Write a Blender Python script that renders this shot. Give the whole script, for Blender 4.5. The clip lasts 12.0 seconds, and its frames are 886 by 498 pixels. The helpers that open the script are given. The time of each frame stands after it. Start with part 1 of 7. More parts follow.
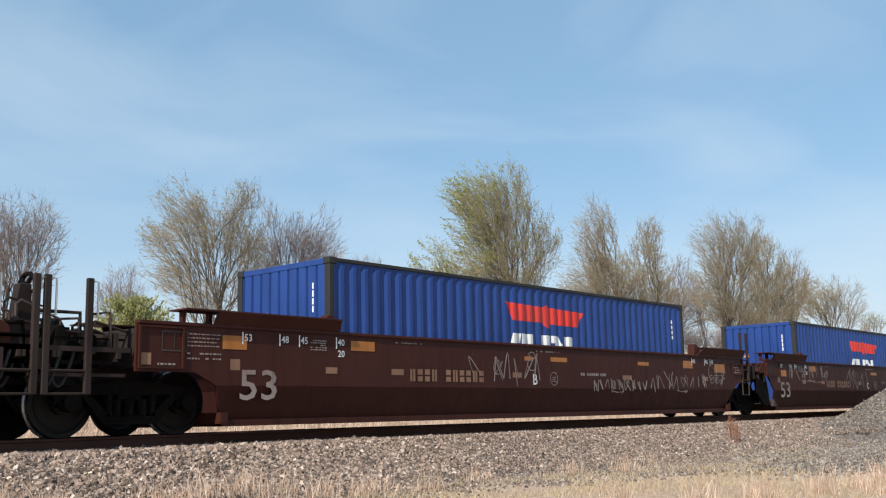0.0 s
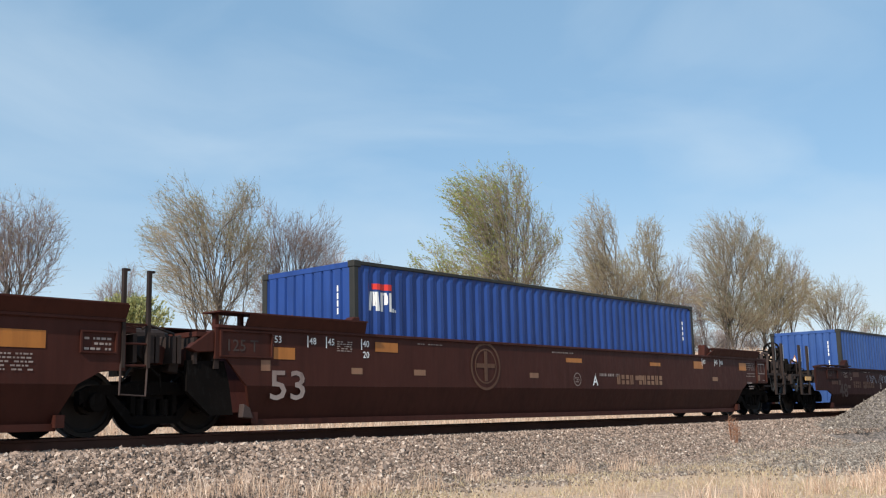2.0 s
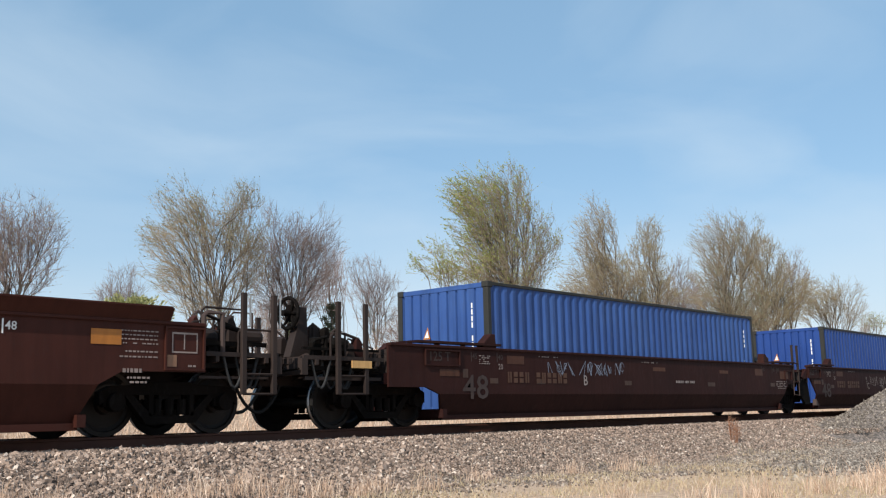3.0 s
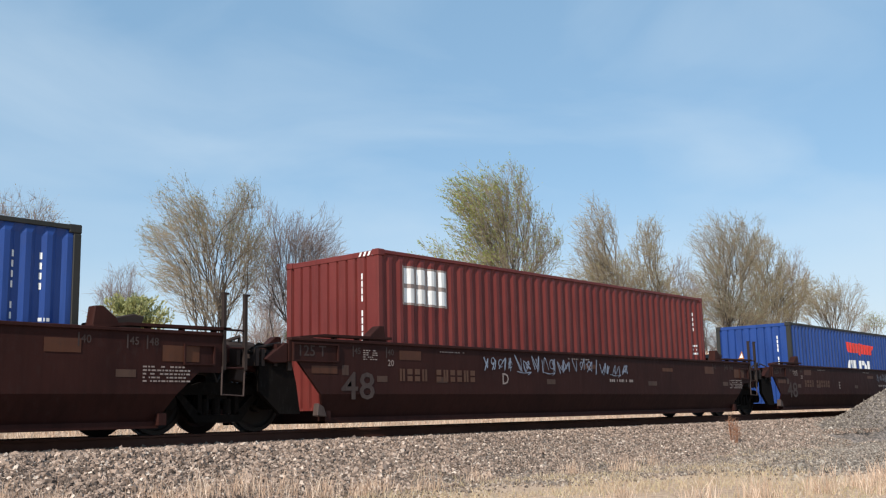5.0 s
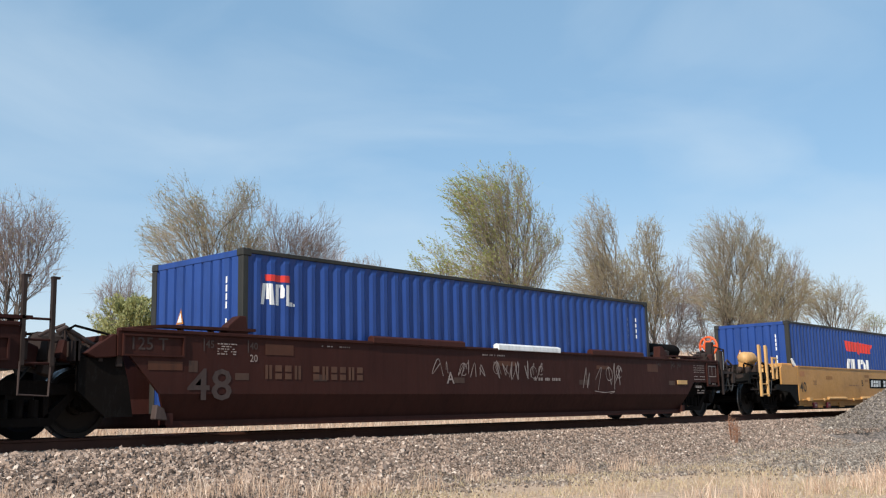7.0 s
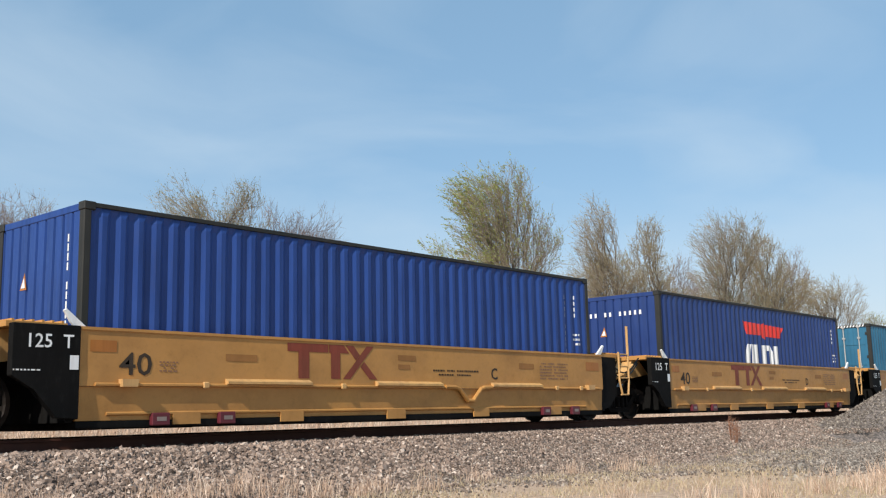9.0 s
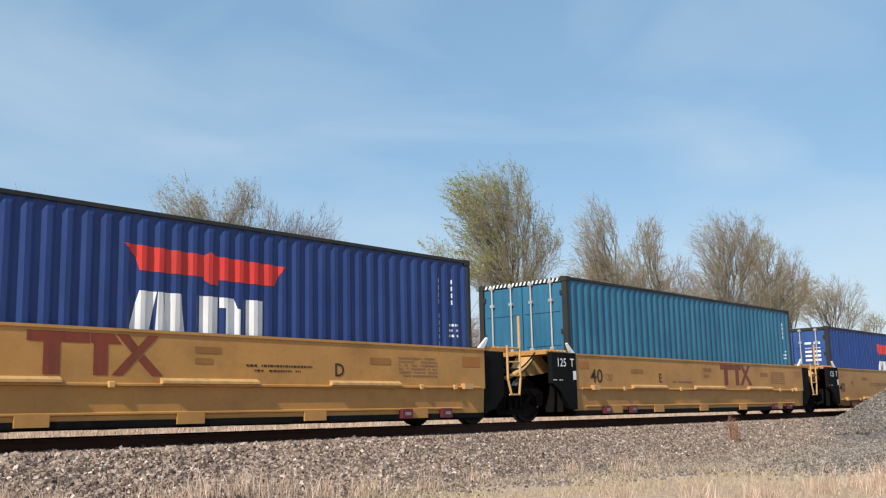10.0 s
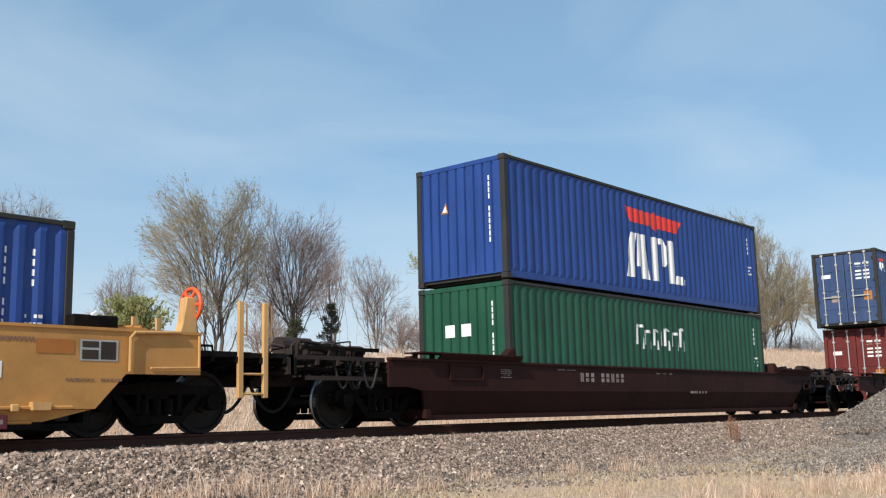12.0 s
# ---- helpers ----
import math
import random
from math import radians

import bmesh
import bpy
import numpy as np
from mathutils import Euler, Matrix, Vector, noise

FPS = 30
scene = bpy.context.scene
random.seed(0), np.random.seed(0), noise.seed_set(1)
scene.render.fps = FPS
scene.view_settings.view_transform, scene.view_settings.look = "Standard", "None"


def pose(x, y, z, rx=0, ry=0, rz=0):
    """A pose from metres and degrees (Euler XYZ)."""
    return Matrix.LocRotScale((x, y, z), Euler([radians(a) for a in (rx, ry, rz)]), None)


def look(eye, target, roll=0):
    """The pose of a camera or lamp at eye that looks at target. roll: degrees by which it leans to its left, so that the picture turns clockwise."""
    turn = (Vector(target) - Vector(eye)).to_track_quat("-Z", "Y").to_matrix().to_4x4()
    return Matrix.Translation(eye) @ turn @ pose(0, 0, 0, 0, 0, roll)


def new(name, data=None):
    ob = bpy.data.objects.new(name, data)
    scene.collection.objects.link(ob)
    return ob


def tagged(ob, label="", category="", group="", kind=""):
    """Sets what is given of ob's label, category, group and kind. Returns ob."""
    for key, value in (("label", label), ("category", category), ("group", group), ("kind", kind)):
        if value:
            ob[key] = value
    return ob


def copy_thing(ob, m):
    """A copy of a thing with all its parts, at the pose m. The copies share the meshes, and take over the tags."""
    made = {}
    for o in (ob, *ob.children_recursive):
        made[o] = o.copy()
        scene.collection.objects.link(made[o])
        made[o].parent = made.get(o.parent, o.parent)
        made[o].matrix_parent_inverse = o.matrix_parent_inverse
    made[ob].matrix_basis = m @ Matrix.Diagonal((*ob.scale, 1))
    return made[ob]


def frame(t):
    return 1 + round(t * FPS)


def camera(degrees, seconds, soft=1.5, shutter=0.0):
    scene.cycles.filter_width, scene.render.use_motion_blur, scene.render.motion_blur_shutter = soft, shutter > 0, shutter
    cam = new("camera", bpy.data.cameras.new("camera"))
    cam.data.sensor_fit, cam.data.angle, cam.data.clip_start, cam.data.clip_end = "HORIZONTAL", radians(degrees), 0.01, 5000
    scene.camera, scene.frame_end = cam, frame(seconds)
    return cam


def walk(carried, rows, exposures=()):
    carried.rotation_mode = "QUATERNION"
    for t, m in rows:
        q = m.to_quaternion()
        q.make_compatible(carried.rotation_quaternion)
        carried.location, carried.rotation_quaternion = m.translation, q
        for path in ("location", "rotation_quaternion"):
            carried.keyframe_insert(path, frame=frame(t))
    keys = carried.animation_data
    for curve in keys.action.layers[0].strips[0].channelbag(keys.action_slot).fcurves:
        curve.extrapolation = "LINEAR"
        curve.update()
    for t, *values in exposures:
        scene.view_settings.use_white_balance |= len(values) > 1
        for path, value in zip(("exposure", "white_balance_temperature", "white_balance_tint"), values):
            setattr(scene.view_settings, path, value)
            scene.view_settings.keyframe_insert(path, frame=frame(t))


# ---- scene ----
YC = 13.319          # centre line of the track; z = 0 is the top of the rails
GAUGE = 0.7525       # rail head centre from the centre line

EYE = Vector((0.0, 0.0, 0.191))
YAW, PITCH = radians(49.253), radians(9.388)
AIM = EYE + Vector((math.sin(YAW) * math.cos(PITCH), math.cos(YAW) * math.cos(PITCH), math.sin(PITCH)))
cam = camera(47.63, 12.0, 1.2)
walk(cam, [(0.0, look(EYE, AIM, -1.3265)), (12.0, look(EYE, AIM, -1.3265))],
     exposures=[(0.0, 0.0), (7.4, 0.0), (9.2, -0.06), (12.0, -0.06)])


def travel(t):
    """Metres that the train has rolled since the start."""
    u = (t - 6) / 6
    return 19.3294 * t + 0.7772 * (u * u - 1) - 0.0406 * (u ** 3 - u) - 0.5208 * (u ** 4 - u * u)


# ---- world and sun ----
SUN_TO = Vector((-0.80, -0.19, 0.62)).normalized()


def build_world():
    world = bpy.data.worlds.new("sky")
    scene.world = world
    world.use_nodes = True
    nt = world.node_tree
    nt.nodes.clear()
    out = nt.nodes.new("ShaderNodeOutputWorld")
    bg = nt.nodes.new("ShaderNodeBackground")
    sky = nt.nodes.new("ShaderNodeTexSky")
    sky.sky_type = "NISHITA"
    sky.sun_disc = False
    sky.sun_elevation = math.asin(SUN_TO.z)
    sky.sun_rotation = math.atan2(SUN_TO.x, SUN_TO.y)
    sky.altitude = 300
    sky.air_density, sky.dust_density, sky.ozone_density = 1.0, 0.6, 1.6
    # thin, wind-drawn high cloud
    co = nt.nodes.new("ShaderNodeTexCoord")
    mp = nt.nodes.new("ShaderNodeMapping")
    mp.inputs["Rotation"].default_value = (0.25, 0.1, 2.3)
    mp.inputs["Scale"].default_value = (1.6, 3.2, 6.5)
    n1 = nt.nodes.new("ShaderNodeTexNoise")
    n1.inputs["Scale"].default_value = 1.1
    n1.inputs["Detail"].default_value = 6.0
    n1.inputs["Roughness"].default_value = 0.5
    n1.inputs["Distortion"].default_value = 0.6
    rp = nt.nodes.new("ShaderNodeValToRGB")
    rp.color_ramp.elements[0].position, rp.color_ramp.elements[1].position = 0.42, 0.72
    rp.color_ramp.elements[0].color = (0, 0, 0, 1)
    rp.color_ramp.elements[1].color = (0.42, 0.42, 0.42, 1)
    haze = nt.nodes.new("ShaderNodeMix")
    haze.data_type = "RGBA"
    haze.inputs["Factor"].default_value = 0.45
    haze.inputs["B"].default_value = (3.25, 5.8, 8.25, 1)
    mix = nt.nodes.new("ShaderNodeMix")
    mix.data_type = "RGBA"
    mix.inputs["B"].default_value = (5.75, 6.95, 8.0, 1)
    nt.links.new(sky.outputs["Color"], haze.inputs["A"])
    nt.links.new(co.outputs["Generated"], mp.inputs["Vector"])
    nt.links.new(mp.outputs["Vector"], n1.inputs["Vector"])
    nt.links.new(n1.outputs["Fac"], rp.inputs["Fac"])
    nt.links.new(rp.outputs["Color"], mix.inputs["Factor"])
    nt.links.new(haze.outputs["Result"], mix.inputs["A"])
    sep = nt.nodes.new("ShaderNodeSeparateXYZ")
    low = nt.nodes.new("ShaderNodeMapRange")
    low.inputs["From Min"].default_value, low.inputs["From Max"].default_value = 0.0, 0.24
    low.inputs["To Min"].default_value, low.inputs["To Max"].default_value = 0.75, 0.0
    low.interpolation_type = "SMOOTHSTEP"
    dim = nt.nodes.new("ShaderNodeMix")
    dim.data_type = "RGBA"
    dim.inputs["B"].default_value = (6.3, 7.1, 7.8, 1)
    nt.links.new(co.outputs["Generated"], sep.inputs["Vector"])
    nt.links.new(sep.outputs["Z"], low.inputs["Value"])
    nt.links.new(low.outputs["Result"], dim.inputs["Factor"])
    nt.links.new(mix.outputs["Result"], dim.inputs["A"])
    nt.links.new(dim.outputs["Result"], bg.inputs["Color"])
    nt.links.new(bg.outputs["Background"], out.inputs["Surface"])
    bg.inputs["Strength"].default_value = 0.115
    sun = bpy.data.lights.new("sun", "SUN")
    sun.energy, sun.angle, sun.color = 5.0, radians(0.53), (1.0, 0.935, 0.85)
    ob = new("sun", sun)
    ob.matrix_world = look(SUN_TO * 60, (0, 0, 0))


build_world()


# ---- materials ----
def mat_base(name):
    m = bpy.data.materials.new(name)
    m.use_nodes = True
    nt = m.node_tree
    return m, nt, nt.nodes["Principled BSDF"]


def ramp(nt, stops):
    r = nt.nodes.new("ShaderNodeValToRGB")
    el = r.color_ramp.elements
    while len(el) < len(stops):
        el.new(0.5)
    for e, (p, c) in zip(el, stops):
        e.position = p
        e.color = (*c, 1)
    return r


def tex_noise(nt, scale, detail=4.0, rough=0.55, stretch=(1, 1, 1), space="Object"):
    co = nt.nodes.new("ShaderNodeTexCoord")
    mp = nt.nodes.new("ShaderNodeMapping")
    mp.inputs["Scale"].default_value = stretch
    n = nt.nodes.new("ShaderNodeTexNoise")
    n.inputs["Scale"].default_value = scale
    n.inputs["Detail"].default_value = detail
    n.inputs["Roughness"].default_value = rough
    nt.links.new(co.outputs[space], mp.inputs["Vector"])
    nt.links.new(mp.outputs["Vector"], n.inputs["Vector"])
    return n


def mixed(nt, fac, a, b, mode="MIX"):
    mx = nt.nodes.new("ShaderNodeMix")
    mx.data_type = "RGBA"
    mx.blend_type = mode
    for key, v in (("Factor", fac), ("A", a), ("B", b)):
        sock = [s for s in mx.inputs if s.name == key and s.type == ("VALUE" if key == "Factor" else "RGBA")][0]
        if isinstance(v, (int, float)):
            sock.default_value = v
        elif isinstance(v, tuple):
            sock.default_value = (*v, 1)
        else:
            nt.links.new(v, sock)
    return [s for s in mx.outputs if s.type == "RGBA"][0]


def bumped(nt, bsdf, height, strength, distance=0.01):
    b = nt.nodes.new("ShaderNodeBump")
    b.inputs["Strength"].default_value = strength
    b.inputs["Distance"].default_value = distance
    nt.links.new(height, b.inputs["Height"])
    nt.links.new(b.outputs["Normal"], bsdf.inputs["Normal"])


def painted(name, col, worn, rough=0.45, wear=0.5, streak=True, metal=0.0, spec=0.3, patchy=False):
    """Weathered paint on steel: faded patches, vertical dirt streaks, fine scuffs."""
    m, nt, b = mat_base(name)
    big = tex_noise(nt, 0.8, 5)
    fine = tex_noise(nt, 14.0, 6, 0.7, (1, 1, 0.9) if patchy else (1, 1, 0.35))
    r1 = ramp(nt, [(0.35, col), (0.75, worn)])
    nt.links.new(big.outputs["Fac"], r1.inputs["Fac"])
    r2 = ramp(nt, [(0.52, (0, 0, 0)), (0.75, (wear, wear, wear))])
    nt.links.new(fine.outputs["Fac"], r2.inputs["Fac"])
    c = mixed(nt, r2.outputs["Color"], r1.outputs["Color"], tuple(0.55 * x + 0.02 for x in worn))
    if streak:
        st = tex_noise(nt, 2.2, 5, 0.65, (0.7, 1, 0.9)) if patchy else tex_noise(nt, 5.0, 3, 0.6, (1.6, 1.6, 0.12))
        r3 = ramp(nt, [(0.45, (1, 1, 1)), (0.8, (0.72, 0.70, 0.68))])
        nt.links.new(st.outputs["Fac"], r3.inputs["Fac"])
        c = mixed(nt, 1.0, c, r3.outputs["Color"], "MULTIPLY")
    nt.links.new(c, b.inputs["Base Color"])
    rr = ramp(nt, [(0.3, (rough - 0.08,) * 3), (0.8, (min(rough + 0.2, 1),) * 3)])
    nt.links.new(fine.outputs["Fac"], rr.inputs["Fac"])
    nt.links.new(rr.outputs["Color"], b.inputs["Roughness"])
    b.inputs["Metallic"].default_value = metal
    b.inputs["Specular IOR Level"].default_value = spec
    bumped(nt, b, fine.outputs["Fac"], 0.12, 0.004)
    return m


M_BLUE = painted("blue_container_paint", (0.0168, 0.0525, 0.2165), (0.0225, 0.0655, 0.2540), 0.42, 0.25)
M_BLUE_PALE = painted("faded_blue_container_paint", (0.02952, 0.07749, 0.2509), (0.04428, 0.1033, 0.2878), 0.5, 0.35)
M_BLUE_DARK = painted("dark_blue_container_paint", (0.0198, 0.045, 0.1665), (0.0288, 0.0612, 0.198), 0.42, 0.25)
M_BLUE_GREY = painted("dull_grey_blue_container_paint", (0.0315, 0.063, 0.153), (0.0495, 0.0855, 0.18), 0.55, 0.4)
M_TEAL = painted("teal_container_paint", (0.027, 0.1305, 0.225), (0.045, 0.18, 0.279), 0.45, 0.3)
M_GREEN = painted("green_container_paint", (0.0117, 0.0702, 0.0387), (0.0207, 0.0963, 0.054), 0.45, 0.3)
M_RED = painted("red_brown_container_paint", (0.1305, 0.0198, 0.01665), (0.1665, 0.0315, 0.0252), 0.5, 0.3)
M_FRAME = painted("dark_container_frame", (0.021, 0.023, 0.021), (0.042, 0.038, 0.033), 0.6, 0.5)
M_BROWN = painted("mineral_brown_car_paint", (0.04763, 0.01285, 0.008438), (0.06134, 0.01792, 0.01165), 0.6, 0.35, True, 0.0, 0.18)
M_BROWN_MID = painted("dulled_brown_car_paint", (0.036, 0.0105, 0.0077), (0.049, 0.015, 0.0105), 0.65, 0.45, True, 0.0, 0.15)
M_BROWN_OLD = painted("weathered_brown_car_paint", (0.0265, 0.0082, 0.0066), (0.040, 0.0125, 0.0095), 0.7, 0.5, True, 0.0, 0.14)
M_YELLOW = painted("yellow_car_paint", (0.53, 0.262, 0.072), (0.45, 0.225, 0.07), 0.5, 0.3, patchy=True)
M_YELLOW_DULL = painted("dulled_yellow_patch_paint", (0.37, 0.165, 0.045), (0.30, 0.14, 0.045), 0.6, 0.3, patchy=True)
M_YELLOW_RAIL = painted("bright_yellow_handrail_paint", (0.648, 0.3762, 0.1368), (0.54, 0.3168, 0.1368), 0.45, 0.3)
M_BLACK = painted("black_car_paint", (0.006, 0.006, 0.006), (0.013, 0.012, 0.011), 0.75, 0.4, True, 0.0, 0.08)
# grime and rust, with the deep shade under the cars put into the colour
M_GRIME_SHADE = painted("grimy_running_gear_in_shade", (0.005, 0.0042, 0.0038), (0.0118, 0.0088, 0.0072), 0.9, 0.5, False, 0.0, 0.06)
M_WHEEL_SHADE = painted("rusty_wheel_steel_in_shade", (0.0085, 0.0063, 0.005), (0.017, 0.0115, 0.0085), 0.6, 0.4, False, 0.2)
M_ENDGEAR = painted("dark_end_gear_paint", (0.022, 0.0145, 0.0125), (0.045, 0.031, 0.026), 0.7, 0.5, False, 0.0, 0.2)
M_TREAD = painted("bright_worn_steel", (0.22, 0.22, 0.23), (0.34, 0.34, 0.34), 0.28, 0.2, False, 1.0)
M_RUST = painted("rusty_rail_steel", (0.060, 0.023, 0.015), (0.105, 0.042, 0.027), 0.75, 0.5, False)
M_WHITE = painted("white_marking_paint", (0.86, 0.86, 0.85), (0.76, 0.76, 0.74), 0.5, 0.25)
M_DUSTY = painted("dusty_grey_marking_paint", (0.36, 0.30, 0.27), (0.22, 0.15, 0.13), 0.6, 0.5)
M_LOGO_RED = painted("red_marking_paint", (0.72, 0.045, 0.035), (0.60, 0.06, 0.05), 0.45, 0.2)
M_OLD_RED = painted("dull_red_marking_paint", (0.25, 0.045, 0.025), (0.2, 0.06, 0.03), 0.55, 0.3)
M_ORANGE = painted("orange_reflector_tape", (0.46, 0.17, 0.03), (0.36, 0.13, 0.03), 0.4, 0.3)
M_FADED = painted("worn_grey_stencil", (0.072, 0.05, 0.044), (0.038, 0.022, 0.019), 0.7, 0.6)
M_ORANGE_DULL = painted("grimy_orange_tape", (0.105, 0.036, 0.014), (0.06, 0.02, 0.010), 0.6, 0.5)
M_TAN_DULL = painted("grimy_tan_stencil", (0.085, 0.046, 0.031), (0.05, 0.025, 0.018), 0.6, 0.5)
M_GHOST = painted("almost_gone_tan_stencil", (0.125, 0.062, 0.036), (0.085, 0.036, 0.022), 0.65, 0.6)
M_CHALK = painted("bluish_spray_paint", (0.27, 0.31, 0.39), (0.18, 0.19, 0.24), 0.6, 0.4)
M_TAN = painted("faded_tan_stencil", (0.30, 0.17, 0.10), (0.22, 0.11, 0.07), 0.6, 0.4)
M_DARKTXT = painted("dark_stencil_paint", (0.03, 0.022, 0.016), (0.06, 0.04, 0.025), 0.6, 0.3)
M_GALV = painted("galvanised_steel", (0.50, 0.50, 0.48), (0.38, 0.37, 0.35), 0.45, 0.3, False, 0.4)
M_BRAKE_RED = painted("orange_red_brake_wheel_paint", (0.75, 0.11, 0.03), (0.6, 0.12, 0.04), 0.45, 0.3, False)
M_MAROON = painted("maroon_reflector", (0.14, 0.022, 0.03), (0.10, 0.02, 0.03), 0.35, 0.2, False)
M_HOSE = painted("black_rubber_hose", (0.016, 0.016, 0.017), (0.03, 0.03, 0.03), 0.7, 0.2, False)
M_TIE = painted("creosoted_timber", (0.036, 0.0252, 0.018), (0.066, 0.048, 0.036), 0.85, 0.5, False)


def island_material(name, stops, rough=0.85, grain=30.0):
    """Colour by piece, with a little grain on each piece."""
    m, nt, b = mat_base(name)
    g = nt.nodes.new("ShaderNodeNewGeometry")
    r = ramp(nt, stops)
    nt.links.new(g.outputs["Random Per Island"], r.inputs["Fac"])
    n = tex_noise(nt, grain, 4)
    r2 = ramp(nt, [(0.3, (0.7, 0.7, 0.7)), (0.7, (1.15, 1.15, 1.15))])
    nt.links.new(n.outputs["Fac"], r2.inputs["Fac"])
    c = mixed(nt, 1.0, r.outputs["Color"], r2.outputs["Color"], "MULTIPLY")
    nt.links.new(c, b.inputs["Base Color"])
    b.inputs["Roughness"].default_value = rough
    return m


M_STONE = island_material("crushed_ballast_stone", [(0.0, (0.075, 0.053, 0.041)), (0.3, (0.21, 0.15, 0.115)), (0.65, (0.335, 0.243, 0.187)), (0.92, (0.47, 0.35, 0.275)), (1.0, (0.71, 0.59, 0.49))])
M_STONE_GREY = island_material("grey_gravel_stone", [(0.0, (0.085, 0.069, 0.056)), (0.4, (0.20, 0.165, 0.135)), (0.8, (0.30, 0.255, 0.21)), (1.0, (0.46, 0.40, 0.33))])
M_STONE_MIX = island_material("dusty_mixed_stone", [(0.0, (0.08, 0.062, 0.05)), (0.35, (0.19, 0.148, 0.118)), (0.75, (0.31, 0.245, 0.195)), (1.0, (0.55, 0.46, 0.38))])
M_BLADE = island_material("dry_grass_blades", [(0.0, (0.38, 0.245, 0.165)), (0.4, (0.58, 0.405, 0.285)), (0.8, (0.70, 0.525, 0.395)), (1.0, (0.78, 0.64, 0.51))], 0.8, 8)
M_BLADE_MIX = island_material("short_greening_grass_blades", [(0.0, (0.38, 0.27, 0.17)), (0.5, (0.55, 0.42, 0.285)), (0.82, (0.43, 0.36, 0.19)), (1.0, (0.69, 0.57, 0.43))], 0.8, 8)
M_WEED = island_material("red_dry_weed_stems", [(0.0, (0.25, 0.095, 0.05)), (1.0, (0.40, 0.21, 0.12))], 0.8, 8)


def bark_material(name, a, b_):
    m, nt, b = mat_base(name)
    n = tex_noise(nt, 3.0, 5, 0.6, (1, 1, 0.3))
    r = ramp(nt, [(0.3, a), (0.7, b_)])
    nt.links.new(n.outputs["Fac"], r.inputs["Fac"])
    nt.links.new(r.outputs["Color"], b.inputs["Base Color"])
    b.inputs["Roughness"].default_value = 0.9
    bumped(nt, b, n.outputs["Fac"], 0.4, 0.02)
    return m


def leaf_material(name, stops):
    m, nt, b = mat_base(name)
    g = nt.nodes.new("ShaderNodeNewGeometry")
    r = ramp(nt, stops)
    nt.links.new(g.outputs["Random Per Island"], r.inputs["Fac"])
    nt.links.new(r.outputs["Color"], b.inputs["Base Color"])
    b.inputs["Roughness"].default_value = 0.6
    tr = nt.nodes.new("ShaderNodeBsdfTranslucent")
    nt.links.new(r.outputs["Color"], tr.inputs["Color"])
    mx = nt.nodes.new("ShaderNodeMixShader")
    mx.inputs[0].default_value = 0.35
    nt.links.new(b.outputs["BSDF"], mx.inputs[1])
    nt.links.new(tr.outputs["BSDF"], mx.inputs[2])
    nt.links.new(mx.outputs["Shader"], nt.nodes["Material Output"].inputs["Surface"])
    return m


M_BARK = bark_material("grey_brown_bark", (0.05, 0.041, 0.034), (0.125, 0.103, 0.085))
M_TWIG = bark_material("pale_brown_twigs", (0.215, 0.168, 0.115), (0.33, 0.272, 0.188))
M_TWIG_GREY = bark_material("grey_bare_twigs", (0.20, 0.155, 0.14), (0.31, 0.25, 0.23))
M_BUD_GREY = leaf_material("pale_grey_green_buds", [(0.0, (0.20, 0.225, 0.13)), (0.6, (0.28, 0.30, 0.19)), (1.0, (0.36, 0.37, 0.26))])
M_BUD = leaf_material("young_spring_leaves", [(0.0, (0.22, 0.27, 0.06)), (0.5, (0.31, 0.35, 0.09)), (1.0, (0.42, 0.42, 0.15))])
M_BUD_DULL = leaf_material("tan_buds", [(0.0, (0.33, 0.27, 0.16)), (0.6, (0.40, 0.34, 0.19)), (1.0, (0.42, 0.40, 0.21))])
M_NEEDLE = leaf_material("dull_green_shrub_leaves", [(0.0, (0.25, 0.26, 0.10)), (0.5, (0.36, 0.37, 0.15)), (1.0, (0.48, 0.46, 0.23))])
M_CEDAR = leaf_material("dark_cedar_leaves", [(0.0, (0.06, 0.072, 0.045)), (1.0, (0.12, 0.13, 0.08))])


def ground_material():
    """Dry grass and soil, going over to gravel on the track bed and the road bank (by the plan)."""
    m, nt, b = mat_base("dry_ground")
    n1 = tex_noise(nt, 0.25, 6, 0.6)
    n2 = tex_noise(nt, 9.0, 6, 0.7)
    r1 = ramp(nt, [(0.3, (0.45, 0.31, 0.21)), (0.55, (0.56, 0.405, 0.285)), (0.8, (0.48, 0.365, 0.23))])
    nt.links.new(n1.outputs["Fac"], r1.inputs["Fac"])
    r2 = ramp(nt, [(0.3, (0.55, 0.52, 0.5)), (0.7, (1.2, 1.2, 1.2))])
    nt.links.new(n2.outputs["Fac"], r2.inputs["Fac"])
    c = mixed(nt, 1.0, r1.outputs["Color"], r2.outputs["Color"], "MULTIPLY")
    nt.links.new(c, b.inputs["Base Color"])
    b.inputs["Roughness"].default_value = 0.95
    bumped(nt, b, n2.outputs["Fac"], 0.6, 0.03)
    return m


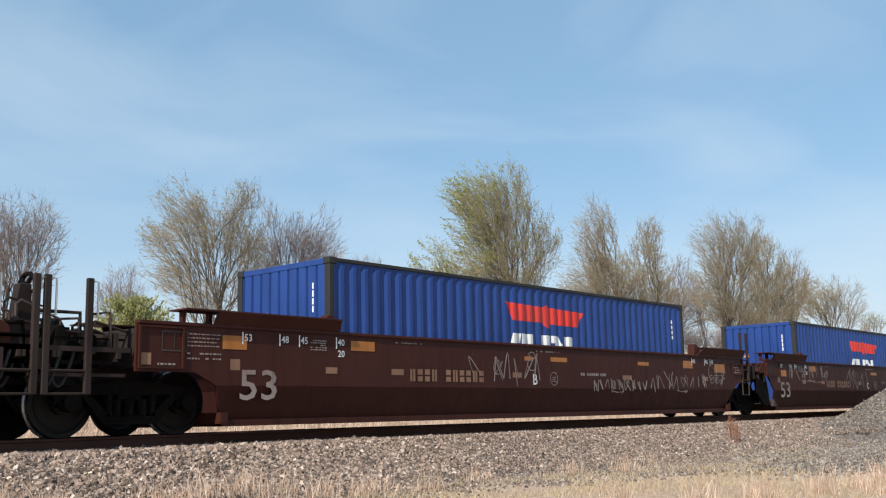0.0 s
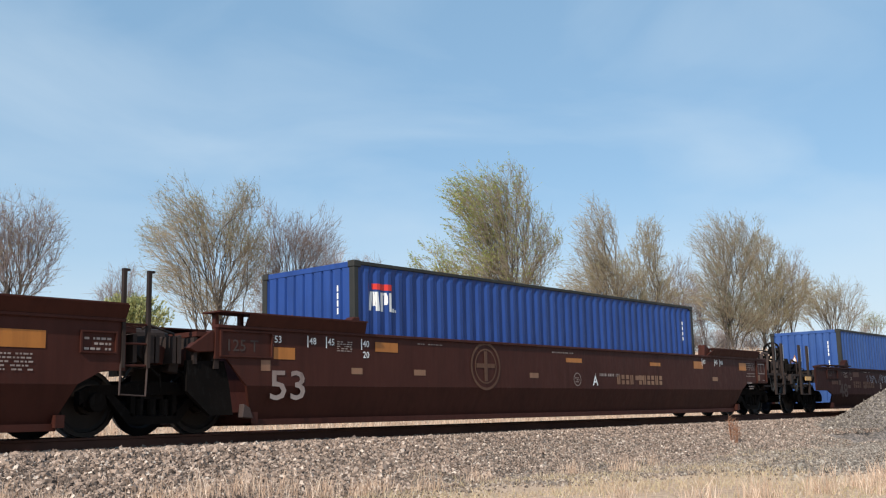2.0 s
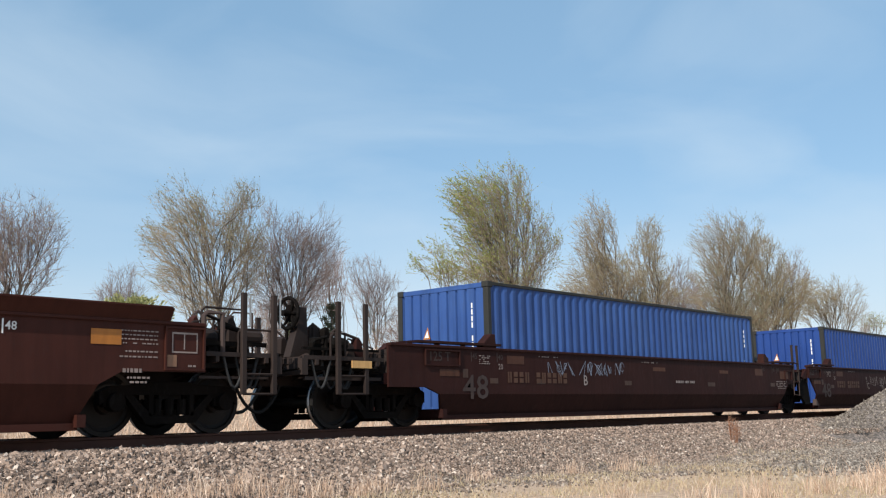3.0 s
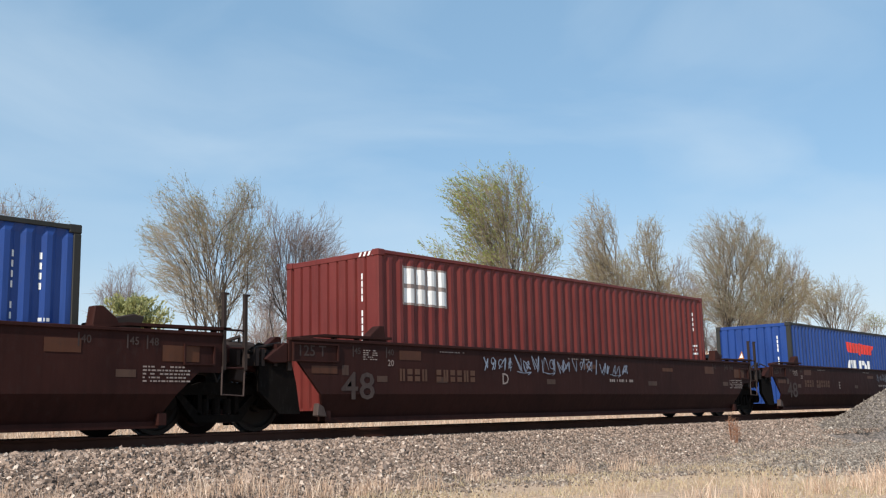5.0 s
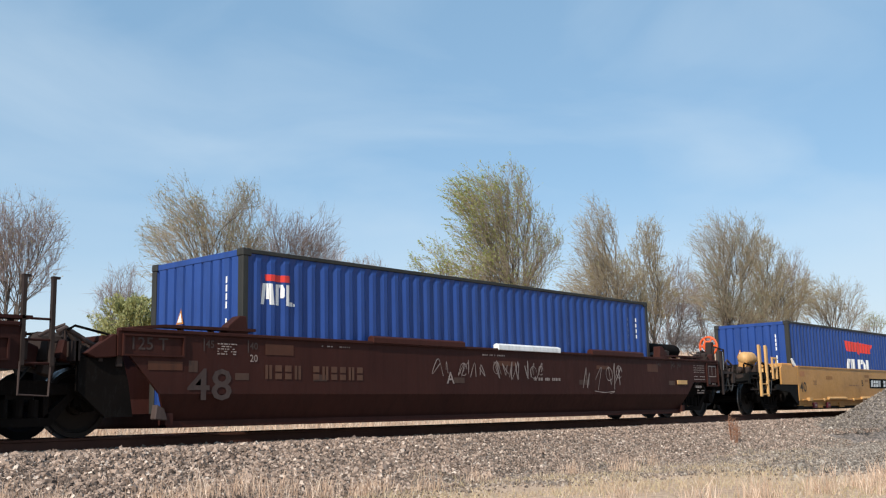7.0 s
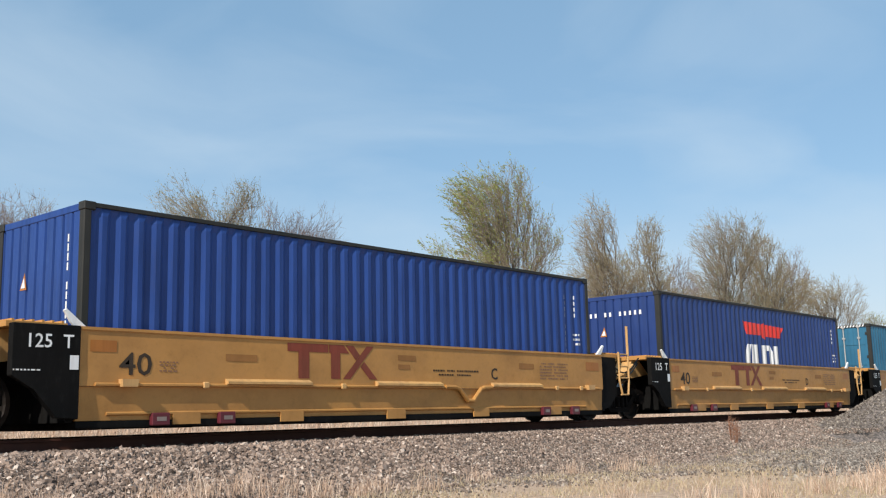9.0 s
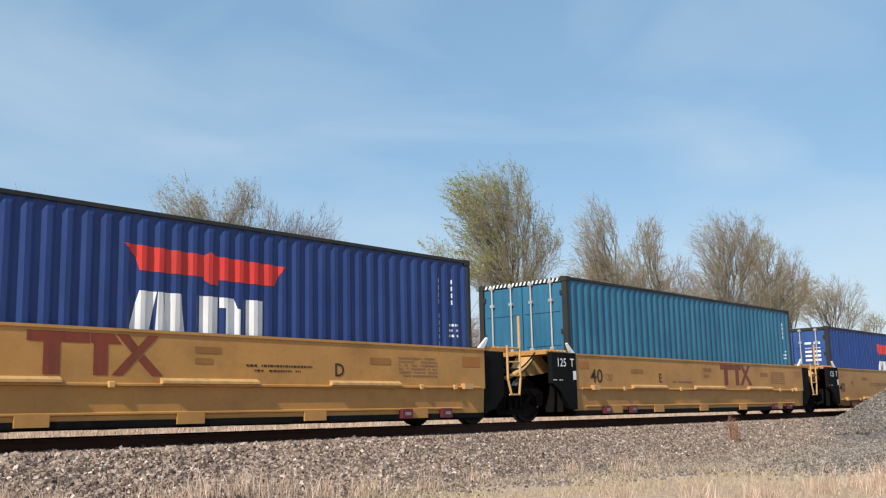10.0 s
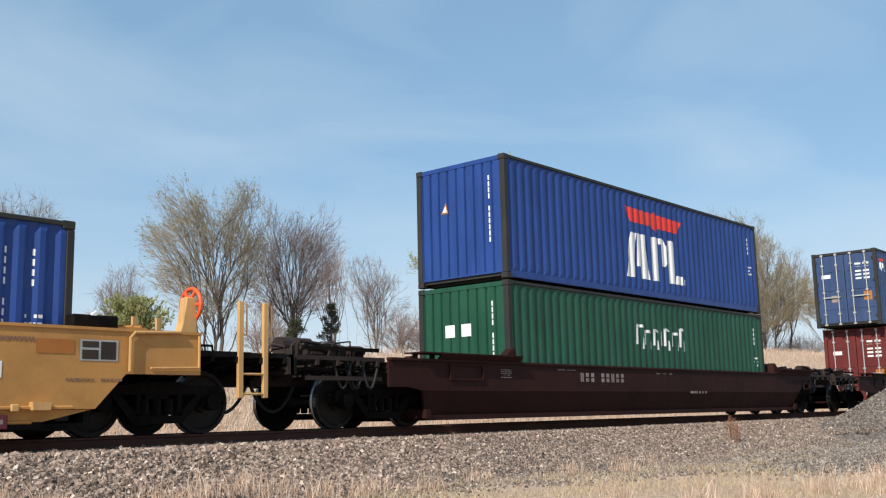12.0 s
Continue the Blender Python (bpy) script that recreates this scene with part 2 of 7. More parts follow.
def gravel_material():
    m, nt, b = mat_base("gravel_bed")
    co = nt.nodes.new("ShaderNodeTexCoord")
    v = nt.nodes.new("ShaderNodeTexVoronoi")
    v.inputs["Scale"].default_value = 17.0
    nt.links.new(co.outputs["Object"], v.inputs["Vector"])
    r = ramp(nt, [(0.0, (0.08, 0.065, 0.055)), (0.5, (0.18, 0.145, 0.12)), (1.0, (0.30, 0.24, 0.2))])
    sep = nt.nodes.new("ShaderNodeSeparateColor")
    nt.links.new(v.outputs["Color"], sep.inputs["Color"])
    nt.links.new(sep.outputs["Red"], r.inputs["Fac"])
    nt.links.new(r.outputs["Color"], b.inputs["Base Color"])
    b.inputs["Roughness"].default_value = 0.9
    bumped(nt, b, v.outputs["Distance"], 0.9, 0.03)
    return m


M_GROUND = ground_material()
M_GRAVEL = gravel_material()


# ---- mesh helpers ----
def box(bm, x0, x1, y0, y1, z0, z1, mi=0):
    vs = [bm.verts.new((x, y, z)) for z in (z0, z1) for y in (y0, y1) for x in (x0, x1)]
    for f in ((0, 2, 3, 1), (4, 5, 7, 6), (0, 1, 5, 4), (2, 6, 7, 3), (0, 4, 6, 2), (1, 3, 7, 5)):
        bm.faces.new([vs[i] for i in f]).material_index = mi


def prism(bm, pts, axis, a0, a1):
    """A polygon pushed along an axis. pts are (x, z) for axis y, (y, z) for axis x, (x, y) for axis z."""
    def at(p, a):
        return {"y": (p[0], a, p[1]), "x": (a, p[0], p[1]), "z": (p[0], p[1], a)}[axis]
    lo = [bm.verts.new(at(p, a0)) for p in pts]
    hi = [bm.verts.new(at(p, a1)) for p in pts]
    n = len(pts)
    bm.faces.new(lo)
    bm.faces.new(hi[::-1])
    for i in range(n):
        bm.faces.new((lo[i], hi[i], hi[(i + 1) % n], lo[(i + 1) % n]))


def rod(bm, p, q, r, n=8, r2=None):
    p, q = Vector(p), Vector(q)
    d = (q - p).normalized()
    a = d.orthogonal().normalized()
    c = d.cross(a)
    r2 = r if r2 is None else r2
    lo = [bm.verts.new(p + (a * math.cos(k * math.tau / n) + c * math.sin(k * math.tau / n)) * r) for k in range(n)]
    hi = [bm.verts.new(q + (a * math.cos(k * math.tau / n) + c * math.sin(k * math.tau / n)) * r2) for k in range(n)]
    for k in range(n):
        bm.faces.new((lo[k], lo[(k + 1) % n], hi[(k + 1) % n], hi[k]))
    bm.faces.new(lo[::-1])
    bm.faces.new(hi)


def pipe(bm, pts, r, n=6):
    """One bent tube along the points."""
    pts = [Vector(p) for p in pts]
    rings = []
    side = None
    for i, p in enumerate(pts):
        d = (pts[min(i + 1, len(pts) - 1)] - pts[max(i - 1, 0)]).normalized()
        side = d.orthogonal() if side is None else side - d * side.dot(d)
        if side.length < 1e-5:
            side = d.orthogonal()
        side.normalize()
        w = d.cross(side)
        rings.append([bm.verts.new(p + (side * math.cos(k * math.tau / n) + w * math.sin(k * math.tau / n)) * r) for k in range(n)])
    for ra, rb in zip(rings, rings[1:]):
        for k in range(n):
            bm.faces.new((ra[k], ra[(k + 1) % n], rb[(k + 1) % n], rb[k]))
    bm.faces.new(rings[0][::-1])
    bm.faces.new(rings[-1])


def lathe(bm, prof, n=24, axis="y", at=(0, 0, 0)):
    """A profile of (radius, along) turned about an axis."""
    rings = []
    for r, a in prof:
        ring = []
        for k in range(n):
            c, s = math.cos(k * math.tau / n) * r, math.sin(k * math.tau / n) * r
            v = {"y": (c, a, s), "x": (a, c, s), "z": (c, s, a)}[axis]
            ring.append(bm.verts.new((v[0] + at[0], v[1] + at[1], v[2] + at[2])))
        rings.append(ring)
    for ra, rb in zip(rings, rings[1:]):
        for k in range(n):
            bm.faces.new((ra[k], ra[(k + 1) % n], rb[(k + 1) % n], rb[k]))
    bm.faces.new(rings[0][::-1])
    bm.faces.new(rings[-1])


def mesh_of(name, bm, mats, smooth=False):
    bmesh.ops.recalc_face_normals(bm, faces=bm.faces[:])
    me = bpy.data.meshes.new(name)
    bm.to_mesh(me)
    bm.free()
    for m in (mats if isinstance(mats, (list, tuple)) else [mats]):
        me.materials.append(m)
    if smooth:
        me.shade_smooth()
    return me


def part(name, bm, material, parent, label="", smooth=False):
    """Link a bmesh as one mesh object under a thing or a part."""
    ob = new(name, mesh_of(name, bm, material, smooth))
    ob.parent = parent
    if label:
        tagged(ob, label)
    return ob


def bevelled(bm, w=0.01):
    bmesh.ops.bevel(bm, geom=bm.edges[:], offset=w, segments=1, affect="EDGES", clamp_overlap=True)
    return bm


def thing(name, m, label, category, group="", kind=""):
    ob = new(name)
    ob.empty_display_size = 0.3
    ob.matrix_basis = m
    return tagged(ob, label, category, group, kind)


def soup(name, verts, faces, material):
    me = bpy.data.meshes.new(name)
    me.from_pydata(verts, [], faces)
    me.materials.append(material)
    return new(name, me)


# ---- ground, track bed and rails ----
def smooth01(a, b, x):
    t = np.clip((x - a) / (b - a), 0, 1)
    return t * t * (3 - 2 * t)


def pile_height(x, y):
    """The heap of gravel beside the track."""
    e = np.sqrt(((x - 36.0) / 9.0) ** 2 + ((y - 10.0) / 1.5) ** 2)
    return 1.85 * np.clip(1.03 - e, 0, 1)


def gravel_apron(x, y):
    """How much of the flat ground towards the heap is strewn with gravel, 0 to 1."""
    across = 0.27 * (x - 33.0) - 0.963 * (y - 11.4)
    return smooth01(-1.7, 0.8, across) * smooth01(13.0, 16.0, x) * (1 - smooth01(2.6, 3.6, across))


def ground_height(x, y):
    d = y - YC
    near = -0.78 - 0.12 * np.clip(3.5 - y, 0, 6) + 0.02 * np.sin(x * 0.7) * np.sin(y * 0.9)
    far = -0.45 + (1.9 + 0.035 * np.clip(x, 0, 80)) * smooth01(4.0, 13.0, d)
    far = far + 0.10 * np.sin(x * 0.35 + y * 0.2) * smooth01(5, 9, d)
    base = np.where(d < 0, near, far)
    bed = np.where(np.abs(d) < 2.3, -0.19, -0.19 - (np.abs(d) - 2.3) * 0.33)
    z = np.maximum(base, bed)
    return np.maximum(z, base + pile_height(x, y) + 0.25 * (pile_height(x, y) > 0))


def graded(lo, hi, fine0, fine1, step, grow=1.35):
    vals = list(np.arange(fine0, fine1 + 1e-6, step))
    s, v = step, fine1
    while v < hi:
        s *= grow
        v += s
        vals.append(min(v, hi))
    s, v = step, fine0
    while v > lo:
        s *= grow
        v -= s
        vals.insert(0, max(v, lo))
    return np.array(vals)


def build_ground():
    xs = graded(-1500, 2500, -6, 70, 0.45)
    ys = graded(-1200, 2500, 5, 30, 0.30)
    gx, gy = np.meshgrid(xs, ys)
    gz = ground_height(gx, gy)
    verts = np.stack([gx, gy, gz], -1).reshape(-1, 3)
    nx, ny = len(xs), len(ys)
    i = np.arange(nx * ny).reshape(ny, nx)
    faces = np.stack([i[:-1, :-1], i[:-1, 1:], i[1:, 1:], i[1:, :-1]], -1).reshape(-1, 4)
    me = bpy.data.meshes.new("ground")
    me.from_pydata(verts.tolist(), [], faces.tolist())
    me.materials.append(M_GROUND)
    me.materials.append(M_GRAVEL)
    cx = verts[faces].mean(1)
    gravel = (np.abs(cx[:, 1] - YC) < np.where((cx[:, 0] > 6) & (cx[:, 1] < YC), 4.0 + 0.10 * np.clip(cx[:, 0] - 9.0, 0, 12) + 0.2 * np.sin(cx[:, 0] * 1.9), 3.9)) | (pile_height(cx[:, 0], cx[:, 1]) > 0.02) | (gravel_apron(cx[:, 0], cx[:, 1]) > 0.8)
    me.polygons.foreach_set("material_index", gravel.astype(np.int32))
    me.shade_smooth()
    tagged(new("ground", me), "dry tan grassland with a grey gravel track bed", "ground", "", "structure")


build_ground()


def stone_field(name, label, pts, size, material, seed, wedge=False):
    """Many crushed stones, each a knocked-about block, in one mesh."""
    rng = np.random.default_rng(seed)
    n = len(pts)
    if wedge:
        form = np.array([(1.2, 0, 0), (-1.2, 0, 0), (0, 1.2, 0), (0, -1.2, 0), (0, 0, 1.2), (0, 0, -1.2)], float)
        sides = np.array([(0, 2, 4), (2, 1, 4), (1, 3, 4), (3, 0, 4), (2, 0, 5), (1, 2, 5), (3, 1, 5), (0, 3, 5)])
    else:
        form = np.array([(x, y, z) for z in (-1, 1) for y in (-1, 1) for x in (-1, 1)], float)
        sides = np.array([(0, 2, 3, 1), (4, 5, 7, 6), (0, 1, 5, 4), (2, 6, 7, 3), (0, 4, 6, 2), (1, 3, 7, 5)])
    v = form[None] * rng.uniform(0.5, 1.0, (n, len(form), 3)) + rng.normal(0, 0.16, (n, len(form), 3))
    sc = size * rng.lognormal(0, 0.30, (n, 1, 1)) * rng.uniform(0.65, 1.25, (n, 1, 3))
    v = v * sc
    q = rng.normal(size=(n, 4))
    q /= np.linalg.norm(q, axis=1, keepdims=True)
    w, x, y, z = q.T
    rot = np.stack([1 - 2 * (y * y + z * z), 2 * (x * y - z * w), 2 * (x * z + y * w),
                    2 * (x * y + z * w), 1 - 2 * (x * x + z * z), 2 * (y * z - x * w),
                    2 * (x * z - y * w), 2 * (y * z + x * w), 1 - 2 * (x * x + y * y)], -1).reshape(n, 3, 3)
    v = np.einsum("nij,nkj->nki", rot, v) + pts[:, None, :]
    faces = (sides[None] + len(form) * np.arange(n)[:, None, None]).reshape(-1, sides.shape[1])
    ob = soup(name, v.reshape(-1, 3).tolist(), faces.tolist(), material)
    return tagged(ob, label, "ballast", "", "stuff")


def build_stones():
    rng = np.random.default_rng(5)
    n = 118000
    x = 3.5 + 34 * rng.random(n) ** 1.3
    y = rng.uniform(8.9, 12.75, n)
    toe = 9.25 + 0.25 * np.sin(x * 1.3) + 0.2 * np.sin(x * 3.1)
    ok = (y > toe) | (rng.random(n) < 0.15)
    ok &= pile_height(x, y) < 0.1
    x, y = x[ok], y[ok]
    z = ground_height(x, y) + rng.uniform(-0.006, 0.024, len(x))
    p = np.stack([x, y, z], -1)
    stone_field("ballast", "warm grey and pinkish crushed stone ballast", p[x < 12], 0.0185, M_STONE, 1)
    stone_field("ballast", "warm grey and pinkish crushed stone ballast", p[x >= 12], 0.0195, M_STONE, 4, True)
    # the same stone, thinning out over the flat in front
    n = 60000
    x = rng.uniform(7.5, 27, n)
    y = rng.uniform(6.3, 10.6, n)
    edge = 9.35 - 0.20 * np.clip(x - 9.0, 0, 14) + 0.22 * np.sin(x * 1.9) + 0.15 * np.sin(x * 4.7 + y)
    ok = (rng.random(n) < smooth01(-1.7, 0.3, y - edge)) & (pile_height(x, y) < 0.1)
    x, y = x[ok], y[ok]
    z = ground_height(x, y) + rng.uniform(-0.008, 0.016, len(x))
    stone_field("ballast", "scattered crushed stone on the flat beside the track", np.stack([x, y, z], -1), 0.0185, M_STONE_MIX, 6, True)
    n = 52000
    x = rng.uniform(12, 45, n)
    y = rng.uniform(5.0, 11.6, n)
    ok = (pile_height(x, y) > 0.03) | (gravel_apron(x, y) > rng.random(n))
    x, y = x[ok], y[ok]
    z = ground_height(x, y) + rng.uniform(-0.005, 0.025, len(x))
    stone_field("gravel_heap", "heap of grey crushed gravel beside the track", np.stack([x, y, z], -1), 0.026, M_STONE_GREY, 2, True)
    n = 6000
    x = 3.5 + 34 * rng.random(n)
    y = rng.uniform(13.9, 16.3, n)
    z = ground_height(x, y) + rng.uniform(0, 0.02, n)
    stone_field("ballast", "pale crushed stone ballast beyond the rails", np.stack([x, y, z], -1), 0.03, M_STONE, 3)


build_stones()


def rail_profile():
    return [(-0.07, -0.172), (0.07, -0.172), (0.07, -0.16), (0.012, -0.145), (0.012, -0.04), (0.036, -0.03), (0.036, -0.006),
            (0.028, 0.0), (-0.028, 0.0), (-0.036, -0.006), (-0.036, -0.03), (-0.012, -0.04), (-0.012, -0.145), (-0.07, -0.16)]


def build_track():
    for side in (-1, 1):
        bm = bmesh.new()
        prism(bm, [(YC + side * GAUGE + p[0], p[1]) for p in rail_profile()], "x", -300, 420)
        me = mesh_of("rail", bm, [M_RUST, M_TREAD])
        for f in me.polygons:
            if f.normal.z > 0.9 and f.center.z > -0.003:
                f.material_index = 1
        tagged(new("rail", me), "rusty steel rail with a polished head", "rail", "rails of the track", "structure")
    bm = bmesh.new()
    box(bm, -0.115, 0.115, YC - 1.3, YC + 1.3, -0.36, -0.178)
    me = mesh_of("sleeper", bm, M_TIE)
    bm = bmesh.new()
    for s in (-1, 1):
        box(bm, -0.09, 0.09, YC + s * GAUGE - 0.17, YC + s * GAUGE + 0.17, -0.178, -0.168)
        for dx in (-0.05, 0.05):
            for dy in (-0.085, 0.085):
                box(bm, dx - 0.012, dx + 0.012, YC + s * GAUGE + dy - 0.012, YC + s * GAUGE + dy + 0.012, -0.168, -0.135)
    plate = mesh_of("tie_plates", bm, M_RUST)
    for k in range(130):
        ob = tagged(new("sleeper", me), "dark creosoted timber sleeper bedded in ballast", "sleeper", "sleepers of the track", "structure")
        ob.location = (-4 + 0.5 * k, 0, 0)
        p = new("tie_plates", plate)
        p.parent = ob


build_track()


# ---- containers ----
PITCH_C, DEPTH_C = 0.279, 0.040
C_LEN, C_WID = 12.192, 2.438


def wave(u):
    """Depth of the pressed side sheet at u metres along it: 0 at the outer flats, 1 at the inner ones."""
    k = (u / PITCH_C) % 1.0
    for a, b, va, vb in ((0.0, 0.26, 0, 0), (0.26, 0.5, 0, 1), (0.5, 0.76, 1, 1), (0.76, 1.0, 1, 0)):
        if k <= b:
            return va + (vb - va) * (k - a) / (b - a)
    return 0.0


def wave_breaks(u0, u1):
    out, k = [u0], math.floor(u0 / PITCH_C)
    while k * PITCH_C < u1:
        for f in (0.0, 0.26, 0.5, 0.76):
            u = (k + f) * PITCH_C
            if u0 + 1e-4 < u < u1 - 1e-4:
                out.append(u)
        k += 1
    return out + [u1]


def side_sheet(bm, u0, u1, z0, z1, place):
    """A pressed sheet from u0 to u1, closed at top and bottom by short slopes. place(u, depth, z) gives the point."""
    us = wave_breaks(u0, u1)
    rows = []
    for z, flat in ((z0, True), (z0 + 0.09, False), (z1 - 0.11, False), (z1, True)):
        rows.append([bm.verts.new(place(u, 0.5 * DEPTH_C if flat else wave(u) * DEPTH_C, z)) for u in us])
    for ra, rb in zip(rows, rows[1:]):
        for i in range(len(us) - 1):
            bm.faces.new((ra[i], ra[i + 1], rb[i + 1], rb[i]))


def pasted(bm_flat, y_side, u_shift=0.0):
    """Cut flat shapes (x, z) at the folds of the near side sheet and lay them on it."""
    xs = [v.co.x for v in bm_flat.verts]
    for u in wave_breaks(min(xs) - 0.01, max(xs) + 0.01)[1:-1]:
        geom = bm_flat.verts[:] + bm_flat.edges[:] + bm_flat.faces[:]
        bmesh.ops.bisect_plane(bm_flat, geom=geom, plane_co=(u, 0, 0), plane_no=(1, 0, 0), dist=1e-5)
    for v in bm_flat.verts:
        v.co.y = y_side + wave(v.co.x) * DEPTH_C - 0.004
    return bm_flat


def flat_polys(polys, x0=0.0, z0=0.0, sx=1.0, sz=1.0):
    bm = bmesh.new()
    for poly in polys:
        bm.faces.new([bm.verts.new((x0 + p[0] * sx, 0, z0 + p[1] * sz)) for p in poly])
    return bm


LETTERS = {}


def text_flat(body, size, x=0.0, z=0.0, y=0.0, squeeze=1.0):
    """Letters of the built-in font as flat faces in the x-z plane, facing -y."""
    if body not in LETTERS:
        cu = bpy.data.curves.new("letters", "FONT")
        cu.body, cu.size, cu.resolution_u, cu.offset = body, 1.0, 2, 0.010
        tmp = new("letters", cu)
        me = bpy.data.meshes.new_from_object(tmp.evaluated_get(bpy.context.evaluated_depsgraph_get()))
        LETTERS[body] = ([v.co[:2] for v in me.vertices], [tuple(p.vertices) for p in me.polygons])
        bpy.data.objects.remove(tmp)
        bpy.data.curves.remove(cu)
        bpy.data.meshes.remove(me)
    pts, polys = LETTERS[body]
    bm = bmesh.new()
    vs = [bm.verts.new((x + a * size * squeeze, y, z + b * size)) for a, b in pts]
    for p in polys:
        bm.faces.new([vs[i] for i in p])
    return bm


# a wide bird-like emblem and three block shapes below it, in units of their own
EMBLEM = [[(0.0, 1.0), (0.47, 0.94), (0.47, 0.40), (0.09, 0.40), (0.07, 0.72)],
          [(0.47, 0.94), (0.50, 1.02), (0.56, 0.94), (0.56, 0.22), (0.535, 0.24), (0.50, 0.22), (0.47, 0.32)],
          [(0.56, 0.94), (1.0, 0.88), (0.96, 0.62), (0.93, 0.34), (0.56, 0.36)]]
BLOCKS = [[(0.0, 0.0), (0.10, 1.0), (0.20, 1.0), (0.13, 0.0)], [(0.19, 0.26), (0.205, 1.0), (0.235, 1.0), (0.28, 0.26)], [(0.27, 0.0), (0.245, 1.0), (0.345, 1.0), (0.40, 0.0)],
          [(0.46, 0.0), (0.46, 1.0), (0.575, 1.0), (0.575, 0.0)], [(0.585, 0.86), (0.585, 1.0), (0.68, 1.0), (0.70, 0.86)], [(0.62, 0.36), (0.62, 0.86), (0.715, 0.86), (0.715, 0.45), (0.69, 0.36)],
          [(0.76, 0.0), (0.76, 1.0), (0.875, 1.0), (0.875, 0.0)], [(0.88, 0.0), (1.0, 0.0), (1.0, 0.2), (0.89, 0.2)], [(1.02, 0.0), (1.06, 0.0), (1.06, 0.14), (1.02, 0.14)]]


def bars(bm, rng, x0, x1, z0, z1, rows, fill=0.82, h=0.45):
    """Illegible stencil lines: short bars of the size of words."""
    step = (z1 - z0) / rows
    for r in range(rows):
        x = x0
        while x < x1 - 0.02:
            w = min(rng.uniform(0.018, 0.07), x1 - x)
            if rng.random() < fill:
                zz = z1 - (r + 1) * step
                bm.faces.new([bm.verts.new(p) for p in ((x, 0, zz), (x + w, 0, zz), (x + w, 0, zz + step * h), (x, 0, zz + step * h))])
            x += w + 0.018
    return bm


def number_column(bm, x, z_top, count, h, w, gap):
    """An upright column of code blocks."""
    z = z_top
    for k in range(count):
        if k not in (4,):
            bm.faces.new([bm.verts.new(p) for p in ((x, 0, z - h), (x + w, 0, z - h), (x + w, 0, z), (x, 0, z))])
        z -= h + gap


CONTAINERS = []


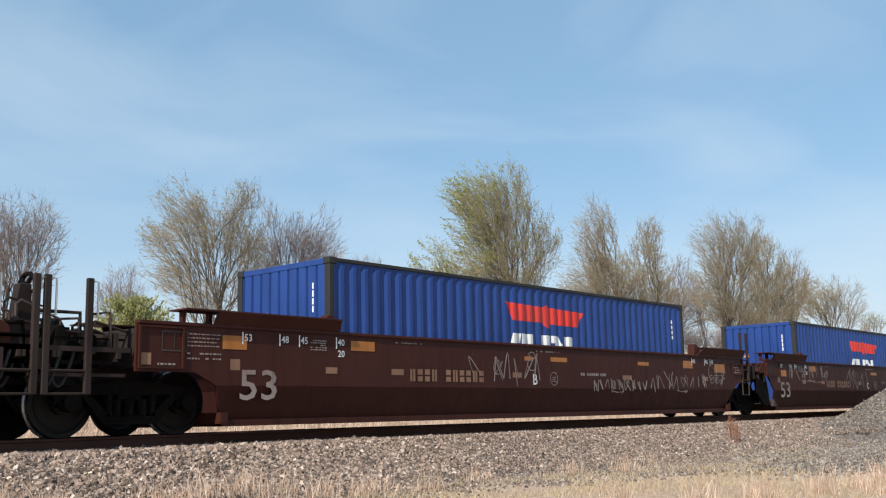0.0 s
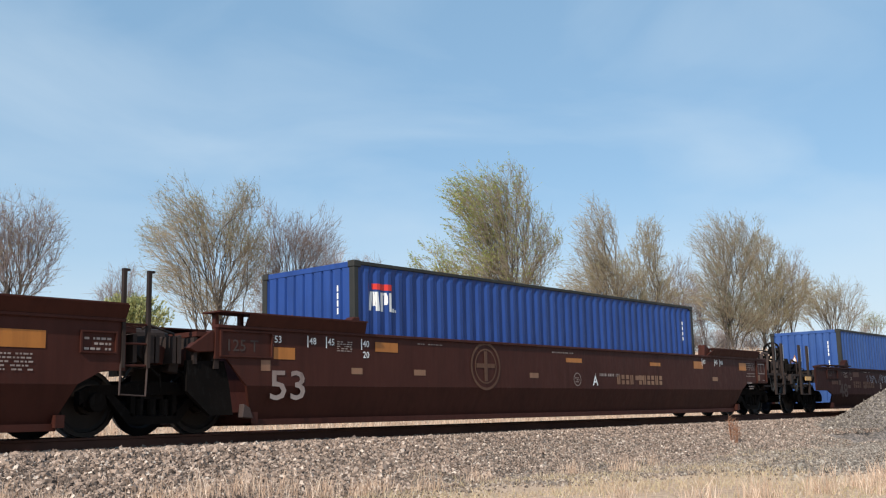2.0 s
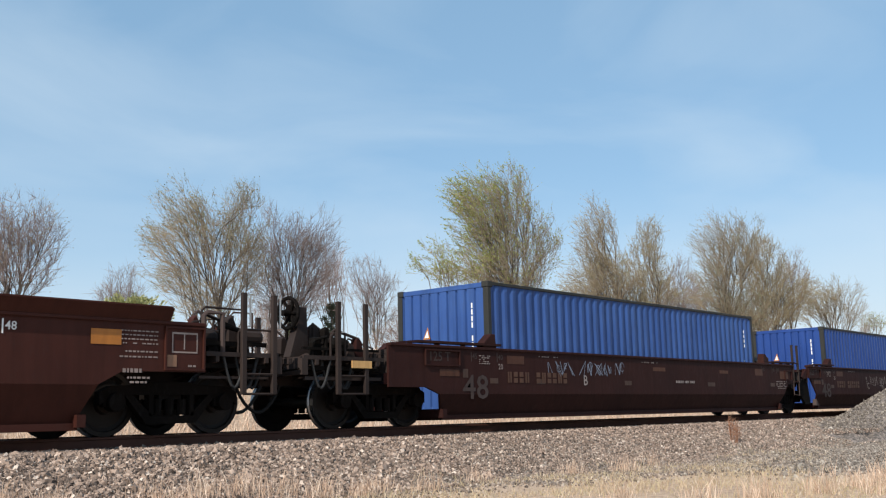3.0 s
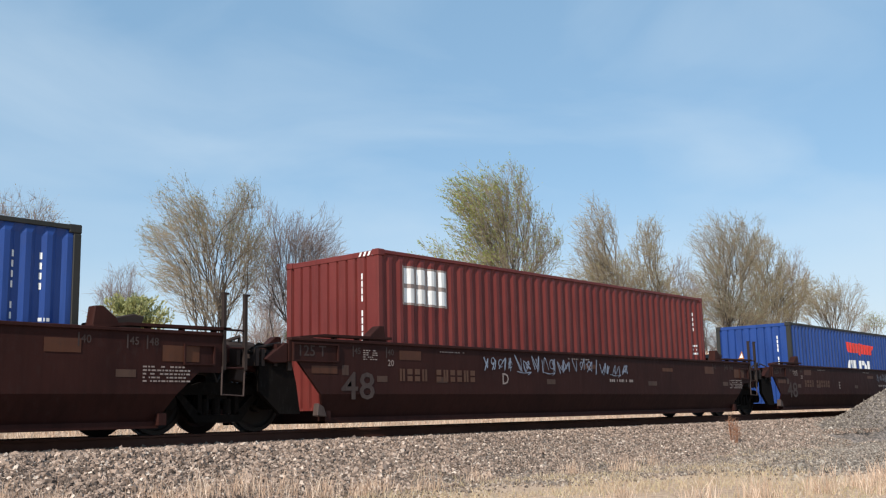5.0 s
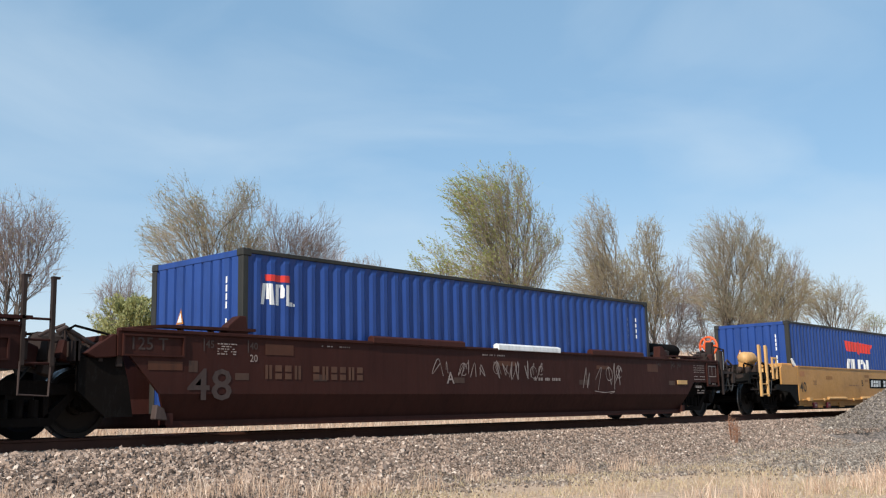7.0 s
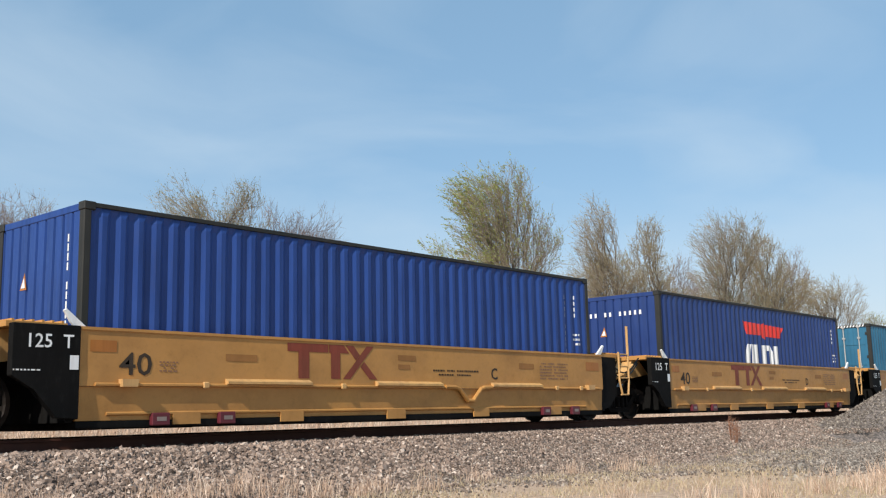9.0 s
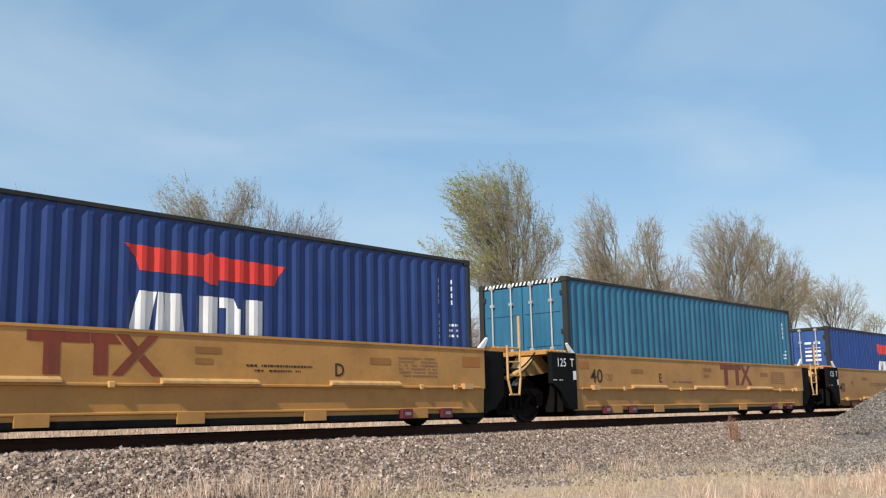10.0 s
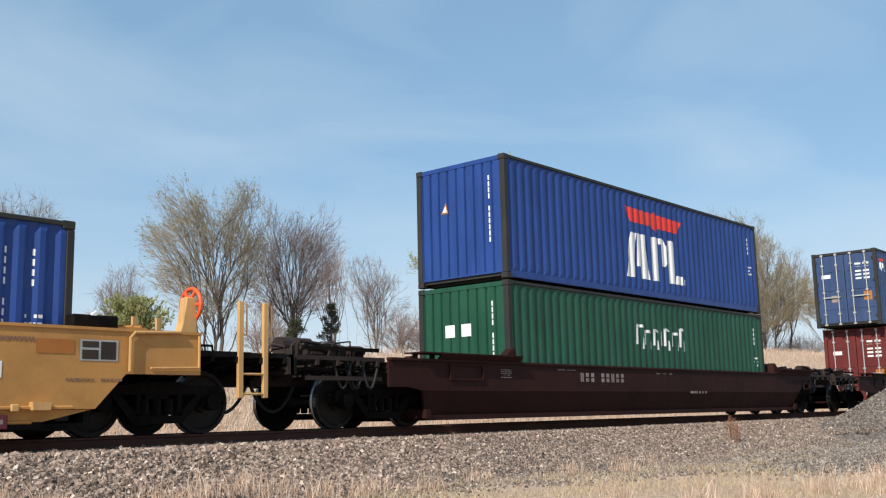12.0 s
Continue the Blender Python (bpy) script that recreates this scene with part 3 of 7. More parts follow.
def container(s, top, high, paint, label, mark="", doors=False, end_marks="triangle", seed=0, frame=None, logo=None, stripes=False, leaf_paint=None):
    """A 40-foot box whose left near corner is s metres along the train, with its roof edge at height top."""
    H = 2.896 if high else 2.591
    rng = random.Random(seed)
    fr = frame or M_FRAME
    th = thing("shipping_container", pose(s, YC, top - H), label, "container", "containers on the train")
    W2 = C_WID / 2
    # side sheets
    for nm, sg in (("side_panel", -1), ("side_panel", 1)):
        bm = bmesh.new()
        side_sheet(bm, 0.10, C_LEN - 0.10, 0.15, H - 0.07, lambda u, d, z: (u, sg * (W2 - 0.012 - d), z))
        part(nm, bm, paint, th)
    # roof
    bm = bmesh.new()
    prism(bm, [(-W2 + 0.03, H - 0.055), (W2 - 0.03, H - 0.055), (W2 - 0.03, H - 0.035), (-W2 + 0.03, H - 0.035)], "x", 0.06, C_LEN - 0.06)
    for k in range(40):
        u = 0.35 + k * 0.295
        prism(bm, [(-W2 + 0.08, H - 0.035), (W2 - 0.08, H - 0.035), (W2 - 0.10, H - 0.018), (-W2 + 0.10, H - 0.018)], "x", u, u + 0.14)
    part("roof", bm, paint, th)
    # floor and cross members
    bm = bmesh.new()
    box(bm, 0.05, C_LEN - 0.05, -W2 + 0.03, W2 - 0.03, 0.12, 0.16)
    for k in range(30):
        box(bm, 0.25 + k * 0.4, 0.31 + k * 0.4, -W2 + 0.05, W2 - 0.05, 0.02, 0.12)
    tagged(part("underframe", bm, M_FRAME, th), kind="stuff")
    for sg in (-1, 1):
        bm = bmesh.new()
        box(bm, 0.15, C_LEN - 0.15, sg * W2 - 0.03 - sg * 0.032, sg * W2 + 0.03 - sg * 0.032, H - 0.075, H - 0.012)
        part("top_rail", bevelled(bm, 0.006), fr, th)
        bm = bmesh.new()
        box(bm, 0.15, C_LEN - 0.15, sg * W2 - 0.025 - sg * 0.045, sg * W2 + 0.025 - sg * 0.045, 0.03, 0.165)
        part("bottom_rail", bevelled(bm, 0.006), paint, th)
    for xx, sx in ((0.0, 1), (C_LEN, -1)):
        for sg in (-1, 1):
            bm = bmesh.new()
            x0, x1 = sorted((xx + sx * 0.004, xx + sx * 0.115))
            y0, y1 = sorted((sg * (W2 - 0.002), sg * (W2 - 0.13)))
            box(bm, x0, x1, y0, y1, 0.118, H - 0.118)
            part("corner_post", bevelled(bm, 0.012), fr, th)
            for z0 in (0.0, H - 0.118):
                bm = bmesh.new()
                x0, x1 = sorted((xx, xx + sx * 0.178))
                y0, y1 = sorted((sg * W2, sg * (W2 - 0.162)))
                box(bm, x0, x1, y0, y1, z0, z0 + 0.118)
                part("corner_casting", bevelled(bm, 0.012), fr, th)
        bm = bmesh.new()
        x0, x1 = sorted((xx + sx * 0.02, xx + sx * 0.09))
        box(bm, x0, x1, -W2 + 0.162, W2 - 0.162, H - 0.115, H - 0.015)
        part("top_header", bevelled(bm, 0.008), fr if doors else paint, th)
        # bottom sill, set back and coloured dark to stand for the shadowed gap
        bm = bmesh.new()
        box(bm, *sorted((xx + sx * 0.07, xx + sx * 0.13)), -W2 + 0.162, W2 - 0.162, 0.06, 0.14)
        part("shade_dark_sill", bevelled(bm, 0.008), M_FRAME, th)
    for xx, sx, is_door in ((0.03, 1, doors), (C_LEN - 0.03, -1, not doors)):
        if is_door:
            for sg in (-1, 1):
                bm = bmesh.new()
                y0, y1 = sorted((sg * 0.012, sg * (W2 - 0.14)))
                box(bm, *sorted((xx + sx * 0.02, xx + sx * 0.06)), y0, y1, 0.15, H - 0.125)
                for f in (0.2, 0.48, 0.76):
                    zz = 0.15 + (H - 0.28) * f
                    prism(bm, [(y0 + 0.06, zz), (y1 - 0.06, zz), (y1 - 0.10, zz + 0.11), (y0 + 0.10, zz + 0.11)], "x", xx + sx * 0.02, xx + sx * 0.004)
                d = part("door", bm, leaf_paint or paint, th, "faded paler blue door leaf" if leaf_paint else "")
                for yy in (y0 + 0.28, y1 - 0.25):
                    bm = bmesh.new()
                    rod(bm, (xx - sx * 0.02, yy, 0.06), (xx - sx * 0.02, yy, H - 0.05), 0.021, 8)
                    for zz in (0.1, 0.5, 1.35, H - 0.5, H - 0.1):
                        box(bm, *sorted((xx - sx * 0.045, xx + sx * 0.02)), yy - 0.05, yy + 0.05, zz - 0.03, zz + 0.03)
                    part("locking_bar", bm, M_GALV, d, "bright galvanised locking bar")
                bm = bmesh.new()
                box(bm, *sorted((xx - sx * 0.05, xx - sx * 0.03)), y0 + 0.2, y1 - 0.2, 1.12, 1.16)
                part("door_handle", bm, M_GALV, d)
                for zz in (0.35, 1.0, 1.7, H - 0.35):
                    bm = bmesh.new()
                    yy = sg * (W2 - 0.14)
                    box(bm, *sorted((xx - sx * 0.01, xx + sx * 0.06)), yy - 0.05, yy + 0.05, zz - 0.05, zz + 0.05)
                    part("hinge", bm, fr, d)
        else:
            bm = bmesh.new()
            n = 9
            step = (C_WID - 0.26) / n
            rows = []
            prof = []
            for k in range(n):
                a = -W2 + 0.13 + k * step
                prof += [(a, 0.0), (a + step * 0.72, 0.0), (a + step * 0.80, 0.04), (a + step * 0.92, 0.04)]
            prof.append((W2 - 0.13, 0.0))
            for z, on in ((0.13, 0), (0.18, 1), (H - 0.16, 1), (H - 0.11, 0)):
                rows.append([bm.verts.new((xx + sx * d * on, y, z)) for y, d in prof])
            for ra, rb in zip(rows, rows[1:]):
                for i in range(len(prof) - 1):
                    bm.faces.new((ra[i], ra[i + 1], rb[i + 1], rb[i]))
            part("end_panel", bm, paint, th)
    # markings on the end that faces the camera's side of the line
    if end_marks:
        bm = bmesh.new()
        xe = -0.004 if not doors else 0.026
        for k in range(11):
            if k == 4:
                continue
            z = H - 0.40 - k * 0.13
            y = -W2 + 0.43
            bm.faces.new([bm.verts.new((xe + 0.03, y + dy, z + dz)) for dy, dz in ((0.018, -0.105), (-0.018, -0.105), (-0.018, 0), (0.018, 0))])
        if end_marks == "row":
            bm.free()
            bm = bmesh.new()
            for k in range(11):
                if k not in (2, 5):
                    y = 0.78 - k * 0.145
                    bm.faces.new([bm.verts.new((0.024, y + dy, H - 0.55 + dz)) for dy, dz in ((0.03, 0), (-0.03, 0), (-0.03, 0.11), (0.03, 0.11))])
        if not doors:
            tagged(part("code_column", bm, M_WHITE, th), kind="stuff")
        else:
            for r in range(5):
                for c in range(2):
                    y0 = -W2 + 0.3 + c * 0.3
                    z = H - 0.5 - r * 0.14
                    bm.faces.new([bm.verts.new((0.044, y0 + dy, z + dz)) for dy, dz in ((0.22, -0.07), (0, -0.07), (0, 0), (0.22, 0))])
            tagged(part("code_column", bm, M_WHITE, th), kind="stuff")
            for y0, z0, w, h, m in ((0.55, H - 1.0, 0.34, 0.14, M_WHITE), (-0.95, 0.95, 0.3, 0.34, M_ORANGE), (0.35, 0.95, 0.22, 0.26, M_DUSTY)):
                bm = bmesh.new()
                bm.faces.new([bm.verts.new((0.044, y0 + dy, z0 + dz)) for dy, dz in ((w, 0), (0, 0), (0, h), (w, h))])
                part("door_placard", bm, m, th)
        if end_marks in ("triangle", "row"):
            bm = bmesh.new()
            bm.faces.new([bm.verts.new((0.020, 0.42 + dy, H - 1.02 + dz)) for dy, dz in ((0.060, 0), (-0.060, 0), (-0.025, 0.15))])
            part("warning_triangle", bm, M_WHITE, th, "white warning triangle with an orange edge")
            bm = bmesh.new()
            bm.faces.new([bm.verts.new((0.025, 0.42 + dy, H - 1.02 + dz)) for dy, dz in ((0.10, -0.03), (-0.095, -0.03), (-0.03, 0.22))])
            part("triangle_border", bm, M_ORANGE, th)
        if end_marks == "squares":
            for y in (0.32, -0.12):
                bm = bmesh.new()
                bm.faces.new([bm.verts.new((0.024, y + dy, H - 0.95 + dz)) for dy, dz in ((0.16, -0.13), (-0.1, -0.13), (-0.1, 0.13), (0.16, 0.13))])
                part("white_placard", bm, M_WHITE, th)
    if stripes:
        # slanting height-warning stripes along the top end edge
        for k in range(20 if doors else 4):
            bm = bmesh.new()
            y = -W2 + 0.10 + k * 0.11
            bm.faces.new([bm.verts.new((0.014, y + dy, H - 0.10 + dz)) for dy, dz in ((0.07, 0), (0.02, 0), (-0.02, 0.075), (0.03, 0.075))])
            part("height_stripe", bm, M_WHITE, th)
    # side code column near the far end, and the weight panel
    bm = bmesh.new()
    number_column(bm, C_LEN - 0.92, H - 0.42, 11, 0.085, 0.032, 0.045)
    number_column(bm, C_LEN - 0.55, H - 0.42, 4, 0.085, 0.03, 0.045)
    tagged(part("code_column", pasted(bm, -W2 + 0.012), M_WHITE, th), kind="stuff")
    bm = bmesh.new()
    bars(bm, rng, C_LEN - 0.62, C_LEN - 0.38, H - 1.5, H - 1.2, 3)
    tagged(part("weight_panel", pasted(bm, -W2 + 0.012), M_WHITE, th), kind="stuff")
    if logo == "large":
        x0, w = (4.70, 2.95)
        part("emblem", pasted(flat_polys(EMBLEM, x0 + 0.04, H - (1.10 if high else 1.02), w - 0.1, 0.60), -W2 + 0.012), M_LOGO_RED, th, "red bird-like emblem")
        part("block_letters", pasted(flat_polys(BLOCKS, x0 + 0.02, H - (2.24 if high else 2.14), 2.80, 1.10), -W2 + 0.012), M_WHITE, th, "white block shapes")
    elif logo == "small":
        part("emblem", pasted(flat_polys([[(0, 0.9), (1, 1), (1, 0), (0.03, 0)]], 0.46, H - 0.47, 0.50, 0.11), -W2 + 0.012), M_LOGO_RED, th, "small red emblem")
        part("block_letters", pasted(flat_polys(BLOCKS, 0.36, H - 0.84, 0.66, 0.33), -W2 + 0.012), M_WHITE, th, "small white block shapes")
    elif logo == "label":
        part("name_panel", pasted(flat_polys([[(0, 0), (1, 0), (1, 1), (0, 1)]], 0.62, H - 0.94, 1.25, 0.70), -W2 + 0.014), M_DUSTY, th, "scuffed pale name panel")
        for a, b in ((0.68, 0.96), (1.02, 1.26), (1.32, 1.56), (1.62, 1.84)):
            for z0, z1 in ((H - 0.90, H - 0.64), (H - 0.56, H - 0.28)):
                part("name_bar", pasted(flat_polys([[(a, z0), (b, z0), (b, z1), (a, z1)]]), -W2 + 0.009), M_WHITE, th)
    elif logo == "word":
        bm = bmesh.new()
        x, z0 = 5.0, H - 1.22
        # seven narrow upright shapes, the first and the fifth taller
        for k, (w, h) in enumerate(((0.36, 0.58), (0.32, 0.46), (0.28, 0.50), (0.12, 0.46), (0.30, 0.54), (0.36, 0.46), (0.30, 0.58))):
            for p in ([(0.0, 0.1), (0.07, 0.1), (0.09, h - 0.08), (0.02, h)], [(0.02, h - 0.07), (w, h - 0.07), (w - 0.04, h), (0.06, h)], [(w - 0.08, 0.0), (w, 0.0), (w - 0.01, h * 0.42), (w - 0.05, h * 0.5)])[: 1 if k == 3 else 3]:
                bm.faces.new([bm.verts.new((x + a, 0, z0 + c)) for a, c in p])
            x += w + 0.07
        tagged(part("worn_name", pasted(bm, -W2 + 0.012), M_WHITE, th, "white block shapes of a worn name"), kind="stuff")
    CONTAINERS.append((th, s, top - H))
    return th


def build_containers():
    std53, std48, hc40, std40 = 2.825, 2.775, 3.12, 2.812
    container(-11.2, std53, False, M_BLUE, "blue corrugated steel container in a brown well car", logo="large", seed=1)
    container(11.162, std53, False, M_BLUE, "blue corrugated container with a red emblem, in a brown well car", logo="large", seed=2)
    container(30.63, std53, False, M_BLUE, "blue corrugated container with a red emblem, in a brown well car", logo="large", seed=3)
    container(50.065, std53, False, M_BLUE, "blue corrugated container with a small emblem by its end", logo="small", seed=4)
    container(72.837, std48, False, M_BLUE_PALE, "faded plain blue corrugated container in an old brown well car", seed=5)
    container(90.467, std48, False, M_BLUE, "plain dark blue corrugated container in an old brown well car", seed=6)
    container(108.21, 3.085, True, M_RED, "tall red-brown corrugated container with a scuffed pale panel", end_marks="code", logo="label", seed=7, stripes=True, frame=M_RED)
    container(126.143, std48, False, M_BLUE, "blue corrugated container with a large red emblem", logo="large", seed=8)
    container(143.965, std48, False, M_BLUE, "blue corrugated container with a small red and white mark", logo="small", seed=9)
    container(164.694, std40, False, M_BLUE, "blue corrugated container with a red emblem, in a yellow well car", logo="large", seed=10)
    container(180.27, hc40, True, M_BLUE, "tall plain blue corrugated container in a yellow well car", seed=11)
    container(195.652, hc40, True, M_BLUE_DARK, "tall dark blue corrugated container with a red emblem", logo="large", seed=12, end_marks="row")
    container(211.10, hc40, True, M_TEAL, "tall teal corrugated container with galvanised locking bars", doors=True, end_marks="", seed=13, stripes=True)
    container(226.427, std40, False, M_BLUE, "blue corrugated container with bright locking bars, in a yellow well car", doors=True, end_marks="code", logo="large", seed=14, leaf_paint=M_BLUE_PALE)
    container(247.961, 2.862, False, M_GREEN, "green corrugated container under a blue one", end_marks="squares", logo="word", seed=15)
    container(247.961, 5.487, False, M_BLUE, "blue corrugated container stacked on a green one", logo="large", seed=16)
    container(271.55, 3.13, True, M_RED, "red-brown corrugated container under a dark blue one", doors=True, end_marks="code", seed=17, frame=M_RED)
    container(270.99, 6.07, True, M_BLUE_GREY, "dark blue corrugated container stacked on a red one, doors showing", doors=True, end_marks="code", logo="small", seed=18)


build_containers()


# ---- running gear ----
WHEEL_R = 0.457
WHEELS = []


def wheelset_mesh():
    bm = bmesh.new()
    for s in (-1, 1):
        prof = [(0.09, 0.66), (0.13, 0.665), (0.14, 0.70), (0.33, 0.715), (0.37, 0.69), (WHEEL_R + 0.028, 0.69), (WHEEL_R + 0.026, 0.712), (WHEEL_R, 0.725),
                (WHEEL_R - 0.004, 0.81), (0.395, 0.815), (0.38, 0.785), (0.34, 0.765), (0.16, 0.79), (0.14, 0.85), (0.09, 0.85)]
        lathe(bm, [(r, s * a) for r, a in prof], 28, "y")
    rod(bm, (0, -1.06, 0), (0, 1.06, 0), 0.085, 12)
    me = mesh_of("wheelset", bm, [M_WHEEL_SHADE, M_TREAD])
    for f in me.polygons:
        c = f.center
        r = math.hypot(c.x, c.z)
        if r > 0.43 and abs(f.normal.y) < 0.9 and 0.70 < abs(c.y) < 0.82:
            f.material_index = 1
    return me


WHEELSET = wheelset_mesh()


def side_frame_bm():
    """A cast three-piece bogie frame: arched top, sloping tension member, window with springs, journal pedestals."""
    bm = bmesh.new()
    for s in (-1, 1):
        y0, y1 = sorted((s * 0.93, s * 1.06))
        top = [(-1.12, 0.42), (-1.12, 0.60), (-0.95, 0.68), (-0.45, 0.70), (-0.30, 0.74), (0.30, 0.74), (0.45, 0.70), (0.95, 0.68), (1.12, 0.60), (1.12, 0.42),
               (0.98, 0.52), (0.62, 0.56), (0.36, 0.56), (-0.36, 0.56), (-0.62, 0.56), (-0.98, 0.52)]
        prism(bm, top, "y", y0, y1)
        prism(bm, [(-0.75, 0.56), (-0.62, 0.56), (-0.30, 0.27), (0.30, 0.27), (0.62, 0.56), (0.75, 0.56), (0.40, 0.16), (-0.40, 0.16)], "y", y0, y1)
        for x in (-0.36, 0.30):
            box(bm, x, x + 0.07, y0, y1, 0.27, 0.56)
        for x in (-0.2, 0.0, 0.2):
            rod(bm, (x, s * 0.995, 0.28), (x, s * 0.995, 0.50), 0.065, 10)
        for x in (-0.89, 0.89):
            rod(bm, (x, s * 0.96, WHEEL_R), (x, s * 1.13, WHEEL_R), 0.125, 14)
            box(bm, x - 0.16, x + 0.16, s * 0.995 - 0.05, s * 0.995 + 0.05, 0.40, 0.62)
    box(bm, -0.18, 0.18, -1.02, 1.02, 0.50, 0.66)
    rod(bm, (0, 0, 0.60), (0, 0, 0.78), 0.2, 16)
    for x in (-0.42, 0.42):
        box(bm, x - 0.05, x + 0.05, -0.85, 0.85, 0.36, 0.44)
        for s in (-1, 1):
            box(bm, x - 0.06, x + 0.06, s * 0.75 - 0.06, s * 0.75 + 0.06, 0.30, 0.62)
    return bm


BOGIE = mesh_of("bogie", side_frame_bm(), M_GRIME_SHADE)


def bogie(parent, x):
    b = new("bogie", BOGIE)
    b.parent = parent
    b.location = (x, 0, 0)
    for dx in (-0.89, 0.89):
        w = new("wheelset", WHEELSET)
        w.parent = b
        w.location = (dx, 0, WHEEL_R)
        WHEELS.append((w, dx))
    return b


# ---- well cars ----
CARS = []


def decal(parent, name, bm, mat, y, label=""):
    for v in bm.verts:
        v.co.y += y
    ob = part(name, bm, mat, parent, label)
    if name in ("stencil", "reporting_mark", "graffiti", "panel_mark", "test_stencil"):
        tagged(ob, kind="stuff")
    return ob


def rects(items):
    bm = bmesh.new()
    for x0, x1, z0, z1 in items:
        bm.faces.new([bm.verts.new(p) for p in ((x0, 0, z0), (x1, 0, z0), (x1, 0, z1), (x0, 0, z1))])
    return bm


def strips(parent, name, items, mat, y, label=""):
    """Rectangular patches, each a part of its own."""
    for it in items:
        decal(parent, name, rects([it]), mat, y, label)


def code_blocks(x, z, h, n, w, gap, slant=0.0, skip=()):
    """A row of character-sized blocks, each with a notch, for a reporting mark."""
    bm = bmesh.new()
    for k in range(n):
        if k not in skip:
            a = x + k * (w + gap)
            for p0, p1, q0, q1 in ((0, 1, 0, 0.42), (0, 1, 0.55, 1)) if k % 3 else ((0, 0.42, 0, 1), (0.58, 1, 0, 1)):
                pts = [(a + w * p0 + slant * h * q0, z + h * q0), (a + w * p1 + slant * h * q0, z + h * q0), (a + w * p1 + slant * h * q1, z + h * q1), (a + w * p0 + slant * h * q1, z + h * q1)]
                bm.faces.new([bm.verts.new((px, 0, pz)) for px, pz in pts])
    return bm


def scrawl(rng, x0, x1, z0, z1, r=0.012):
    """Sprayed scribble: crowded strokes, some angular and some looping, with long tails; no letters."""
    bm = bmesh.new()
    h = z1 - z0
    lift = 0.0

    def stroke(pts, w):
        nonlocal lift
        n = len(pts)
        left, right = [], []
        for i, (x, z) in enumerate(pts):
            ax, az = pts[max(i - 1, 0)]
            bx, bz = pts[min(i + 1, n - 1)]
            l = math.hypot(bx - ax, bz - az) or 1
            ww = w * (0.8 + 0.3 * math.sin(i * 0.9 + x * 5))
            lift -= 0.00001
            left.append(bm.verts.new((x - (bz - az) / l * ww, lift, z + (bx - ax) / l * ww)))
            right.append(bm.verts.new((x + (bz - az) / l * ww, lift, z - (bx - ax) / l * ww)))
        for i in range(n - 1):
            bm.faces.new((left[i], right[i], right[i + 1], left[i + 1]))

    def curve(ctrl, smooth):
        if not smooth:
            return [p for a, b in zip(ctrl, ctrl[1:]) for p in (a, (0.5 * (a[0] + b[0]), 0.5 * (a[1] + b[1])), (0.97 * b[0] + 0.03 * a[0], 0.97 * b[1] + 0.03 * a[1]))]
        c = [ctrl[0]] + ctrl + [ctrl[-1]]
        out = []
        for k in range(1, len(c) - 2):
            for s in range(5):
                f = s / 5
                q = []
                for d in (0, 1):
                    p0, p1, p2, p3 = (c[k + m][d] for m in (-1, 0, 1, 2))
                    q.append(0.5 * (2 * p1 + (p2 - p0) * f + (2 * p0 - 5 * p1 + 4 * p2 - p3) * f * f + (3 * p1 - p0 - 3 * p2 + p3) * f ** 3))
                out.append(tuple(q))
        return out

    x = x0
    while x < x1:
        w = h * rng.uniform(0.6, 1.0)
        base = z0 + h * rng.uniform(0.0, 0.15)
        top = z1 - h * rng.uniform(0.0, 0.25)
        for k in range(rng.choice((1, 1, 2))):
            m = rng.choice((3, 4, 4))
            ctrl = [(x + w * rng.uniform(-0.1, 1.1), (base, top)[(i + k) % 2] + h * rng.uniform(-0.12, 0.12) * (1 + (i == m - 1))) for i in range(m)]
            stroke(curve(ctrl, rng.random() < 0.72), r * rng.uniform(0.7, 1.1))
        if rng.random() < 0.4:
            cx, cz, q = x + w * 0.5, base + h * rng.uniform(0.3, 0.6), h * rng.uniform(0.16, 0.3)
            stroke([(cx + q * math.cos(a * 0.55), cz + q * 1.15 * math.sin(a * 0.55)) for a in range(11)], r * 0.8)
        if rng.random() < 0.18:
            zz = z0 - h * rng.uniform(0.05, 0.2)
            stroke(curve([(x - w, zz + 0.03), (x, zz), (x + w, zz + 0.02), (x + w * 0.4, zz - 0.04)], True), r * 0.7)
        x += w * rng.uniform(0.95, 1.3)
    return bm


def sill_plate(parent, name, outline_hi, zk, zb, xb0, xb1, y_top, y_bot, sg, mat, kick=0.05):
    """A side sheet: an upright upper part of given outline (x, z) down to the knuckle zk, and a lower part leaning in to the floor."""
    bm = bmesh.new()
    yo, yi = sg * y_top, sg * (y_top - 0.045)
    prism(bm, outline_hi, "y", *sorted((yo, yi)))
    xa, xb = xb0, xb1
    lo = [(xa, zk), (xb, zk), (xb - 0.25, zb), (xa + 0.25, zb)]
    def yy(z):
        return y_top + (y_bot - y_top) * (zk - z) / (zk - zb)
    front = [bm.verts.new((x, sg * yy(z), z)) for x, z in lo]
    back = [bm.verts.new((x, sg * (yy(z) - 0.045), z)) for x, z in lo]
    bm.faces.new(front)
    bm.faces.new(back[::-1])
    for i in range(4):
        j = (i + 1) % 4
        bm.faces.new((front[i], back[i], back[j], front[j]))
    return part(name, bm, mat, parent)


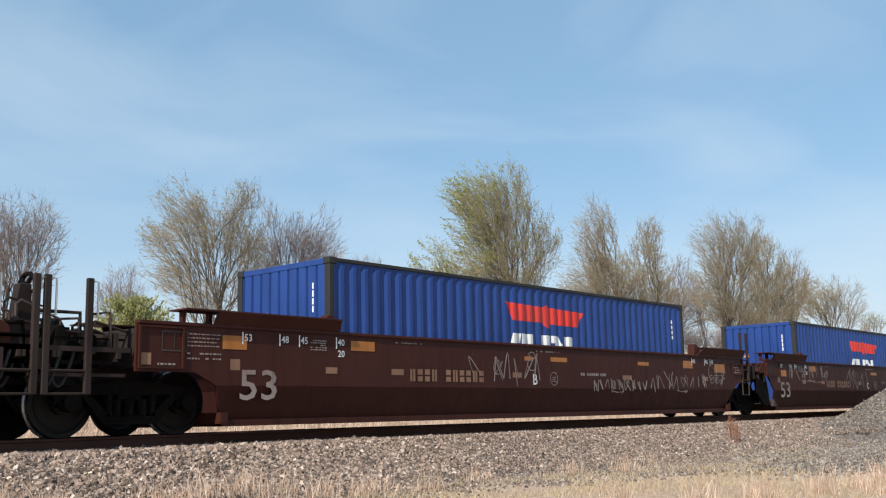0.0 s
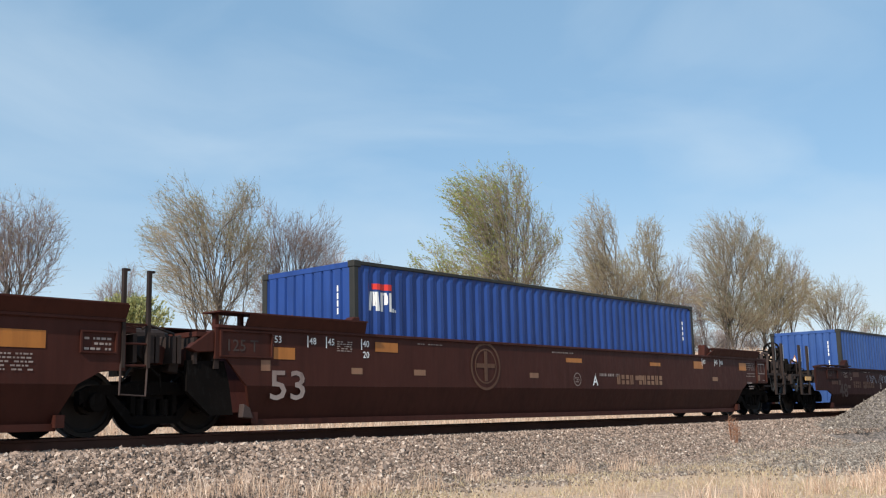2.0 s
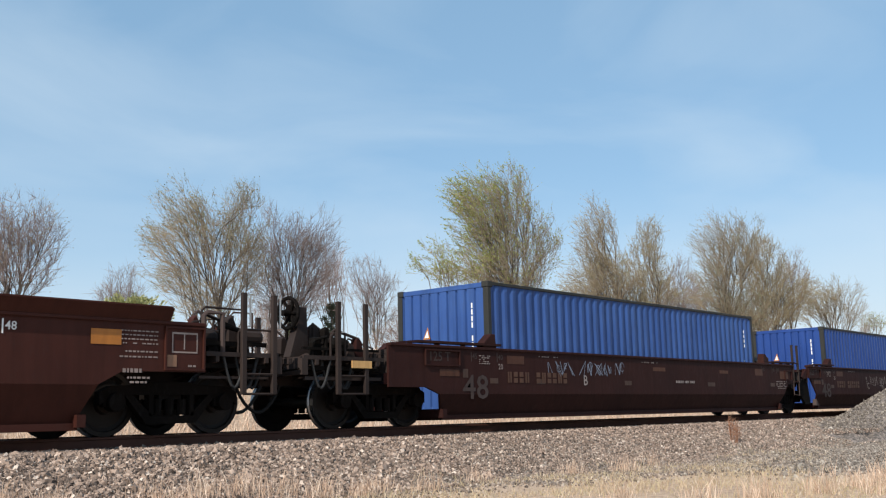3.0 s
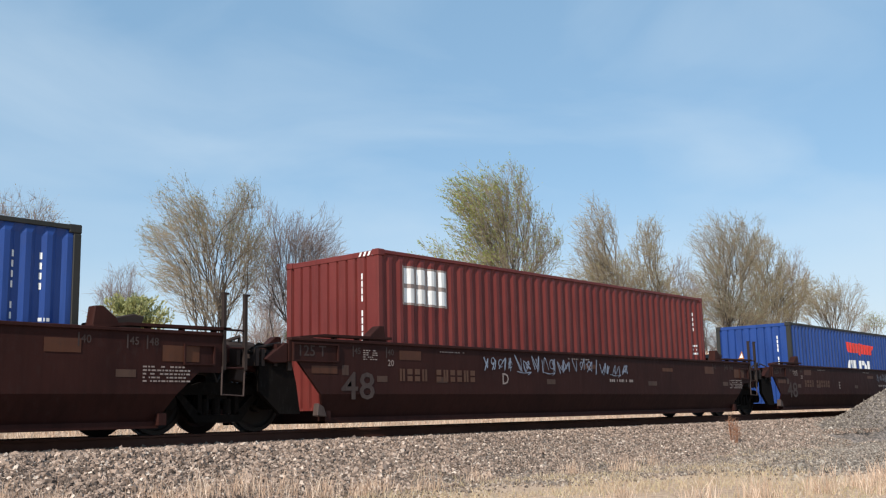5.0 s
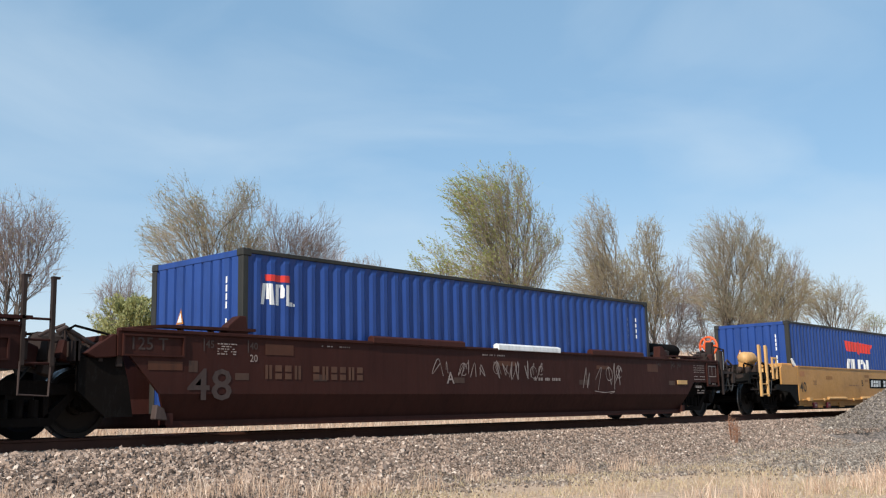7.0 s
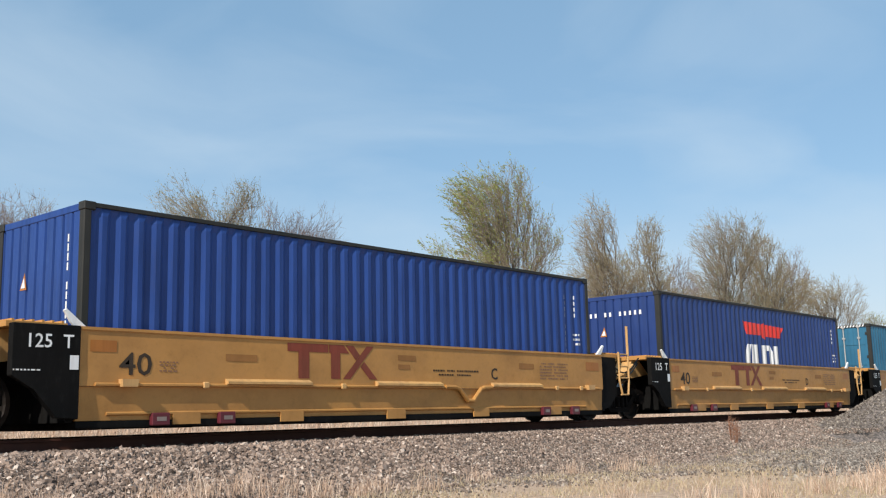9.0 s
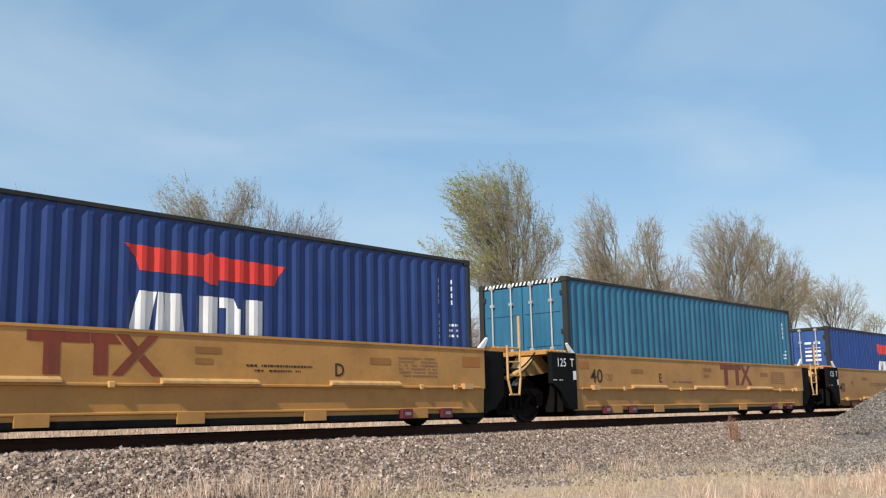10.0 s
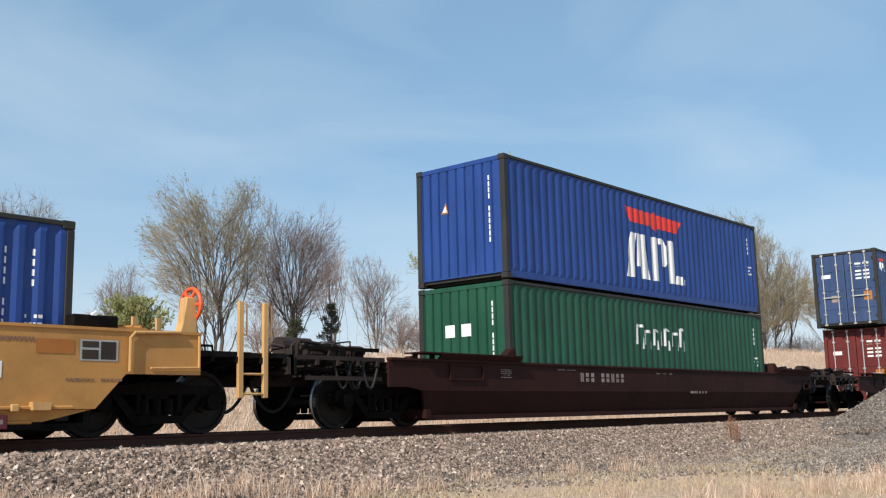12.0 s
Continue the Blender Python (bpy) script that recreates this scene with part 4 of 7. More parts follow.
def coupler(parent, x, sx, mat):
    """Drawbar with knuckle head and an air hose hanging in a loop."""
    bm = bmesh.new()
    box(bm, *sorted((x, x + sx * 0.62)), -0.09, 0.09, 0.76, 0.92)
    prism(bm, [(x + sx * 0.55, -0.17), (x + sx * 0.55, 0.17), (x + sx * 0.78, 0.19), (x + sx * 0.98, 0.10), (x + sx * 0.98, 0.02), (x + sx * 0.82, 0.0), (x + sx * 0.96, -0.15), (x + sx * 0.8, -0.20)], "z", 0.70, 0.98)
    c = part("coupler", bm, M_GRIME_SHADE, parent)
    bm = bmesh.new()
    pts = [(x + sx * (0.1 + 0.9 * k / 10), -0.35, 0.72 - 0.42 * math.sin(math.pi * k / 10) ** 0.8) for k in range(11)]
    pipe(bm, pts, 0.028, 8)
    part("air_hose", bm, M_HOSE, parent)
    return c


def end_platform(parent, x, sx, mat, posts, kind, brake=None, rail_mat=None, top=2.05, L=2.1, wheel_mat=None):
    """The end of a car beyond the well: stub sill, walkway, posts, brake rigging and a coupler. x is the well's end, sx the way out."""
    rail_mat = rail_mat or mat
    bm = bmesh.new()
    box(bm, *sorted((x - sx * 0.5, x + sx * (L - 0.35))), -0.33, 0.33, 0.72, 1.12)
    for k in range(4):
        xx = x + sx * (0.2 + k * 0.45)
        prism(bm, [(-1.42, 1.02), (-0.3, 0.80), (0.3, 0.80), (1.42, 1.02), (1.42, 1.10), (-1.42, 1.10)], "x", *sorted((xx, xx + sx * 0.06)))
    box(bm, *sorted((x + sx * (L - 0.42), x + sx * (L - 0.30))), -1.42, 1.42, 0.86, 1.12)
    part("end_sill", bm, mat, parent)
    for k in range(14):
        bm = bmesh.new()
        xx = x + sx * (0.1 + k * (L - 0.5) / 14)
        box(bm, *sorted((xx, xx + sx * 0.07)), -1.36, 1.36, 1.125, 1.155)
        part("walkway_slat", bm, mat, parent)
    for y in (-1.4, 1.365):
        bm = bmesh.new()
        box(bm, *sorted((x + sx * 0.05, x + sx * (L - 0.35))), y, y + 0.035, 1.10, 1.165)
        part("walkway_edge", bm, mat, parent)
    for dx, z0 in posts:
        bm = bmesh.new()
        xx = x + sx * dx
        box(bm, xx - 0.045, xx + 0.045, -1.44, -1.38, z0, top)
        part("post", bevelled(bm, 0.008), rail_mat, parent)
        bm = bmesh.new()
        pipe(bm, [(xx + 0.05, -1.41, top - 0.04), (xx + 0.12, -1.41, top - 0.04), (xx + 0.12, -1.41, top - 0.5), (xx + 0.05, -1.41, top - 0.5)], 0.014)
        part("grab_iron", bm, M_GALV if rail_mat != M_YELLOW_RAIL else rail_mat, parent)
        bm = bmesh.new()
        box(bm, xx - 0.045, xx + 0.045, 1.38, 1.44, 0.9, top)
        part("post", bm, rail_mat, parent)
    if len(posts) > 1:
        a, b = x + sx * posts[0][0], x + sx * posts[1][0]
        for z in (0.56, 0.85):
            bm = bmesh.new()
            pipe(bm, [(a, -1.42, z), (b, -1.42, z)], 0.018)
            part("step", bm, rail_mat, parent)
    # pipes, cut lever and brackets
    bm = bmesh.new()
    pipe(bm, [(x + sx * (L - 0.25), -1.40, 0.95), (x + sx * (L - 0.22), -0.2, 0.88), (x + sx * (L - 0.1), -0.05, 1.02)], 0.018)
    pipe(bm, [(x, -0.55, 1.22), (x + sx * (L - 0.5), -0.55, 1.22), (x + sx * (L - 0.4), -0.40, 0.8)], 0.024)
    pipe(bm, [(x, -0.75, 1.30), (x + sx * 0.7, -0.75, 1.30), (x + sx * 0.75, -0.75, 1.05)], 0.02)
    part("brake_pipe", bm, M_GRIME_SHADE if rail_mat != M_YELLOW_RAIL else mat, parent)
    bm = bmesh.new()
    rod(bm, (x + sx * 0.35, 0.2, 1.42), (x + sx * 1.05, 0.2, 1.42), 0.17, 14)
    box(bm, *sorted((x + sx * 0.3, x + sx * 0.55)), -0.5, -0.1, 1.15, 1.45)
    part("air_tank", bm, mat, parent)
    if brake is not None:
        bm = bmesh.new()
        bx = x + sx * brake
        prism(bm, [(bx - 0.26, 1.15), (bx + 0.16, 1.15), (bx + 0.12, 1.98), (bx - 0.05, 1.98), (bx - 0.08, 1.6)], "y", -0.95, -0.78)
        part("brake_stand", bevelled(bm, 0.015), rail_mat, parent)
        bm = bmesh.new()
        cx, cy, cz, r = bx + sx * 0.14, -0.78, 1.88, 0.25
        n = 20
        pts = [(cx + 0.03 * math.sin(k), cy + r * math.cos(k * math.tau / n), cz + r * math.sin(k * math.tau / n)) for k in range(n + 1)]
        pipe(bm, [(cx, p[1], p[2]) for p in pts], 0.032, 8)
        for k in range(6):
            a = k * math.tau / 6
            pipe(bm, [(cx - sx * 0.07, cy, cz), (cx, cy + r * math.cos(a), cz + r * math.sin(a))], 0.028, 6)
        lathe(bm, [(0.01, cx - sx * 0.09), (0.12, cx - sx * 0.08), (0.15, cx - sx * 0.05), (0.01, cx - sx * 0.06)], 14, "x", (0, cy, cz))
        rod(bm, (cx - 0.12, cy, cz), (cx + 0.02, cy, cz), 0.05, 10)
        part("brake_wheel", bm, wheel_mat or M_GRIME_SHADE, parent)
    coupler(parent, x + sx * (L - 0.45), sx, mat)


def clutter(parent, rng, x0, x1, z0, z1, mat):
    """The tangle over and under an end deck: brake pipes, levers, cylinders, brackets and slack hoses."""
    for k in range(16):
        bm = bmesh.new()
        xa, ya, za = rng.uniform(x0, x1 - 0.3), rng.uniform(-1.36, -0.2), rng.uniform(z0 + 0.05, z1)
        xb, zc = xa + rng.uniform(0.25, 0.7), za + rng.uniform(-0.2, 0.12)
        pipe(bm, [(xa, ya, z0 - 0.06), (xa, ya, za), (xa + 0.06, ya, za + 0.05), (xb, ya - 0.04, zc), (xb + 0.04, ya, z0 - 0.06)], rng.choice((0.016, 0.02, 0.028, 0.038)), 7)
        part("brake_pipe", bm, (M_ENDGEAR, M_ENDGEAR, M_GRIME_SHADE, M_FADED)[k % 4], parent)
    for k in range(9):
        bm = bmesh.new()
        xa, ya = x0 + (x1 - x0 - 0.2) * (k + 0.5) / 9, rng.uniform(-1.38, -0.5)
        h = rng.uniform(0.25, 0.95) * (z1 - z0)
        prism(bm, [(xa, z0 - 0.06), (xa + 0.2, z0 - 0.06), (xa + 0.17, z0 + h * 0.7), (xa + 0.09, z0 + h), (xa + 0.02, z0 + h * 0.9)], "y", ya, ya + 0.14)
        part("lever_bracket", bevelled(bm, 0.012), (M_ENDGEAR, M_GRIME_SHADE, mat)[k % 3], parent)
    for k in range(4):
        # long flat bars at several heights, and what hangs below the deck
        bm = bmesh.new()
        z = z0 - 0.42 + 0.16 * k
        y = -1.37 + 0.05 * (k % 2)
        box(bm, x0 - 0.1, x1 + 0.1, y, y + 0.03, z, z + rng.uniform(0.03, 0.07))
        part("brake_rod", bm, (M_ENDGEAR, M_GRIME_SHADE)[k % 2], parent)
        bm = bmesh.new()
        xa = rng.uniform(x0, x1 - 0.3)
        pipe(bm, [(xa + 0.4 * j / 8, -1.25 - 0.04 * k, z0 - 0.1 - 0.45 * math.sin(math.pi * j / 8)) for j in range(9)], 0.022, 7)
        part("slack_hose", bm, M_HOSE, parent)
    for k in range(3):
        bm = bmesh.new()
        xa, y = x0 + (x1 - x0) * (k + 0.2) / 3, rng.uniform(-1.2, -0.8)
        r = rng.uniform(0.08, 0.14)
        lathe(bm, [(0.02, xa), (r * 0.8, xa + 0.02), (r, xa + 0.08), (r, xa + 0.34), (r * 0.8, xa + 0.4), (0.02, xa + 0.42)], 12, "x", (0, y, z0 + rng.uniform(-0.25, 0.5 * (z1 - z0))))
        part("brake_cylinder", bm, (M_ENDGEAR, M_GRIME_SHADE)[k % 2], parent)


def well_floor(parent, x0, x1, mat, y=1.22, zt=0.20):
    n = 8
    for k in range(n + 1):
        x = x0 + (x1 - x0) * k / n
        bm = bmesh.new()
        box(bm, x - 0.14, x + 0.14, -y, y, 0.10, zt)
        part("cross_beam", bm, mat, parent)
    for s in (-1, 1):
        bm = bmesh.new()
        box(bm, x0 - 0.2, x1 + 0.2, s * y - 0.10, s * y + 0.10, 0.105, zt - 0.005)
        part("floor_ledge", bm, mat, parent)


def well_bulkhead(parent, x, sx, mat, ztop, y=1.40):
    """The sloping end of the well: a frame with an open window under the deck and an inclined plate."""
    bm = bmesh.new()
    box(bm, *sorted((x + sx * 0.5, x + sx * 1.1)), -y, y, ztop - 0.13, ztop - 0.06)
    box(bm, *sorted((x, x + sx * 0.12)), -y, y, 0.14, 0.30)
    part("bulkhead", bm, mat, parent)


def brown_unit(s, kind, mark, left_end, right_end, seed, num="53", joint_right=True, scr=None, emblem=None, stencilled=True):
    """One unit of a brown articulated well car. kind: new (53-foot), old (48-foot) or fec (a low one)."""
    rng = random.Random(seed)
    mat = M_BROWN if kind == "new" else M_BROWN_MID if kind == "old" and mark == "A" else M_BROWN_OLD
    lab = {"new": "long brown steel well car with pale stencils and graffiti", "old": "old dark brown steel well car with worn stencils and chalky graffiti", "fec": "low dark brown steel well car with pale lettering"}[kind]
    th = thing("well_car", pose(s, YC, 0), lab, "rail car", "well cars of the train")
    if kind == "new":
        zt, xl, xr, bl, br, zp = 1.50, -3.70, 15.02, -2.40, 14.35, 1.72
        tl, tr = -3.5, 15.72
    elif kind == "old":
        zt, xl, xr, bl, br, zp = 1.38, -3.05, 14.30, -1.55, 13.55, 1.50
        tl, tr = -2.85, 14.53
    else:
        zt, xl, xr, bl, br, zp = 1.13, -3.70, 15.0, -2.85, 14.0, 1.27
        tl, tr = -3.45, 14.75
    yt, zk, zb = 1.45, zt - 0.82 if kind != "fec" else 0.62, 0.13
    low = 0.86 if kind == "new" else 0.68
    if kind == "old":
        bl = -1.75
    if right_end == "end" and kind != "fec":
        xr += 0.98
    if left_end == "joint":
        low = 1.06
        xl, bl = (-2.98, -2.42) if kind == "new" else (-2.20, -1.55)
    for sg in (-1, 1):
        hi = [(xl, zt), (xl, low), (bl - (0.36 if kind == "new" or left_end != "joint" else 0.47), low), (bl - 0.002, zk), (br, zk), (br + 0.35, 0.86), (xr, 0.86), (xr, zt)]
        sill_plate(th, "side_panel", hi, zk - 0.001, zb, bl, br, yt, 1.24, sg, mat)
        bm = bmesh.new()
        box(bm, xl + 0.02, xr - 0.02, *sorted((sg * (yt - 0.085), sg * (yt + 0.035))), zt, zt + 0.05)
        part("top_chord", bevelled(bm, 0.008), mat, th)
        bm = bmesh.new()
        box(bm, bl + 0.2, br - 0.2, *sorted((sg * 1.15, sg * 1.30)), zb - 0.03, zb + 0.02)
        part("bottom_chord", bm, mat, th)
        # raised end panels, leaning a little outwards
        for a, c in ((xl + 0.25 if kind == "old" else -2.45, 0.0), (12.35, xr - ((1.0 if kind == "old" else 0.6) if right_end == "end" and kind != "fec" else 0.02))):
            bm = bmesh.new()
            if kind == "old":
                # an open shelf on short brackets
                e0, e1 = (a - 0.05, c + 0.05) if c < 5 else (a - 0.1, c + 0.15)
                prism(bm, [(e0, zp - 0.09), (e0, zp - 0.05), (e0 + 0.5, zp), (e1, zp + 0.012), (e1, zp - 0.03), (e0 + 0.5, zp - 0.04)], "y", *sorted((sg * (yt - 0.16), sg * (yt + 0.03))))
                for k in range(4):
                    xx = e0 + (e1 - e0) * (k + 0.6) / 4
                    box(bm, xx - 0.025, xx + 0.025, *sorted((sg * (yt - 0.14), sg * (yt - 0.05))), zt - 0.02, zp - 0.03)
            else:
                q = [(a, zt + 0.05), (a + (0.0 if c < 5 else 0.25), zp), (c - (0.0 if c > 5 else 0.05), zp), (c, zt + 0.05)]
                prism(bm, q, "y", *sorted((sg * (yt + 0.03), sg * (yt - 0.01))))
                for v in bm.verts:
                    if v.co.z > zp - 0.01:
                        v.co.y += sg * 0.09
                e0 = -3.0 if c < 5 else a + 0.2
                box(bm, e0, c - 0.03, *sorted((sg * (yt - 0.30), sg * (yt + 0.13))), zp, zp + 0.022)
                if c < 5:
                    for xx in (e0 + 0.1, e0 + 0.55):
                        box(bm, xx, xx + 0.06, *sorted((sg * (yt - 0.2), sg * (yt - 0.12))), zt, zp)
            part("end_panel", bm, mat, th)
        if kind == "old":
            bm = bmesh.new()
            prism(bm, [(12.45, zt + 0.06), (13.10, zt + 0.06), (13.16, zt + 0.24), (13.0, zt + 0.27), (12.45, zt + 0.14)], "y", *sorted((sg * 1.22, sg * 0.80)))
            part("guide_ramp", bevelled(bm, 0.012), M_ENDGEAR, th)
        # guide cones where the boxes are set down
        for xx in (-0.05, 12.25):
            bm = bmesh.new()
            d = 1 if xx > 5 else -1
            prism(bm, [(xx, zt + 0.04), (xx + d * 0.42, zt + 0.04), (xx + d * 0.36, zt + 0.17), (xx + d * 0.16, zt + 0.32), (xx + d * 0.04, zt + 0.32)], "y", *sorted((sg * 1.26, sg * 1.44)))
            part("guide_bracket", bevelled(bm, 0.01), mat, th)
    for sx, xw in ((-1, bl + 0.25), (1, br - 0.25)):
        well_bulkhead(th, xw, sx, mat, zt)
        xe = xl if sx < 0 else xr
        bm = bmesh.new()
        box(bm, *sorted((xw + sx * 0.9, xe - sx * 0.02)), -1.40, 1.40, zt - 0.14, zt - 0.06)
        part("end_deck", bm, M_ENDGEAR, th)
        bm = bmesh.new()
        box(bm, *sorted((xe - sx * 0.02, xe - sx * 0.10)), -1.40, 1.40, 0.92, zt - 0.145)
        part("end_plate", bm, M_ENDGEAR, th)
        bm = bmesh.new()
        box(bm, *sorted((xw + sx * 0.6, xe + sx * 0.2)), -0.4, 0.4, 0.76, zt - 0.14)
        part("draft_sill", bm, M_ENDGEAR, th)
        for k in range(3):
            bm = bmesh.new()
            xx = xw + sx * (1.1 + 0.35 * k)
            box(bm, xx - 0.03, xx + 0.03, -1.38, 1.38, 0.98, zt - 0.145)
            part("deck_rib", bm, M_ENDGEAR, th)
        # outlined panel on the outside near the end
        jt = (sx < 0 and left_end == "joint") or (sx > 0 and right_end == "joint")
        if sx < 0:
            x0, x1, z0, z1 = (-2.91, -1.95, zt - 0.41, zt - 0.02) if kind == "new" else (-2.14, -1.18, zt - 0.32, zt - 0.03)
            if left_end == "end" and kind == "new":
                x0, x1, z0, z1 = xl + 0.03, xl + 0.74, zt - 0.60, zt - 0.02
        elif right_end == "end" and kind != "fec":
            x0, x1, z0, z1 = xe - 0.68, xe - 0.03, zt - 0.62, zt - 0.02
        else:
            x0, x1, z0, z1 = xe - 0.66, xe - 0.14, zt - 0.42, zt - 0.13
        bm = bmesh.new()
        for a, b, c, d in ((x0 + 0.024, x1 - 0.024, z1 - 0.024, z1), (x0 + 0.024, x1 - 0.024, z0, z0 + 0.024), (x0, x0 + 0.024, z0, z1), (x1 - 0.024, x1, z0, z1)):
            box(bm, a, b, -yt - 0.035, -yt - 0.001, c, d)
        part("panel_frame", bm, mat, th)
        own = kind != "fec" and (sx > 0 and right_end == "end" or sx < 0 and left_end == "end" and kind == "new")
        if own:
            # a notice window with pale edges, a small plate and lines of stencilled words beside the panel
            wx = x0 + (0.14 if sx > 0 else 0.38)
            wz = z0 + 0.24
            for q in ((wx, wx + 0.38, wz + 0.26, wz + 0.285), (wx, wx + 0.38, wz, wz + 0.022), (wx - 0.02, wx, wz, wz + 0.285), (wx + 0.38, wx + 0.40, wz, wz + 0.285), (wx + 0.17, wx + 0.19, wz + 0.05, wz + 0.26)):
                decal(th, "notice_edge", rects([q]), M_DUSTY if sx > 0 else M_FADED, -yt - 0.006)
            decal(th, "small_plate", rects([(x0 + 0.05, x0 + 0.20, z0 + 0.05, z0 + 0.21)]), M_TAN if kind == "new" else M_FADED, -yt - 0.006)
            decal(th, "stencil", bars(bmesh.new(), rng, x0 + 0.3, x1 - 0.12, z0 + 0.05, z0 + 0.11, 1), M_DUSTY, -yt - 0.006)
            t0 = x0 - 0.68 if sx > 0 else x1 + 0.06
            decal(th, "stencil", bars(bars(bmesh.new(), rng, t0, t0 + 0.58, zt - 0.28, zt - 0.06, 4, 0.95, 0.3), rng, t0, t0 + 0.58, zt - 0.46, zt - 0.32, 2, 0.95, 0.3), M_DUSTY, -yt - 0.006)
            if sx > 0:
                decal(th, "stencil", bars(bars(bmesh.new(), rng, t0 + 0.05, t0 + 0.38, zt - 0.66, zt - 0.54, 1), rng, t0 + 0.12, t0 + 0.5, zt - 0.80, zt - 0.68, 2), M_DUSTY, -yt - 0.006)
            if kind == "new":
                a0 = t0 - 0.42 if sx > 0 else t0 + 0.60
                strips(th, "reflector_strip", [(a0, a0 + 0.44, zt - 0.30, zt - 0.10)], M_ORANGE, -yt - 0.007, "orange reflective strip")
        elif sx > 0 and kind == "new":
            decal(th, "stencil", bars(bmesh.new(), rng, x0 + 0.06, x1 - 0.08, z0 + 0.04, z1 - 0.05, 3), M_DUSTY, -yt - 0.006)
        if sx < 0 and kind != "fec" and not own:
            decal(th, "load_mark", text_flat("125 T", 0.24, x0 + 0.10, z0 + 0.09, 0, 1.05), M_FADED, -yt - 0.006, "worn load stencil")
        if jt:
            # slanting fin, posts, steps and the tangle of pipes between two units
            if sx < 0:
                bm = bmesh.new()
                prism(bm, [(xl - 0.45, zt - 0.30), (xl - 0.06, zt - 0.04), (xl - 0.004, zt - 0.04), (xl - 0.004, zt - 0.34), (xl - 0.3, zt - 0.36)], "y", -1.43, -1.30)
                part("end_fin", bevelled(bm, 0.012), mat, th)
                bm = bmesh.new()
                q = bl - 0.40 if kind == "old" else bl - 0.22
                prism(bm, [(q - 0.75, 1.03), (q - 0.12, 1.03), (q - 0.03, 0.72), (q + 0.05, 0.26), (q - 0.35, 0.26), (q - 0.75, 0.6)], "y", -1.36, -1.28)
                part("bearing_plate", bm, M_GRIME_SHADE, th)
                bm = bmesh.new()
                prism(bm, [(bl - 0.05, 0.22), (bl + 0.16, 0.20), (bl + 0.10, 0.36), (bl - 0.02, 0.42)], "y", -1.42, -1.30)
                part("hook_bracket", bevelled(bm, 0.012), M_FADED, th, "worn grey hook bracket")
            else:
                lx, lt = (xe - 0.05, 2.22) if kind == "new" else (xe + 0.02, 2.02)
                for xx in (lx, lx + 0.38):
                    bm = bmesh.new()
                    box(bm, xx - 0.024, xx + 0.024, -1.48, -1.42, 0.90, lt)
                    box(bm, xx - 0.03, xx + 0.075, -1.475, -1.425, lt - 0.03, lt)
                    part("post", bm, M_ENDGEAR, th)
                bm = bmesh.new()
                pipe(bm, [(lx - 0.02, -1.45, 0.95), (lx - 0.03, -1.45, 0.55), (lx + 0.36, -1.45, 0.53), (lx + 0.38, -1.45, 0.95)], 0.015, 6)
                part("step", bm, M_FADED, th)
                bm = bmesh.new()
                pipe(bm, [(lx - 0.02, -1.45, 0.93), (lx + 0.38, -1.45, 0.93)], 0.017, 6)
                part("step", bm, mat, th)
                for z in (1.22, 1.48):
                    bm = bmesh.new()
                    pipe(bm, [(lx, -1.45, z), (lx + 0.38, -1.45, z)], 0.016, 6)
                    part("rung", bm, mat, th)
                for k in range(9):
                    bm = bmesh.new()
                    xa, ya, za = lx + rng.uniform(0.0, 1.2), rng.uniform(-1.3, -0.7), rng.uniform(0.95, zt)
                    xb, zc = xa + rng.uniform(0.25, 0.6), za + rng.uniform(-0.25, 0.2)
                    pipe(bm, [(xa, ya, za), (xa + 0.1, ya, za + 0.06), (xb, ya - 0.05, zc), (xb + 0.05, ya, zc - 0.2)], rng.choice((0.018, 0.024, 0.034)), 7)
                    part("brake_pipe", bm, (M_ENDGEAR, M_FADED, M_GRIME_SHADE)[k % 3], th)
                for k in range(5):
                    bm = bmesh.new()
                    xa, za = lx + 0.15 + 0.24 * k, zt - rng.uniform(0.2, 0.5)
                    prism(bm, [(xa, za - 0.12), (xa + 0.16, za - 0.16), (xa + 0.2, za + 0.08), (xa + 0.05, za + 0.14)], "y", -1.2, -1.02)
                    part("lever_bracket", bevelled(bm, 0.012), (mat, M_ENDGEAR)[k % 2], th)
                bm = bmesh.new()
                lathe(bm, [(0.02, lx + 0.45), (0.10, lx + 0.48), (0.13, lx + 0.56), (0.13, lx + 1.05), (0.10, lx + 1.13), (0.02, lx + 1.16)], 12, "x", (0, -0.72, zt - 0.12))
                part("air_tank", bm, M_ENDGEAR, th)
            bm = bmesh.new()
            pipe(bm, [(xe, -0.9, 1.25), (xe + sx * 0.25, -0.8, 1.0), (xe + sx * 0.4, -0.75, 1.2)], 0.026, 8)
            pipe(bm, [(xe, -1.1, 1.1), (xe + sx * 0.2, -1.05, 0.75), (xe + sx * 0.42, -1.0, 1.0)], 0.022, 8)
            part("brake_hose", bm, M_HOSE, th)
    well_floor(th, bl + 0.4, br - 0.4, mat)
    if left_end == "end":
        pz = {"new": ((0.67, 0.55), (1.25, 0.55)), "old": ((0.50, 0.55), (1.12, 0.55)), "fec": ()}[kind]
        clutter(th, rng, xl - 1.7, xl - 0.2, 1.2, 1.75 if kind != "fec" else 1.4, mat)
        end_platform(th, xl, -1, M_ENDGEAR, pz, kind, 1.5 if kind == "old" else None, M_ENDGEAR, 2.05, 2.5 if kind == "fec" else 2.2)
        if kind == "old":
            bm = bmesh.new()
            box(bm, xl - 0.85, xl - 0.40, -1.45, -1.43, 0.98, 1.10)
